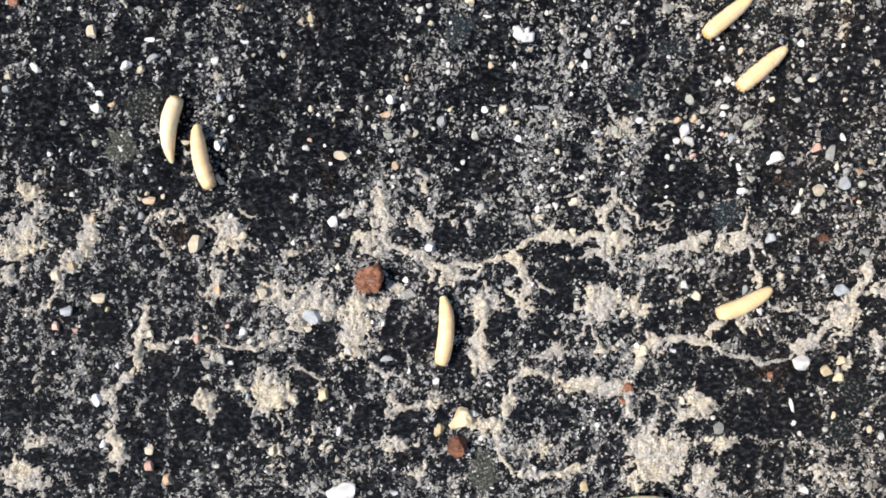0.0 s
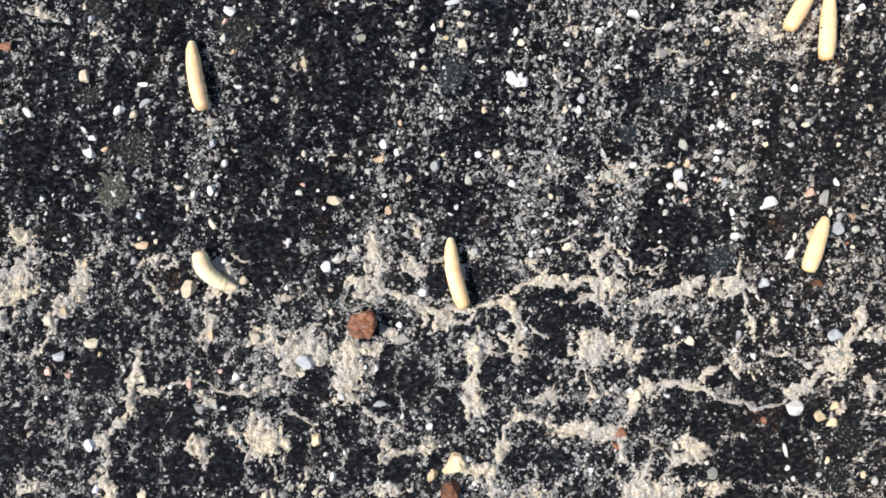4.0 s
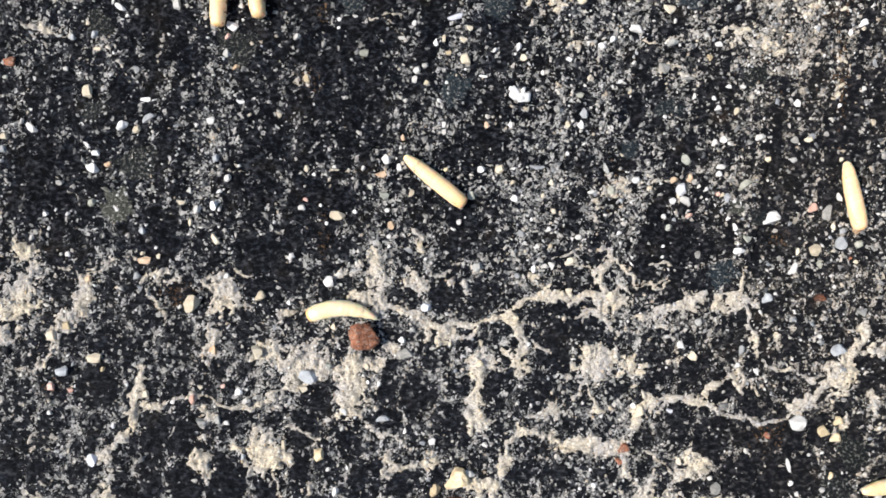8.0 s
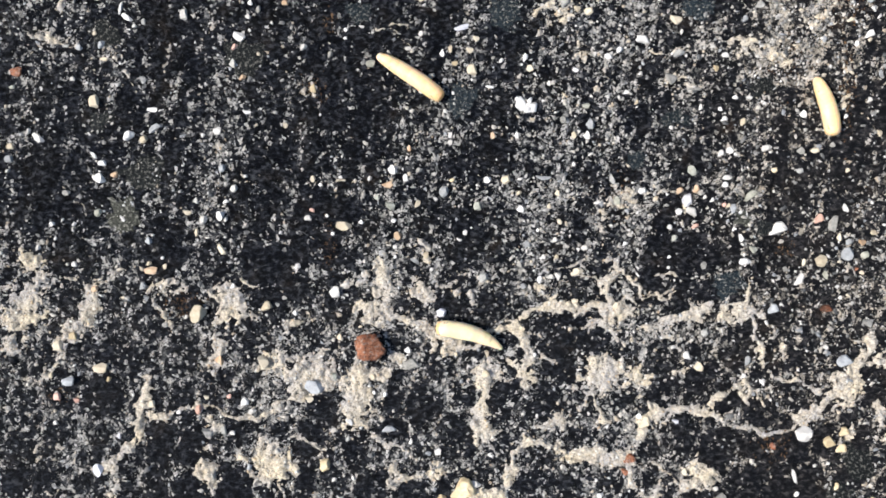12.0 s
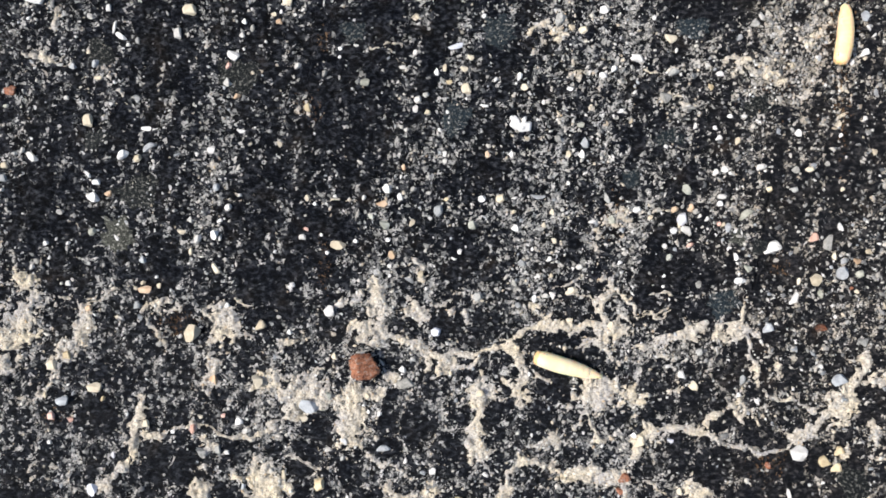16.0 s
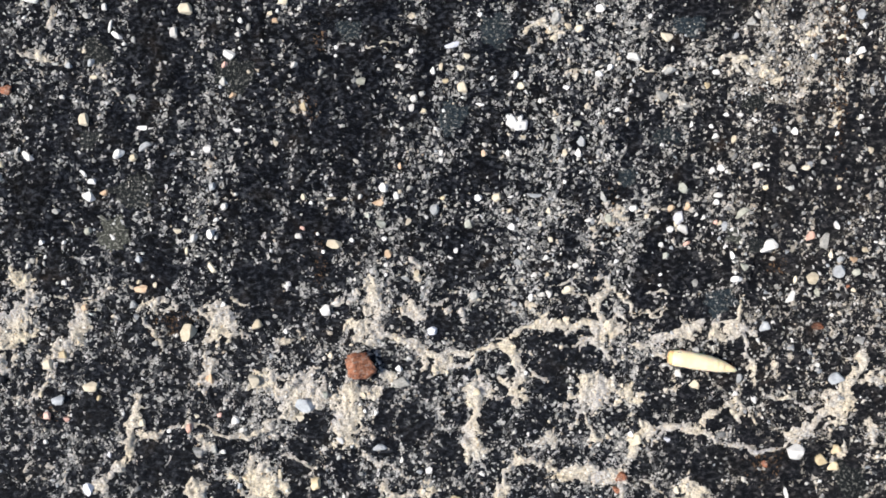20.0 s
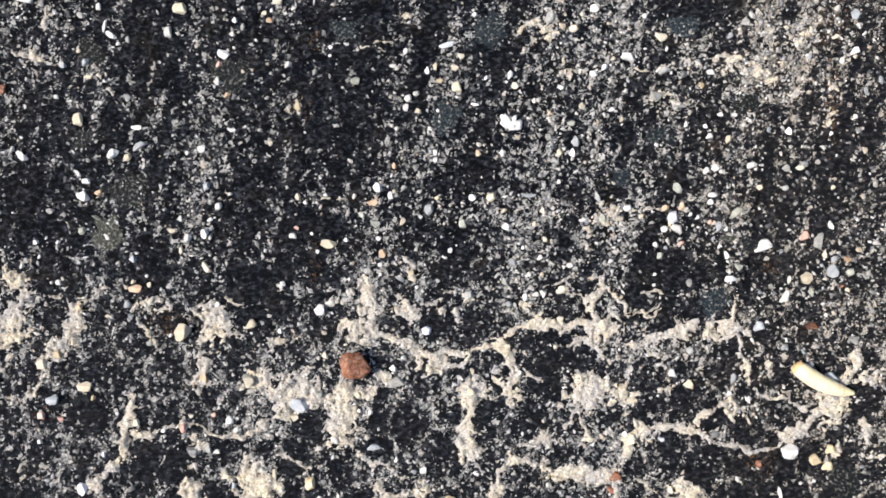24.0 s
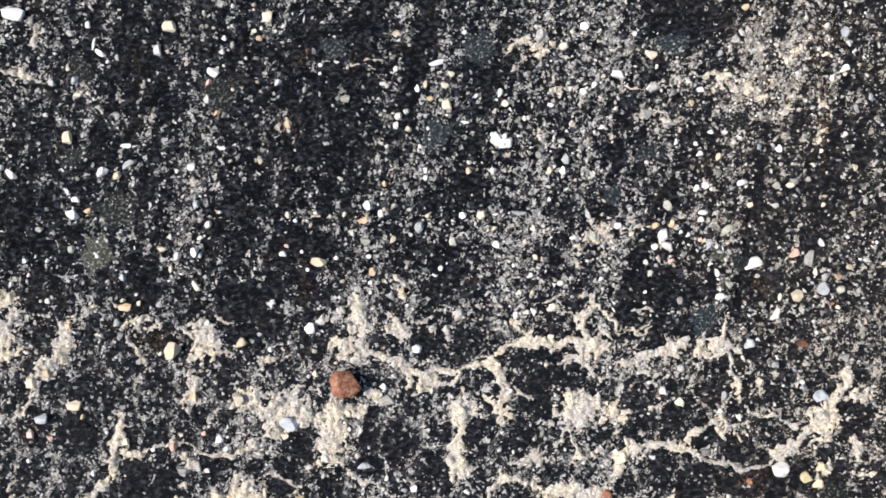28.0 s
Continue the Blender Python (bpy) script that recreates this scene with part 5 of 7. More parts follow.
pebble("blue_grey", 57.8, -12.9, 2.0, 1.8, 0)
pebble("blue_grey", -66.9, -25.7, 2.2, 1.6, 0)
pebble("blue_grey", -34.9, -40.9, 0.9, 1.2, 0)
pebble("blue_grey", -23.4, -26.8, 3.5, 2.4, -15)
pebble("blue_grey", -10.4, -34.2, 3.2, 1.2, 0)
pebble("blue_grey", 53.3, -22.1, 1.2, 1.8, 0)
pebble("blue_grey", 70.3, -22.1, 2.8, 2.0, 20)
pebble("lavender", 2.6, 36.9, 2.8, 1.0, 15)
pebble("lavender", 42.6, 6.3, 1.8, 2.4, 0)
pebble("lavender", -58.2, -35.4, 1.0, 1.4, 0)
pebble("lavender", -61.7, -41.5, 1.8, 2.4, 0)
pebble("lavender", 40.6, -32.9, 1.4, 0.8, 0)
pebble("lavender", -60.8, -49.3, 1.6, 1.8, 0)
pebble("lavender", -9.1, -58.1, 1.6, 1.0, 0)
pebble("orange", -28.7, 41.3, 1.2, 1.0, 0)
pebble("orange", -36.2, 28.1, 1.4, 1.0, 0)
pebble("orange", -6.7, 15.6, 0.9, 1.2, 0)
pebble("orange", 8.2, 17.8, 0.9, 1.2, 0)
pebble("orange", -58.9, 10.9, 1.4, 1.4, -40)
pebble("orange", -52.4, -6.1, 2.4, 1.4, 0)
pebble("orange", -62.4, -9.4, 1.4, 1.2, 0)
pebble("orange", -10.3, 9.1, 2.4, 1.4, 25)
pebble("orange", -8.7, 0.0, 1.4, 1.6, 0)
pebble("orange", 41.4, 8.0, 1.4, 1.2, 0)
pebble("orange", 44.2, 8.4, 1.2, 1.4, 0)
pebble("orange", -40.4, -21.9, 1.8, 2.2, 0)
pebble("orange", -49.4, -55.6, 2.0, 2.2, 0)
pebble("orange", 73.6, -1.1, 1.4, 1.2, 0)
pebble("orange", 57.3, 46.6, 1.4, 1.2, 0)
pebble("pink", 65.9, 3.1, 1.7, 1.8, 0)
pebble("pink", 49.1, 5.5, 0.8, 0.8, 0)
pebble("pink", 44.1, 1.8, 1.4, 1.0, 0)
pebble("pink", -68.9, -28.4, 1.4, 1.4, 0)
pebble("pink", -65.6, -29.1, 1.2, 1.0, 0)
pebble("pink", -43.9, -30.7, 1.2, 1.8, 0)
pebble("pink", -38.6, -28.4, 0.8, 0.8, 0)
pebble("pink", -52.4, -53.1, 1.8, 1.8, 0)
pebble("pink", -37.6, 33.5, 1.2, 1.2, 0)
pebble("brown", 57.7, -37.2, 1.5, 1.3, 0)
pebble("brown", -76.2, 29.1, 2.0, 1.8, 0)
pebble("dark_brown", 67.2, -12.9, 2.2, 1.4, 10)
pebble("brown", 72.6, -5.9, 0.8, 0.6, 0)
pebble("brown", 32.4, -39.4, 2.2, 1.8, 0)
pebble("brown", 31.6, -41.9, 1.4, 1.2, 0)
pebble("dark_brown", 2.2, -49.6, 3.6, 4.2, 0)
pebble("yellow", -23.7, 26.1, 1.1, 1.6, 0)
pebble("yellow", 1.4, 30.6, 1.1, 0.9, 0)
pebble("yellow", 47.8, 29.8, 1.0, 1.4, 0)
pebble("yellow", 0.9, 9.9, 1.0, 0.8, 0)
pebble("yellow", 57.9, 11.6, 1.1, 1.0, 0)
pebble("yellow", -66.2, -17.7, 1.6, 1.4, 0)
pebble("yellow", -59.8, -25.4, 1.0, 1.0, 0)
pebble("yellow", -21.7, -40.7, 2.2, 2.5, 0)
pebble("yellow", -1.0, -46.9, 2.0, 2.4, 0)
pebble("yellow", 67.5, -36.4, 2.0, 2.0, 20)
pebble("yellow", 70.3, -34.6, 1.9, 1.6, 10)
pebble("yellow", 69.9, -37.6, 2.0, 1.9, -10)
pebble("cream", -44.2, -13.9, 2.5, 3.5, -28)
pebble("yellow", 24.7, -56.9, 1.6, 2.0, 0)
pebble("yellow", 69.1, -44.4, 1.0, 1.4, 0)
pebble("yellow", 75.3, -46.9, 0.9, 1.4, 0)
pebble("green_grey", -13.6, 30.6, 1.8, 1.4, 0)
pebble("green_grey", -61.8, 4.1, 1.6, 1.4, 0)
pebble("green_grey", -10.0, 5.3, 1.8, 1.6, 0)
pebble("green_grey", 5.4, 5.3, 1.4, 1.6, 0)
pebble("green_grey", 30.1, 6.3, 1.8, 1.6, 0)
pebble("green_grey", 53.9, 7.3, 3.0, 1.4, 30)
pebble("green_grey", 54.2, -2.4, 1.4, 1.4, 0)
pebble("green_grey", 74.0, -3.4, 1.4, 1.4, 0)
pebble("green_grey", 40.4, -0.4, 1.2, 1.2, 0)
pebble("blue_grey", -65.1, 33.4, 1.5, 1.2, 0)
pebble("grey", -67.6, 33.7, 1.2, 0.6, 0)
pebble("blue_grey", -61.2, 33.9, 1.5, 1.3, 20)
pebble("cream", -60.8, 31.4, 1.4, 0.8, 0)
pebble("green_grey", -77.2, 26.4, 1.2, 0.7, 0)
pebble("white", -71.9, 26.1, 0.6, 0.9, 0)
pebble("white", -28.4, 43.1, 0.8, 1, 0)
pebble("white", -24.4, 43.6, 1.2, 0.8, 0)
pebble("grey", -37.9, 30.6, 1.5, 1.7, 0)
pebble("white", 7.6, 26.4, 1.7, 0.5, -12)
pebble("green_grey", 24.6, 23, 1.3, 1, 0)
pebble("white", -62.6, 14.4, 1.8, 0.7, -42)
pebble("blue_grey", -77.6, 13.6, 1.6, 1.4, 0)
pebble("green_grey", -12.4, 6.9, 1.2, 1.1, 0)
pebble("pink", -23.9, 4.6, 1, 0.6, -20)
pebble("grey", -4.9, 11.6, 1.2, 1, 0)
pebble("white", 26.6, 5.9, 1.6, 0.6, 10)
pebble("grey", 62.6, 15.1, 1.6, 1.4, 0)
pebble("white", 48.6, 14.7, 1.2, 1.3, 0)
pebble("green_grey", 43.2, 11.5, 1.4, 2, 40)
pebble("grey", 68.6, 16.2, 1, 0.9, 0)
pebble("cream", 69.6, -4.4, 0.7, 0.7, 0)
pebble("blue_grey", -36.9, -1.9, 0.5, 0.5, 0)
pebble("grey", -49.9, -15.7, 1, 1, 0)
pebble("green_grey", -19.9, -24.9, 0.9, 1.4, 0)
pebble("cream", 1.6, -20.9, 0.8, 0.8, 0)
pebble("white", 19.6, -7.1, 1.2, 1.4, 45)
pebble("grey", 12.8, -4.9, 1, 1.6, 20)
pebble("cream", 29.9, -12.4, 1, 1.4, -30)
pebble("white", -32.4, -24.4, 0.6, 0.6, 0)
pebble("green_grey", 67.1, -6.9, 1.3, 1.6, 0)
pebble("grey", 74.6, -15.4, 1.6, 1.6, 20)



def big_stone(name, colour, x, y, wide, deep, tall, turn, seed, label):
    bm = rough_stone(bmesh.new(), seed, 0.22, 6, 4)
    for v in bm.verts:
        v.co *= 1 + 0.15 * noise.fractal(v.co * 5, 1.0, 2.0, 4)
        v.co = Vector((v.co.x * wide * 0.51, v.co.y * deep * 0.51, v.co.z * tall * 0.5)) * MM
    ob = part(name, bm, STONE[colour])
    ob.matrix_world = pose(x * MM, y * MM, (lift(np.array([x]), np.array([y]))[0] + tall * 0.38) * MM, 0, 0, turn)
    return tagged(ob, label, "stone")


rolled_stone = big_stone("stone", "brown", -13.4, -19.5, 5.7, 4.5, 3.4, 0, 14, "rusty red-brown stone lying loose on sandy asphalt")


def quartz_fragment():
    """A jagged white fragment of three fused lumps."""
    bm = bmesh.new()
    for k, (ox, oy, w, d, t) in enumerate([(-0.7, 0.2, 2.0, 2.4, 1.2), (0.9, -0.5, 2.3, 1.7, 1.0), (0.8, 0.7, 0.9, 1.2, 0.8), (-1.4, 1.0, 0.8, 0.8, 0.9), (0.1, -0.3, 1.8, 1.5, 1.0)]):
        lump = rough_stone(bmesh.new(), 31 + k, 0.35, 8, 3)
        for v in lump.verts:
            v.co = Vector((v.co.x * w * 0.55 + ox, v.co.y * d * 0.55 + oy, v.co.z * t * 0.5)) * MM
        me = bpy.data.meshes.new("lump")
        lump.to_mesh(me)
        lump.free()
        bm.from_mesh(me)
        bpy.data.meshes.remove(me)
    ob = part("quartz_fragment", bm, STONE["white"])
    ob.matrix_world = Matrix.Translation(Vector((13.8, 23.1, lift(np.array([13.8]), np.array([23.1]))[0] + 0.4)) * MM)
    return tagged(ob, "bright white jagged quartz fragment on black asphalt", "stone")


quartz_fragment()


def embedded_stone(x, y, wide, deep, turn, colour, seed):
    """A flat worn stone set flush in the tar."""
    bm = bmesh.new()
    rings, sides = 7, 40
    verts = []
    for j in range(rings + 1):
        s = j / rings
        ring = []
        for i in range(sides):
            a = 2 * math.pi * i / sides
            edge = 1 + 0.55 * noise.noise(Vector((math.cos(a) * 1.3, math.sin(a) * 1.3, seed))) + 0.35 * noise.noise(Vector((math.cos(a) * 4, math.sin(a) * 4, seed + 9)))
            px, py = math.cos(a) * s * edge * wide / 2, math.sin(a) * s * edge * deep / 2
            bump = 0.09 * noise.noise(Vector((px * 2, py * 2, seed)))
            ring.append(bm.verts.new(Vector((px, py, 0.10 * (1 - s**4) - 0.40 * s**6 + 1.6 * bump)) * MM))
        verts.append(ring)
    for low, high in zip(verts, verts[1:]):
        for i in range(sides):
            bm.faces.new((low[i], high[i], high[(i + 1) % sides], low[(i + 1) % sides]))
    bmesh.ops.remove_doubles(bm, verts=bm.verts, dist=1e-7)
    ob = part("embedded_stone", bm, STONE[colour])
    ob.matrix_world = pose(x * MM, y * MM, -0.09 * MM, 0, 0, turn)
    return tagged(ob, "worn dark speckled aggregate stone set flush in asphalt", "stone", "aggregate stones")


for row in AGGREGATE:
    embedded_stone(*row)

# ---- larvae ----
RINGS = 12
GIRTHS = {
    "cream": [0.48, 0.78, 1.02, 1.19, 1.30, 1.39, 1.45, 1.49, 1.50, 1.48, 1.42, 1.26],
    "tan": [0.74, 1.04, 1.21, 1.30, 1.36, 1.41, 1.44, 1.46, 1.46, 1.44, 1.38, 1.22],
}
ring_shapes = {}


def girth(s, radii):
    """The body's radius at ring s, also between rings."""
    if s < 0:
        return radii[0] * max(1 - (s / 0.75) ** 2, 0.01) ** 0.5
    if s > RINGS - 1:
        return radii[-1] * max(1 - ((s - RINGS + 1) / 0.75) ** 2, 0.01) ** 0.5
    k = min(int(s), RINGS - 2)
    return radii[k] + (radii[k + 1] - radii[k]) * (s - k)


def ring_mesh(k, tone):
    """One rigid body ring, its axis along x, that slides a little way into its neighbours."""
    bm = bmesh.new()
    sides, rows_n = 24, 18
    reach = 1.25
    loops = []
    for j in range(rows_n + 1):
        u = (-reach if k < RINGS - 1 else -0.74) + ((reach if k else 0.74) + (reach if k < RINGS - 1 else 0.74)) * j / rows_n
        start = 0.58
        inside = (max(abs(u) - start, 0) / (reach - start)) ** 1.6
        rr = girth(k - u, GIRTHS[tone]) * (1 - 0.003 * min(abs(u) / 0.52, 1) ** 2) * (1 - 0.15 * inside)
        ring = []
        for i in range(sides):
            a = 2 * math.pi * i / sides
            r = rr * (1 + 0.045 * noise.noise(Vector((math.cos(a) * 1.6, math.sin(a) * 1.6, (k - u) * 0.9))))
            ring.append(bm.verts.new(Vector((u, r * math.cos(a), 0.92 * r * math.sin(a))) * MM))
        loops.append(ring)
    for low, high in zip(loops, loops[1:]):
        for i in range(sides):
            bm.faces.new((low[i], high[i], high[(i + 1) % sides], low[(i + 1) % sides]))
    bm.faces.new(loops[0])
    bm.faces.new(loops[-1])
    bmesh.ops.recalc_face_normals(bm, faces=bm.faces)
    me = bpy.data.meshes.new("segment")
    bm.to_mesh(me)
    bm.free()
    me.materials.append(HEAD_SKIN if k == 0 and tone == "cream" else FORE_SKIN if k < (2 if tone == "cream" else 1) else TAIL_SKIN if k == RINGS - 1 else SKINS[tone])
    me.shade_smooth()
    return me


def bead(name, mat, parent, x, y, z, r, stretch=1.0, label=""):
    bm = bmesh.new()
    bmesh.ops.create_icosphere(bm, subdivisions=2, radius=1)
    for v in bm.verts:
        v.co = Vector((x + v.co.x * r * stretch, y + v.co.y * r, z + v.co.z * r)) * MM
    return part(name, bm, mat, parent, label)


def larva(label, dirt=2, tone="tan"):
    """Head, ten body rings and a blunt tail under one base."""
    base = tagged(new("fly_larva"), label, "larva", "crawling larvae")
    rings, radii = [], GIRTHS[tone]
    for k in range(RINGS):
        ob = new("head" if k == 0 else "tail" if k == RINGS - 1 else "segment", ring_shapes[tone][k])
        ob.parent = base
        if k == 0:
            tagged(ob, "pale pointed head end")
            bead("mouth_hook", DARK, ob, 0.72, 0.10, -0.05, 0.10, 1.8, "dark brown mouth hook")
        if k == RINGS - 1:
            tagged(ob, "tan blunt tail end")
            bead("spiracle", DARK, ob, -0.74, 0.34, 0.18, 0.13, 0.7, "dark breathing pore")
            bead("spiracle", DARK, ob, -0.74, -0.34, 0.18, 0.13, 0.7, "dark breathing pore")
        rings.append(ob)
        if k in (2, 4, 6, 7, 9)[:dirt]:
            side = (-1) ** k * (0.7 + 0.1 * k)
            bead("sand_speck", STONE["brown"] if k % 4 else STONE["cream"], ob, 0.1 * (k - 5) / 2, math.sin(side) * radii[k] * 0.97, math.cos(side) * radii[k] * 0.90, 0.10 + 0.012 * k, 1.3, "speck of sand stuck to the skin")
        if dirt > 2 and 0 < k < RINGS - 1:
            for j in range(3):
                side = (1.15 + 0.35 * ((k * 3 + j) % 4) / 3) * (-1) ** (j + k)
                bead("sand_speck", STONE[("orange", "brown", "rust")[(j * 2 + k) % 3]], ob, 0.5 * ((j * 7 + k * 5) % 9 / 9 - 0.5), math.sin(side) * radii[k] * 0.99, math.cos(side) * radii[k] * 0.92, 0.05 + 0.014 * ((j + k) % 4), 1.3, "speck of sand stuck to the skin")
        if k >= RINGS - 3:
            for j in range(dirt + 2):
                side = 0.9 + 0.55 * ((j * 5 + k) % 5) / 2 if j % 2 else -0.8 - 0.5 * ((j * 3 + k) % 4) / 2
                bead("sand_speck", STONE[("cream", "brown", "orange", "grey")[(j + k) % 4]], ob, 0.7 * ((j * 7 + k * 3) % 10 / 10 - 0.5) - (0.25 if k == RINGS - 1 else 0), math.sin(side) * radii[k] * 0.98, math.cos(side) * radii[k] * 0.91, 0.07 + 0.02 * ((j + k) % 3), 1.4, "speck of sand stuck to the skin")
    return {"base": base, "rings": rings, "radii": radii, "steps": []}


for tone in SKINS:
    ring_shapes[tone] = [ring_mesh(k, tone) for k in range(RINGS)]
crawler = {
    "A": larva("cream fly larva crawling along a sandy crack", 2, "cream"),
    "B": larva("yellow-cream fly larva with sand specks on black asphalt", 5),
    "C": larva("pale yellow fly larva bending as it crawls on asphalt", 2, "tan"),
    "D": larva("pale yellow fly larva crawling beside blue-grey pebbles"),
    "E": larva("tan-cream fly larva crawling over sandy asphalt", 5),
    "F": larva("tan-cream fly larva crawling beside another larva", 5),
    "G": larva("yellow fly larva lying on pale packed sand", 2, "cream"),
    "H": larva("tan fly larva moving quickly over black asphalt", 5),
    "I": larva("yellow-cream fly larva on dusty grey asphalt"),
}


def step(one, t, hx, hy, mx, my, tx, ty, neck=None):
    """Where head, middle and tail are at t seconds, in mm; neck: where the head end hooks round."""
    one["steps"].append((t, Vector((hx, hy)), Vector((mx, my)), Vector((tx, ty)), neck))


def through_points(points):
    """A smooth line through the points."""
    p = [points[0] * 2 - points[1], *points, points[-1] * 2 - points[-2]]
    line = []
    for a, b, c, d in zip(p, p[1:], p[2:], p[3:]):
        for j in range(20):
            s = j / 20
            line.append(b + (c - a) * 0.5 * s + (a - b * 2.5 + c * 2 - d * 0.5) * s * s + (d - a + (b - c) * 3) * 0.5 * s**3)
    return line + [points[-1].copy()]


def ring_poses(radii, head, middle, tail_end, neck=None):
    """The base's pose and that of each ring on a bent line from head to tail."""
    bend = middle * 2 - (head + tail_end) / 2
    fine = [head * (1 - s) ** 2 + bend * 2 * s * (1 - s) + tail_end * s * s for s in (i / 60 for i in range(61))]
    if neck:
        fine = through_points([head, Vector(neck), middle, tail_end])
    run = [0.0]
    for a, b in zip(fine, fine[1:]):
        run.append(run[-1] + (b - a).length)
    total, rings = run[-1], []
    ahead = head - tail_end
    base = pose(middle.x * MM, middle.y * MM, 0, 0, 0, math.degrees(math.atan2(ahead.y, ahead.x)))
    back = base.inverted()
    for k in range(RINGS):
        want = 0.65 + (total - 1.35) * k / (RINGS - 1)
        i = min(max(next((j for j, r in enumerate(run) if r >= want), 60), 1), 60)
        f = (want - run[i - 1]) / max(run[i] - run[i - 1], 1e-6)
        p = fine[i - 1].lerp(fine[i], f)
        way = fine[max(i - 3, 0)] - fine[min(i + 2, 60)]
        z = radii[k] * 0.92 + 0.12 + (0.25 if k < 2 else 0)
        rings.append(back @ pose(p.x * MM, p.y * MM, z * MM, 0, 0, math.degrees(math.atan2(way.y, way.x))))
    return base, rings


def motions():
    """All that moves: the larvae and the four stones that they push."""
    one = crawler["A"]
    step(one, 0, -48.0, 0.5, -48.5, 6.2, -46.8, 12.0)
    step(one, 0.3, -48.5, -2.3, -48.0, 3.7, -47.3, 9.7)
    step(one, 0.6, -49.4, -2.8, -48.6, 3.2, -47.8, 8.7)
    step(one, 0.9, -49.7, -4.5, -49.1, 1.0, -48.3, 6.5)
    step(one, 1.2, -50.4, -6.2, -49.0, -0.4, -47.7, 5.6)
    step(one, 1.5, -49.9, -6.8, -47.0, -0.9, -48.5, 3.7)
    step(one, 1.8, -44.4, -10.6, -44.3, -3.7, -45.0, 2.6)
    step(one, 2.1, -44.4, -10.8, -44.1, -3.6, -46.2, 1.8)
    step(one, 2.5, -38.5, -7.1, -43.9, -4.7, -45.0, -0.3)
    step(one, 4.5, -32.4, -14.3, -37.2, -12.3, -40.0, -7.9)
    step(one, 4.8, -28.5, -15.7, -35.5, -12.6, -39.5, -7.9)
    step(one, 5.1, -28.1, -15.0, -34.4, -14.5, -37.9, -9.6)
    step(one, 5.4, -25.6, -16.1, -32.3, -13.8, -37.2, -9.6)
    step(one, 5.7, -24.6, -16.1, -31.1, -14.2, -36.6, -11.3)
    step(one, 6, -21.6, -15.0, -28.3, -14.6, -34.1, -12.0)
    step(one, 6.3, -21.4, -15.0, -27.7, -15.5, -33.2, -12.5)
    step(one, 6.6, -18.5, -15.8, -25.2, -15.4, -31.5, -13.2)
    step(one, 6.9, -18.2, -16.8, -24.8, -16.6, -30.0, -14.8)
    step(one, 7.2, -15.2, -16.8, -21.5, -15.8, -27.5, -15.3)
    step(one, 7.5, -15.1, -17.4, -21.1, -15.6, -26.9, -16.0)
    step(one, 7.8, -11.7, -16.3, -18.3, -15.8, -24.8, -16.0)
    step(one, 8.1, -11.1, -16.5, -16.8, -14.1, -22.9, -16.1)
    step(one, 8.4, -8.2, -16.1, -14.9, -15.0, -21.4, -15.7)
    step(one, 8.7, -7.7, -16.0, -13.6, -15.6, -19.6, -15.1)
    step(one, 9, -4.2, -15.0, -10.8, -14.3, -17.3, -14.3)
    step(one, 9.2, -4.6, -14.8, -10.6, -13.7, -16.6, -13.7)
    step(one, 9.5, -2.9, -14.7, -9.5, -14.0, -16.0, -14.5)
    step(one, 9.7, -2.3, -14.5, -8.3, -14.3, -14.6, -13.7)
    step(one, 10, -1.0, -13.7, -7.0, -14.7, -13.0, -13.9)
    step(one, 10.2, 1.3, -14.0, -5.2, -14.0, -11.0, -13.7)
    step(one, 10.5, 1.5, -15.8, -4.5, -15.6, -9.7, -13.4)
    step(one, 10.7, 3.2, -17.0, -2.6, -15.3, -8.4, -12.9)
    step(one, 11, 4.5, -17.3, -0.6, -14.7, -7.0, -14.1)
    step(one, 11.2, 4.7, -18.1, -0.9, -15.8, -6.9, -13.8)
    step(one, 11.5, 7.9, -17.8, 2.0, -15.9, -3.8, -13.9)
    step(one, 11.7, 7.6, -18.8, 1.5, -17.5, -4.2, -15.8)
    step(one, 12, 9.7, -19.9, 4.6, -17.2, -1.9, -16.2)
    step(one, 12.2, 9.3, -18.9, 4.9, -16.1, -1.1, -14.4)
    step(one, 12.5, 11.9, -18.8, 5.8, -16.9, 0.3, -14.7)
    step(one, 14.5, 18.3, -20.0, 15.3, -15.7, 8.8, -17.3)
    step(one, 14.7, 20.6, -21.3, 15.0, -17.6, 8.2, -15.6)
    step(one, 15, 21.6, -20.4, 16.0, -18.0, 10.8, -15.0)
    step(one, 15.2, 22.6, -20.5, 16.6, -18.1, 10.6, -14.9)
    step(one, 15.5, 24.5, -20.6, 18.0, -18.9, 12.8, -15.7)
    step(one, 15.7, 25.2, -21.0, 18.9, -19.3, 13.3, -16.9)
    step(one, 16, 28.3, -21.4, 22.1, -19.6, 16.3, -17.8)
    step(one, 16.2, 29.5, -21.8, 23.3, -20.0, 17.2, -18.2)
    step(one, 16.5, 31.7, -23.3, 25.7, -20.8, 19.4, -18.9)
    step(one, 16.7, 32.4, -21.7, 26.7, -19.0, 20.7, -17.4)
    step(one, 17, 35.4, -21.5, 28.7, -20.4, 22.3, -19.3)
    step(one, 17.2, 35.9, -20.9, 29.3, -20.9, 23.6, -19.4)
    step(one, 17.5, 37.8, -20.3, 31.1, -20.7, 24.6, -19.2)
    step(one, 17.7, 39.4, -21.0, 33.0, -20.8, 27.2, -20.1)
    step(one, 18, 40.9, -21.1, 34.6, -21.2, 29.0, -19.8)
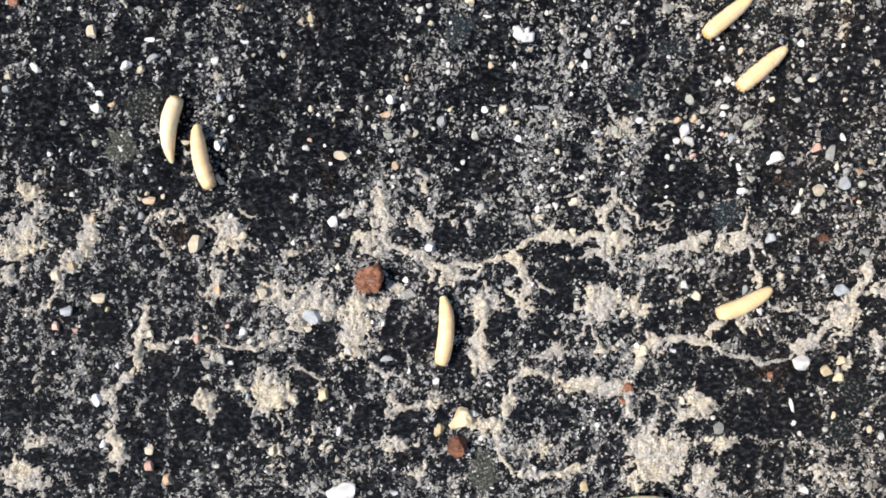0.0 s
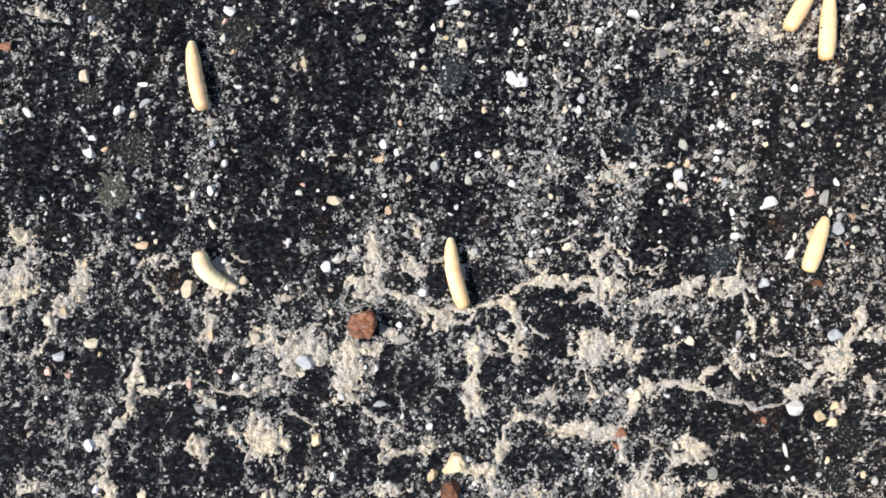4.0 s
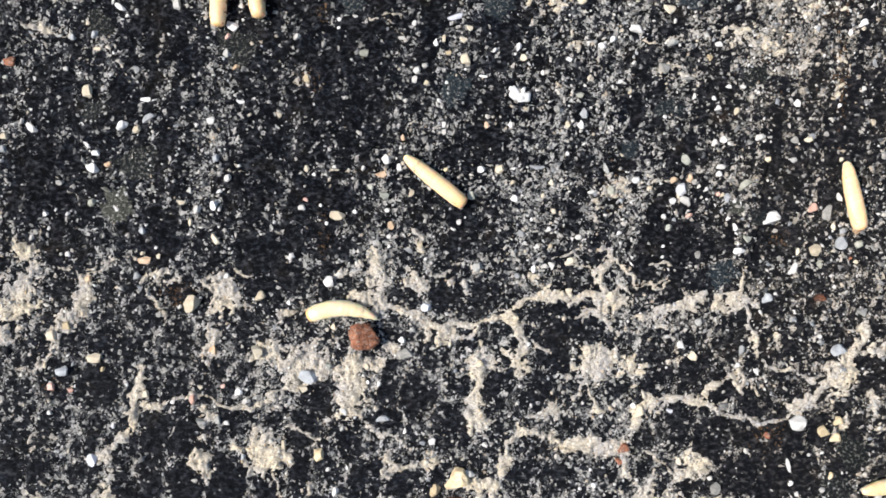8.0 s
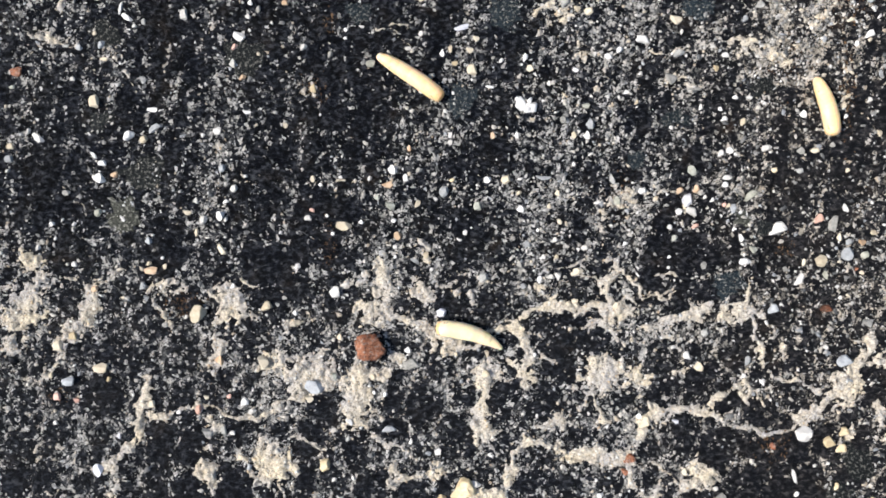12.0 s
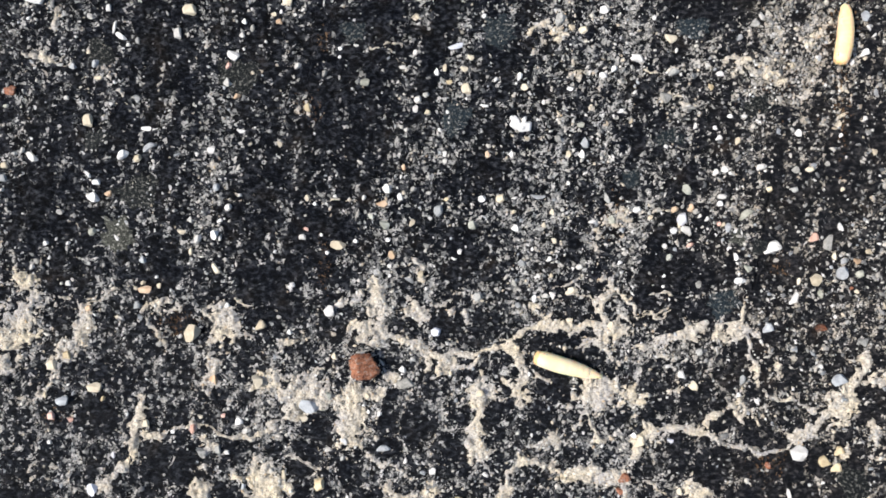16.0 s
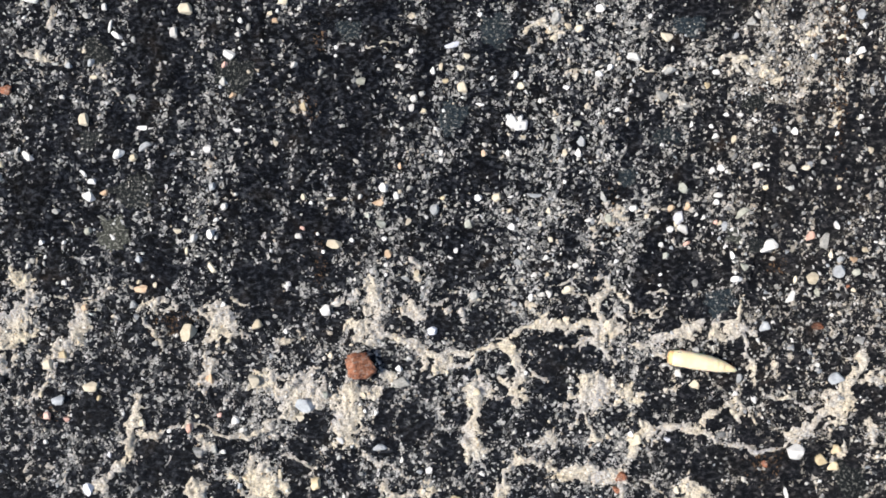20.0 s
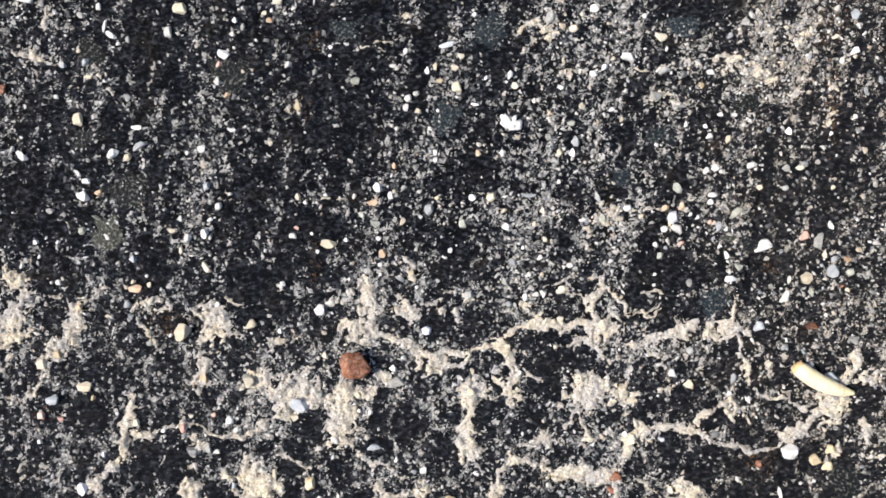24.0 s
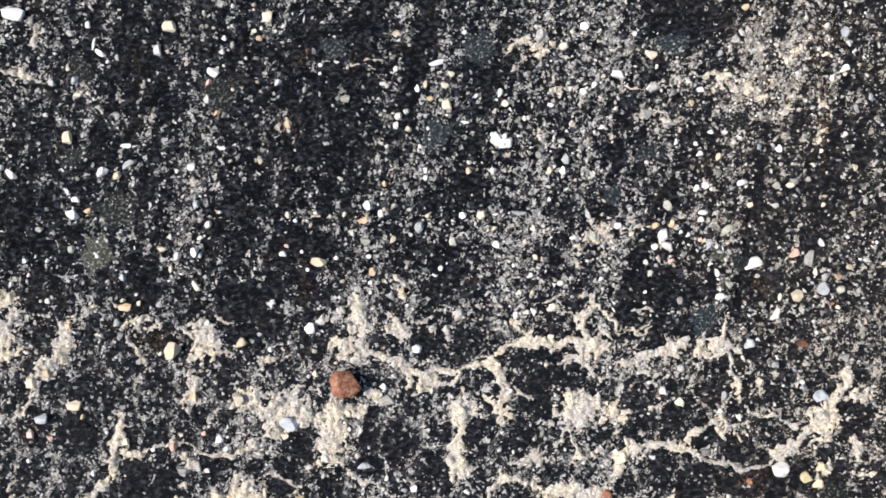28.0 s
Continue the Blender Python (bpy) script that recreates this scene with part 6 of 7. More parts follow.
    step(one, 18.2, 42.4, -20.6, 36.5, -19.8, 30.3, -18.9)
    step(one, 18.5, 43.0, -22.4, 36.7, -19.6, 30.9, -19.0)
    step(one, 18.7, 44.6, -21.3, 38.4, -19.6, 32.2, -17.7)
    step(one, 18.9, 45.4, -21.1, 39.2, -20.3, 33.5, -18.1)
    step(one, 19.1, 47.1, -20.4, 41.1, -20.1, 35.3, -18.2)
    step(one, 19.3, 48.5, -19.6, 42.0, -20.1, 36.2, -18.3)
    step(one, 19.5, 49.0, -20.1, 43.1, -20.0, 37.1, -18.8)
    step(one, 19.7, 51.8, -20.8, 44.9, -19.8, 38.7, -19.2)
    step(one, 19.9, 51.9, -20.6, 45.7, -19.6, 39.7, -18.8)
    step(one, 20.1, 53.4, -20.5, 47.2, -18.6, 41.2, -17.7)
    step(one, 20.3, 55.8, -19.4, 49.1, -18.6, 42.9, -18.0)
    step(one, 20.5, 55.3, -19.0, 49.4, -19.7, 43.6, -18.1)
    step(one, 20.7, 55.9, -20.4, 49.6, -19.5, 43.9, -18.4)
    step(one, 20.9, 58.9, -20.2, 52.2, -19.3, 46.0, -18.4)
    step(one, 21.1, 59.3, -20.7, 53.2, -20.0, 46.9, -19.1)
    step(one, 21.3, 60.3, -21.2, 54.1, -19.9, 48.1, -18.3)
    step(one, 21.5, 62.4, -20.9, 55.8, -19.5, 49.9, -18.0)
    step(one, 23.5, 72.2, -24.5, 66.5, -22.2, 60.7, -20.5)
    step(one, 23.7, 74.5, -24.1, 68.1, -22.2, 62.4, -19.6)
    step(one, 23.9, 73.9, -24.4, 68.2, -23.0, 63.2, -19.8)
    step(one, 24.1, 75.2, -24.8, 69.4, -22.9, 64.2, -19.5)
    step(one, 24.3, 77.8, -24.7, 70.7, -23.7, 65.9, -20.5)
    step(one, 24.5, 78.1, -25.1, 71.9, -23.7, 66.4, -21.2)
    step(one, 24.7, 78.3, -25.1, 72.5, -23.7, 67.1, -21.4)
    step(one, 24.9, 79.7, -25.7, 73.7, -23.7, 68.4, -22.1)
    step(one, 25.1, 81.5, -26.9, 75.5, -24.6, 70.0, -22.6)
    step(one, 25.3, 83.5, -27.2, 77.5, -25.3, 71.9, -22.3)
    step(one, 25.5, 84.6, -27.6, 78.8, -25.6, 73.2, -23.0)
    step(one, 25.7, 85.8, -26.7, 79.9, -25.1, 74.1, -23.6)
    step(one, 25.9, 86.7, -27.3, 80.9, -25.7, 75.0, -23.9)
    step(one, 26.1, 88.0, -27.4, 82.3, -25.7, 76.5, -23.9)
    step(one, 26.3, 88.8, -27.3, 82.8, -25.7, 77.0, -24.1)
    step(one, 26.5, 90.4, -27.5, 84.4, -26.1, 78.5, -24.6)
    step(one, 27.2, 95.3, -27.6, 89.3, -26.2, 83.5, -24.7)
    step(one, 28, 98.3, -27.9, 92.3, -26.6, 86.5, -25.0)
    one = crawler["B"]
    step(one, 0, -43.5, 7.2, -42.9, 1.6, -41.1, -4.1)
    step(one, 0.3, -43.2, 8.6, -42.9, 2.7, -40.6, -2.9)
    step(one, 0.6, -43.5, 10.8, -43.5, 4.7, -42.5, -1.1)
    step(one, 0.9, -43.3, 13.6, -42.4, 7.6, -42.5, 1.5)
    step(one, 1.2, -42.5, 14.2, -41.2, 9.1, -43.0, 2.5)
    step(one, 1.5, -41.6, 16.6, -41.9, 10.9, -42.2, 4.9)
    step(one, 1.8, -41.7, 17.2, -42.6, 11.3, -42.0, 5.7)
    step(one, 2.1, -41.8, 18.7, -41.8, 13.0, -41.2, 7.3)
    step(one, 2.5, -42.8, 20.6, -42.3, 14.7, -41.3, 9.1)
    step(one, 4.5, -43.2, 32.5, -42.4, 26.1, -41.0, 20.0)
    step(one, 4.8, -42.4, 32.7, -40.9, 27.6, -41.8, 20.8)
    step(one, 5.1, -42.1, 35.4, -41.7, 29.4, -41.3, 23.6)
    step(one, 5.4, -35.1, 35.7, -35.5, 30.0, -35.9, 24.0)
    step(one, 5.7, -35.1, 36.2, -34.1, 31.1, -33.3, 24.7)
    step(one, 6, -34.9, 36.0, -32.4, 31.0, -32.0, 25.2, (-32.9, 35.3))
    step(one, 6.3, -32.3, 38.1, -32.2, 32.5, -31.2, 27.0)
    step(one, 6.6, -31.5, 38.6, -30.5, 33.2, -30.4, 27.3)
    step(one, 6.9, -33.7, 41.9, -32.2, 35.8, -29.9, 29.9)
    step(one, 7.2, -34.3, 43.2, -32.2, 37.2, -29.6, 31.5)
    step(one, 7.5, -34.3, 45.1, -32.8, 39.1, -30.6, 33.4)
    step(one, 7.8, -33.9, 47.0, -32.3, 41.2, -30.0, 35.7)
    step(one, 8.1, -34.0, 48.7, -33.0, 42.9, -32.7, 36.9)
    step(one, 8.4, -33.9, 51.0, -33.2, 45.0, -32.9, 39.0)
    step(one, 8.7, -33.7, 52.6, -33.2, 46.8, -33.0, 40.8)
    step(one, 9.2, -33.9, 55.3, -33.4, 49.6, -33.1, 43.7)
    step(one, 12.2, -34.8, 73.0, -34.3, 67.3, -34.1, 61.4)
    one = crawler["C"]
    step(one, 0, -0.4, -23.1, 0.3, -28.4, -0.8, -35.2)
    step(one, 0.2, 1.4, -21.5, 0.3, -27.2, -0.6, -33.5)
    step(one, 0.5, 0.7, -19.6, -0.4, -25.8, -0.9, -31.7)
    step(one, 0.7, 1.0, -18.2, 0.4, -24.4, 0.0, -30.7)
    step(one, 1, 0.7, -16.3, 0.0, -22.5, 0.0, -28.4)
    step(one, 1.2, 1.0, -15.6, 0.5, -21.8, 0.5, -28.3)
    step(one, 1.5, 0.9, -13.8, 0.6, -20.0, 0.1, -25.8)
    step(one, 1.7, 0.6, -12.6, 0.7, -19.2, 0.3, -25.6)
    step(one, 2, 4.2, -11.7, 3.7, -18.3, 5.7, -23.4)
    step(one, 2.2, 3.8, -10.9, 3.3, -17.6, 4.5, -23.3)
    step(one, 2.5, 4.6, -11.4, 4.4, -17.3, 6.1, -23.8)
    step(one, 4.5, 1.6, -1.0, 2.5, -7.2, 4.1, -13.4)
    step(one, 4.7, 3.0, -0.4, 4.1, -5.5, 5.3, -11.8)
    step(one, 5, 3.9, 0.7, 8.0, -3.6, 10.5, -9.8)
    step(one, 5.2, 3.4, 0.4, 7.1, -4.7, 9.2, -10.5)
    step(one, 5.5, 4.2, -0.3, 10.1, -2.1, 12.2, -9.6)
    step(one, 5.7, 3.4, -0.7, 10.2, -0.8, 12.8, -6.2)
    step(one, 6, 2.65, 0.95, 9.2, -1.0, 14.1, -3.6, (5.1, 1.6))
    step(one, 6.2, 1.3, 2.3, 7.1, -0.8, 12.8, -4.0)
    step(one, 6.5, 0.7, 3.6, 6.2, 0.3, 11.2, -4.2)
    step(one, 6.7, 0.5, 5.9, 5.1, 1.3, 10.2, -3.0)
    step(one, 7, -0.0, 6.6, 4.4, 2.2, 9.3, -2.2)
    step(one, 7.2, -2.3, 7.3, 2.8, 2.2, 8.9, 0.1)
    step(one, 7.5, -3.6, 9.5, 1.5, 6.3, 5.6, 0.8)
    step(one, 7.7, -5.1, 10.1, 0.4, 6.6, 4.6, 1.7)
    step(one, 8, -6.3, 12.1, -0.8, 7.7, 4.3, 3.6)
    step(one, 8.2, -6.1, 11.6, -0.8, 7.5, 3.6, 3.3)
    step(one, 8.5, -7.3, 14.3, -2.8, 8.6, 1.6, 4.2)
    step(one, 8.7, -7.3, 15.2, -2.9, 9.7, 1.3, 5.5)
    step(one, 9, -8.3, 17.2, -3.6, 11.8, 1.0, 7.6)
    step(one, 9.2, -9.0, 18.0, -4.8, 12.5, -0.2, 8.0)
    step(one, 9.5, -9.5, 19.0, -5.0, 14.2, -0.3, 9.6)
    step(one, 9.7, -11.5, 19.8, -6.0, 16.9, -0.9, 12.1)
    step(one, 10, -6.2, 22.6, -1.3, 19.0, 4.2, 15.7)
    step(one, 10.2, -6.6, 24.6, -0.6, 21.3, 5.6, 17.8)
    step(one, 10.5, -6.6, 24.7, -1.1, 21.8, 4.3, 18.6)
    step(one, 10.7, -7.8, 25.5, -1.7, 22.6, 4.7, 20.3)
    step(one, 11, -8.3, 27.5, -2.4, 25.2, 2.8, 21.1)
    step(one, 11.2, -8.0, 27.5, -2.6, 24.4, 2.8, 20.8)
    step(one, 11.5, -9.6, 29.4, -5.0, 25.3, 1.0, 21.6)
    step(one, 11.7, -9.8, 29.5, -5.1, 25.4, 0.2, 22.3)
    step(one, 12, -12.2, 31.7, -6.4, 28.2, -0.8, 24.2)
    step(one, 12.2, -10.3, 32.5, -4.5, 30.0, 0.6, 26.1)
    step(one, 12.5, -4.5, 36.9, 1.0, 33.7, 4.5, 27.9)
    step(one, 14.5, -2.5, 52.8, -1.1, 47.0, 1.4, 40.6)
    step(one, 14.7, -0.2, 54.2, 1.3, 48.4, 3.3, 42.0)
    step(one, 15, -0.4, 57.1, 1.0, 50.8, 2.9, 44.4)
    step(one, 15.7, -0.2, 63.3, 1.2, 57.5, 2.7, 51.1)
    step(one, 18.7, 0.3, 81.1, 1.7, 75.3, 3.2, 68.9)
    one = crawler["D"]
    step(one, 0, 57.5, -21.7, 53.0, -24.5, 47.8, -26.3)
    step(one, 0.2, 59.0, -20.9, 54.8, -24.3, 49.8, -26.6)
    step(one, 0.5, 58.3, -19.4, 54.2, -22.4, 49.7, -25.5)
    step(one, 0.7, 59.2, -17.1, 56.4, -21.4, 51.9, -24.8)
    step(one, 1, 59.8, -16.8, 56.5, -20.9, 53.2, -24.8)
    step(one, 1.2, 61.5, -16.1, 57.7, -20.0, 54.4, -23.9)
    step(one, 1.5, 62.5, -15.1, 58.5, -18.3, 55.5, -22.7)
    step(one, 1.7, 64.0, -14.0, 60.2, -17.8, 56.7, -21.7)
    step(one, 2, 65.7, -12.8, 62.5, -16.8, 59.0, -20.4)
    step(one, 2.2, 66.0, -12.1, 62.6, -16.2, 59.2, -20.1)
    step(one, 2.5, 66.4, -9.9, 63.8, -14.1, 61.3, -18.6)
    step(one, 4.5, 68.5, -0.1, 66.9, -4.9, 65.3, -9.8)
    step(one, 4.7, 68.5, 0.2, 67.1, -4.4, 65.5, -9.0)
    step(one, 5, 68.7, 2.8, 67.2, -2.3, 65.9, -7.4)
    step(one, 5.2, 68.7, 3.5, 67.9, -1.6, 66.7, -6.7)
    step(one, 5.5, 68.5, 4.8, 67.2, -0.3, 66.3, -5.4)
    step(one, 5.7, 68.8, 5.9, 67.7, 0.4, 65.7, -5.4)
    step(one, 6, 68.7, 5.2, 66.4, 1.0, 67.1, -4.4)
    step(one, 6.2, 69.0, 6.6, 67.4, 1.2, 67.9, -4.0)
    step(one, 6.5, 68.3, 8.2, 67.8, 3.1, 67.2, -2.3)
    step(one, 6.7, 69.1, 8.1, 68.5, 2.9, 67.4, -1.8)
    step(one, 7, 70.3, 10.3, 69.8, 4.9, 69.3, -0.6)
    step(one, 7.2, 70.1, 9.9, 71.5, 4.6, 71.7, -1.0)
    step(one, 7.5, 71.6, 11.0, 72.5, 4.7, 73.8, -1.7)
    step(one, 7.7, 70.7, 11.8, 72.2, 6.0, 73.7, -0.2)
    step(one, 8, 71.4, 11.1, 72.3, 5.5, 73.8, -0.9)
    step(one, 8.2, 71.5, 10.3, 70.6, 5.8, 74.0, -0.1)
    step(one, 8.5, 72.6, 8.7, 69.2, 5.1, 72.0, -0.1)
    step(one, 8.7, 71.5, 9.6, 69.5, 5.6, 71.6, -0.2)
    step(one, 9, 68.8, 12.0, 70.1, 6.8, 71.4, 1.0)
    step(one, 9.2, 68.5, 12.7, 70.2, 7.4, 71.5, 1.7)
    step(one, 9.5, 68.2, 14.9, 69.2, 9.1, 70.2, 3.8)
    step(one, 9.7, 68.2, 15.1, 70.2, 10.1, 71.2, 4.6)
    step(one, 10, 67.4, 16.9, 68.9, 11.8, 70.6, 6.2)
    step(one, 10.2, 67.4, 18.2, 69.0, 12.5, 70.4, 7.3)
    step(one, 10.5, 66.8, 18.4, 68.5, 13.3, 70.3, 7.9)
    step(one, 10.7, 66.5, 20.6, 67.7, 14.7, 69.6, 9.3)
    step(one, 11, 65.7, 21.7, 66.8, 16.7, 68.7, 11.6)
    step(one, 11.2, 66.0, 23.0, 67.0, 17.6, 68.8, 12.1)
    step(one, 11.5, 66.0, 25.0, 66.2, 19.7, 68.0, 14.7)
    step(one, 11.7, 65.9, 25.3, 66.4, 20.4, 67.9, 15.3)
    step(one, 12, 64.8, 27.8, 66.8, 22.8, 67.8, 17.6)
    step(one, 12.2, 65.3, 28.0, 67.8, 23.5, 67.6, 18.4)
    step(one, 12.5, 65.1, 30.4, 66.2, 25.7, 67.9, 20.2)
    step(one, 14.5, 69.9, 38.6, 70.1, 33.6, 70.2, 28.1)
    step(one, 14.8, 70.6, 39.8, 70.0, 34.5, 70.5, 28.8)
    step(one, 15.1, 70.6, 40.6, 69.8, 35.4, 70.2, 30.2)
    step(one, 15.4, 70.8, 41.3, 69.8, 36.0, 70.2, 30.7)
    step(one, 15.7, 70.6, 42.4, 70.3, 37.2, 69.8, 32.5)
    step(one, 16, 70.8, 44.0, 70.8, 38.8, 69.9, 33.4)
    step(one, 16.3, 69.8, 46.3, 69.5, 40.8, 69.3, 35.9)
    step(one, 16.6, 70.5, 47.2, 70.1, 42.0, 69.5, 36.8)
    step(one, 16.9, 72.4, 49.8, 71.8, 44.8, 70.1, 38.8)
    step(one, 17.2, 72.8, 49.2, 72.2, 44.0, 70.5, 38.4)
    step(one, 17.5, 72.7, 50.5, 72.1, 45.3, 71.3, 39.9)
    step(one, 17.8, 73.6, 51.0, 72.8, 45.9, 70.7, 40.3)
    step(one, 18.1, 73.6, 52.3, 72.8, 47.3, 71.5, 41.9)
    step(one, 18.4, 74.1, 52.2, 73.1, 47.3, 71.3, 42.2)
    step(one, 18.7, 74.4, 54.4, 73.8, 49.4, 72.1, 44.4)
    step(one, 19.1, 74.6, 56.2, 74.2, 51.2, 73.4, 46.1)
    step(one, 20, 75.1, 58.4, 74.5, 53.9, 73.9, 48.4)
    step(one, 23, 76.0, 76.6, 75.4, 72.1, 74.8, 66.6)
    one = crawler["E"]
    step(one, 0, 53.9, 29.3, 49.6, 25.9, 45.7, 22.6)
    step(one, 0.3, 55.6, 29.7, 51.2, 25.4, 46.0, 23.6)
    step(one, 0.6, 56.3, 30.0, 52.2, 27.3, 48.1, 24.6)
    step(one, 0.9, 57.9, 30.6, 52.7, 28.2, 48.4, 25.1)
    step(one, 1.2, 59.7, 30.7, 55.0, 28.7, 50.1, 25.7)
    step(one, 1.5, 60.6, 31.1, 56.3, 28.7, 51.5, 26.2)
    step(one, 1.8, 62.4, 32.3, 58.1, 30.1, 52.9, 27.5)
    step(one, 2.1, 62.9, 32.2, 59.0, 28.9, 53.6, 27.1)
    step(one, 2.5, 65.0, 33.6, 60.5, 30.4, 55.6, 27.6)
    step(one, 4.5, 67.6, 42.1, 65.8, 36.6, 64.0, 32.2)
    step(one, 4.8, 68.0, 42.4, 66.8, 36.8, 65.0, 32.7)
    step(one, 5.1, 67.7, 44.2, 66.6, 39.0, 65.1, 34.5)
    step(one, 5.4, 67.2, 45.5, 66.8, 40.1, 66.2, 34.6)
    step(one, 5.7, 67.9, 47.0, 67.4, 41.6, 66.8, 36.4)
    step(one, 6, 69.1, 48.3, 68.7, 42.8, 68.2, 37.5)
    step(one, 6.3, 69.9, 51.4, 69.6, 46.0, 69.2, 40.8)
    step(one, 7.2, 70.0, 55.9, 69.6, 50.5, 69.3, 44.8)
    step(one, 10.2, 68.7, 73.3, 68.4, 67.9, 68.0, 62.2)
    one = crawler["F"]
    step(one, 0, 60.1, 20.6, 55.6, 16.7, 51.6, 13.4)
    step(one, 0.3, 60.0, 21.0, 56.1, 18.1, 53.4, 13.9)
    step(one, 0.6, 60.7, 22.6, 58.0, 18.6, 54.5, 14.2)
    step(one, 0.9, 62.2, 23.8, 59.8, 18.4, 55.3, 14.9)
    step(one, 1.2, 63.7, 24.9, 60.8, 20.6, 56.8, 17.3)
    step(one, 1.5, 64.3, 27.1, 61.7, 23.3, 58.6, 19.1)
    step(one, 1.8, 65.4, 28.3, 62.8, 23.4, 60.5, 19.0)
    step(one, 2.1, 66.1, 29.5, 64.3, 25.1, 62.0, 20.2)
    step(one, 2.5, 67.1, 31.8, 64.9, 27.3, 62.2, 22.6)
    step(one, 4.5, 70.5, 41.4, 70.5, 34.9, 70.7, 29.1)
    step(one, 4.8, 72.2, 42.9, 71.4, 37.0, 70.1, 31.0)
    step(one, 5.1, 71.2, 43.3, 70.5, 37.5, 69.7, 31.8)
    step(one, 5.4, 72.0, 45.3, 70.9, 39.6, 69.5, 34.3)
    step(one, 5.7, 72.8, 46.7, 71.8, 40.8, 70.8, 35.4)
    step(one, 6, 73.2, 48.3, 72.4, 42.5, 71.3, 36.9)
    step(one, 6.3, 76.0, 46.6, 75.4, 40.9, 74.5, 35.3)
    step(one, 6.6, 77.2, 52.5, 76.8, 47.0, 76.1, 41.4)
    step(one, 7.4, 77.6, 55.9, 77.2, 50.5, 76.5, 44.8)
    step(one, 10.4, 76.5, 73.3, 76.1, 67.9, 75.4, 62.2)
    one = crawler["G"]
    step(one, 0, 27.9, -60.7, 33.9, -59.7, 40.7, -60.4)
    step(one, 0.6, 27.4, -61.9, 32.6, -60.6, 39.1, -60.6)
    step(one, 1.5, 26.1, -64.0, 29.6, -62.5, 35.0, -61.5)
    step(one, 4.5, 27.3, -75.5, 30.8, -74.0, 36.3, -73.0)
    one = crawler["H"]
    step(one, 0, -91.0, 15.1, -90.8, 8.7, -90.2, 3.3)
    step(one, 6.3, -89.4, 25.5, -89.3, 19.1, -88.6, 13.7)
    step(one, 6.5, -75.9, 30.2, -75.1, 24.6, -75.4, 18.1)
    step(one, 6.6, -72.1, 31.5, -69.8, 26.2, -67.3, 20.8)
    step(one, 6.7, -65.4, 34.4, -61.6, 30.1, -57.9, 25.6)
    step(one, 6.8, -56.3, 39.1, -53.2, 34.4, -50.1, 29.4)
    step(one, 6.9, -48.3, 41.2, -46.4, 36.4, -44.3, 31.9)
    step(one, 7, -43.9, 42.3, -42.8, 36.9, -41.1, 32.3)
    step(one, 7.1, -39.0, 42.8, -38.4, 36.9, -36.9, 31.6)
    step(one, 7.2, -37.5, 43.5, -36.0, 37.7, -33.5, 32.1)
    step(one, 7.5, -37.6, 45.4, -36.6, 39.7, -35.5, 34.7)
    step(one, 7.8, -39.0, 45.4, -38.8, 39.6, -38.8, 34.4)
    step(one, 8.1, -38.6, 45.5, -38.9, 39.8, -39.1, 35.2)
    step(one, 8.4, -39.3, 47.2, -39.6, 41.5, -39.3, 36.2)
    step(one, 8.7, -38.1, 48.8, -37.8, 43.0, -36.8, 37.9)
    step(one, 9, -38.1, 50.9, -37.9, 45.1, -37.4, 39.4)
    step(one, 9.6, -38.2, 54.5, -38.1, 48.8, -37.7, 42.8)
    step(one, 12.6, -38.8, 72.5, -38.6, 66.8, -38.3, 60.8)
    one = crawler["I"]
    step(one, 0, 84.9, -61.1, 90.9, -59.6, 96.9, -58.6)
    step(one, 7, 82.2, -48.8, 87.6, -47.6, 93.6, -46.8)
    step(one, 7.4, 77.3, -47.0, 82.9, -46.0, 88.9, -45.6)
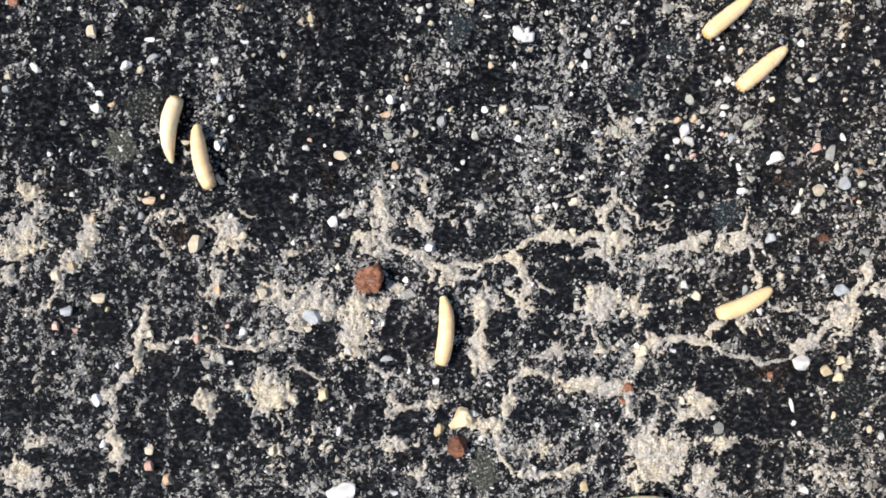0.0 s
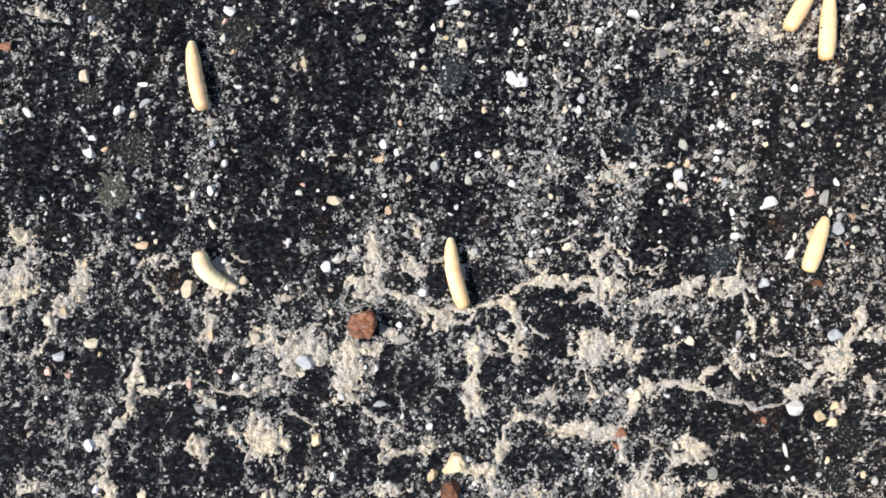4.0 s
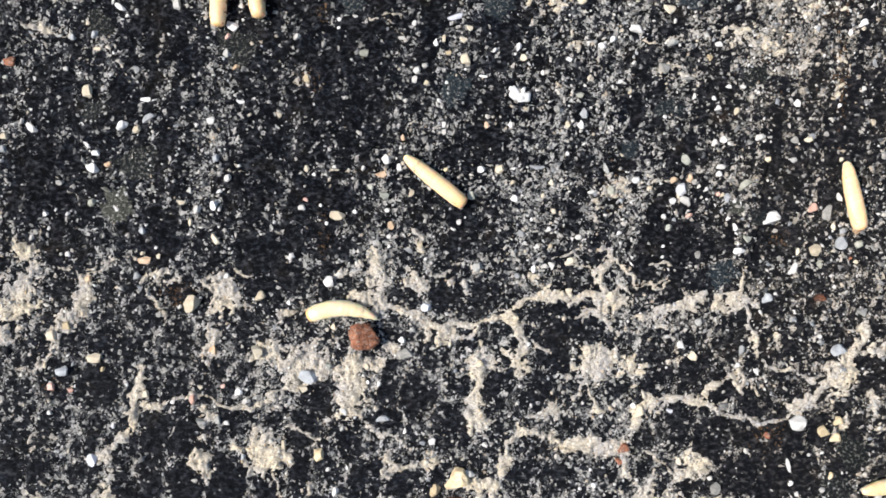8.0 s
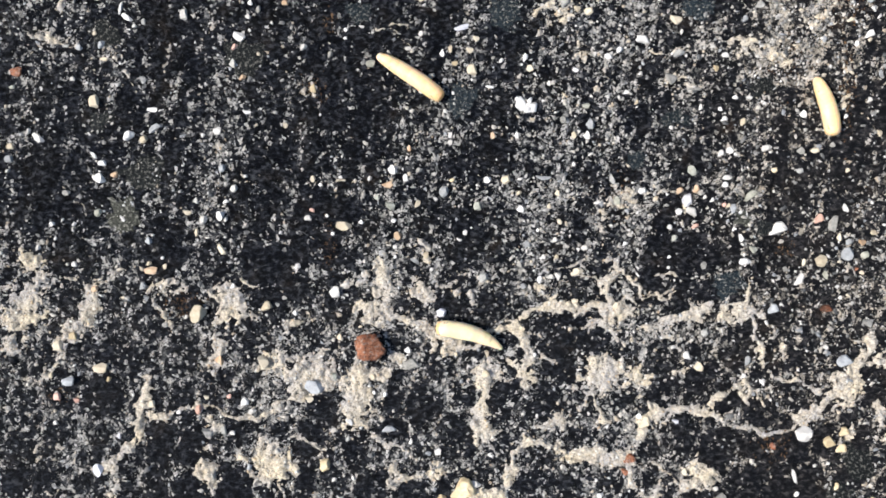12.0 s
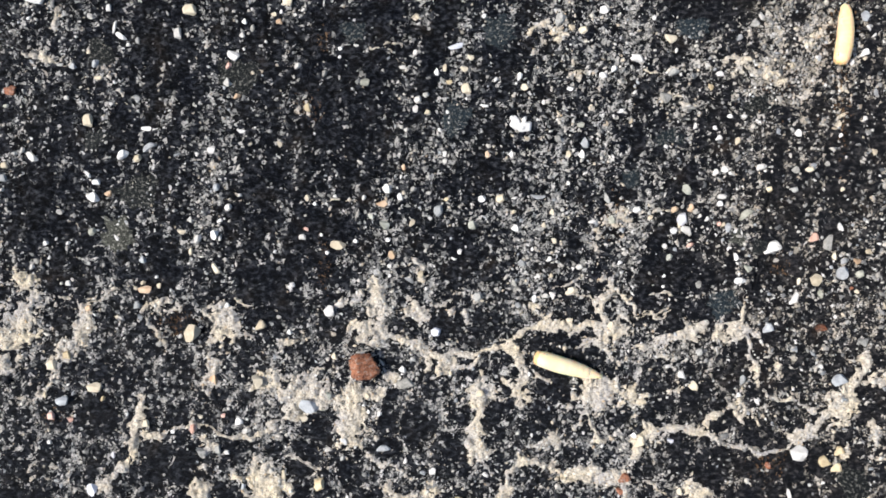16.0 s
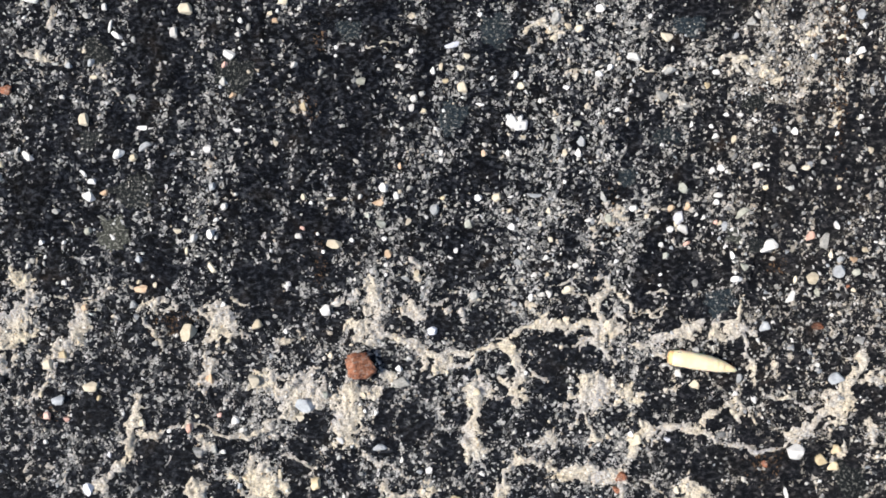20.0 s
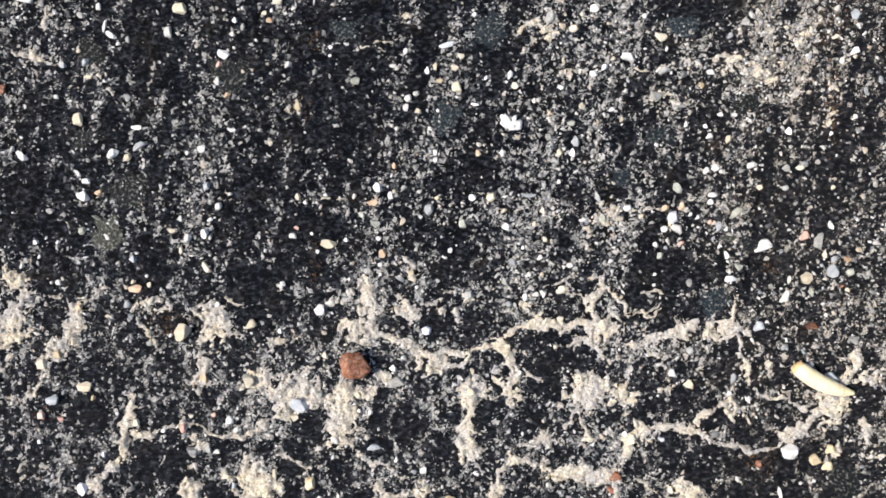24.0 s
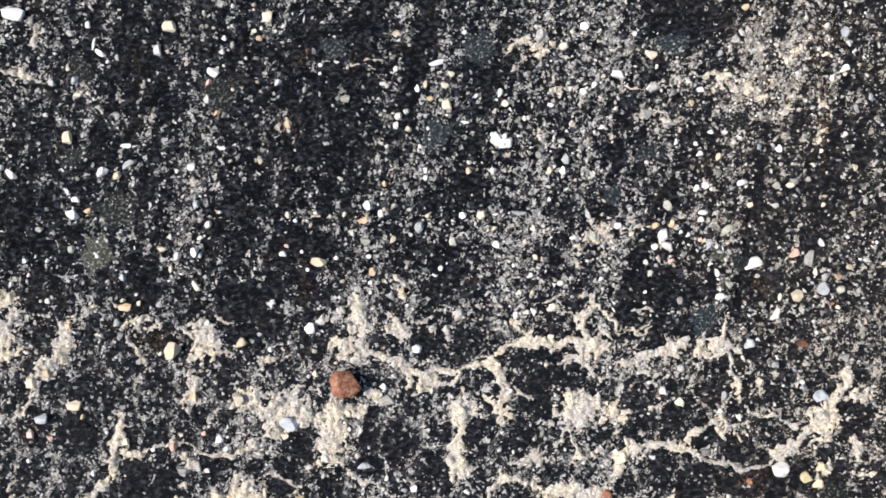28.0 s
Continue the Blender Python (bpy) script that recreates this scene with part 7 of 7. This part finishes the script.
    step(one, 8, 74.1, -47.0, 79.4, -45.8, 85.5, -45.6)
    step(one, 8.6, 74.5, -46.4, 79.9, -45.2, 85.9, -45.0)
    step(one, 9.2, 75.8, -46.8, 81.3, -45.6, 87.3, -45.2)
    step(one, 9.6, 77.3, -47.6, 82.8, -46.8, 88.6, -46.4)
    step(one, 10.5, 79.6, -50.1, 85.1, -49.1, 91.0, -48.6)
    step(one, 13.5, 79.3, -64.9, 84.8, -64.0, 90.7, -63.5)
    for one in crawler.values():
        steps = sorted(one["steps"], key=lambda s: s[0])
        if steps[0][0] > 0:
            steps.insert(0, (0.0, *steps[0][1:]))
        if steps[-1][0] < 28:
            steps.append((28.0, *steps[-1][1:]))
        found = [(s[0], *ring_poses(one["radii"], *s[1:])) for s in steps]
        walk(one["base"], [(t, base) for t, base, rings in found])
        for k, ob in enumerate(one["rings"]):
            walk(ob, [(t, rings[k]) for t, base, rings in found])

    home = rolled_stone.matrix_world.copy()
    before = Matrix.Translation((0.0002, -0.0004, 0)) @ home @ pose(0, 0, 0, 0, 0, 75)
    between = Matrix.Translation((0.0001, -0.0002, 0)) @ home @ pose(0, 0, 0, 0, 0, 35)
    walk(rolled_stone, [(0.0, before), (7.2, before), (7.5, between), (7.8, home), (28.0, home)])
    for spot, rows in (((-31.9, -12.4), [(0.0, -3.9, 0), (2.5, -3.9, 0), (4.5, -1.8, 0), (5.0, -1.1, 0), (5.5, -0.6, 0), (6.0, 0, 0), (28.0, 0, 0)]),
                       ((44.6, -23.1), [(0.0, 0, 0), (18.4, 0, 0), (19.0, 0.5, 0), (19.5, 0.8, 0), (28.0, 0.8, 0)]),
                       ((-1.0, -13.6), [(0.0, -1.7, -0.9), (9.0, -1.7, -0.9), (9.5, -0.8, -0.4), (10.0, 0, 0), (28.0, 0, 0)])):
        ob = pebbles[spot]
        at = ob.matrix_world.copy()
        scale = ob.scale.copy()
        walk(ob, [(t, Matrix.Translation((dx * MM, dy * MM, 0)) @ at) for t, dx, dy in rows])
        ob.scale = scale


motions()
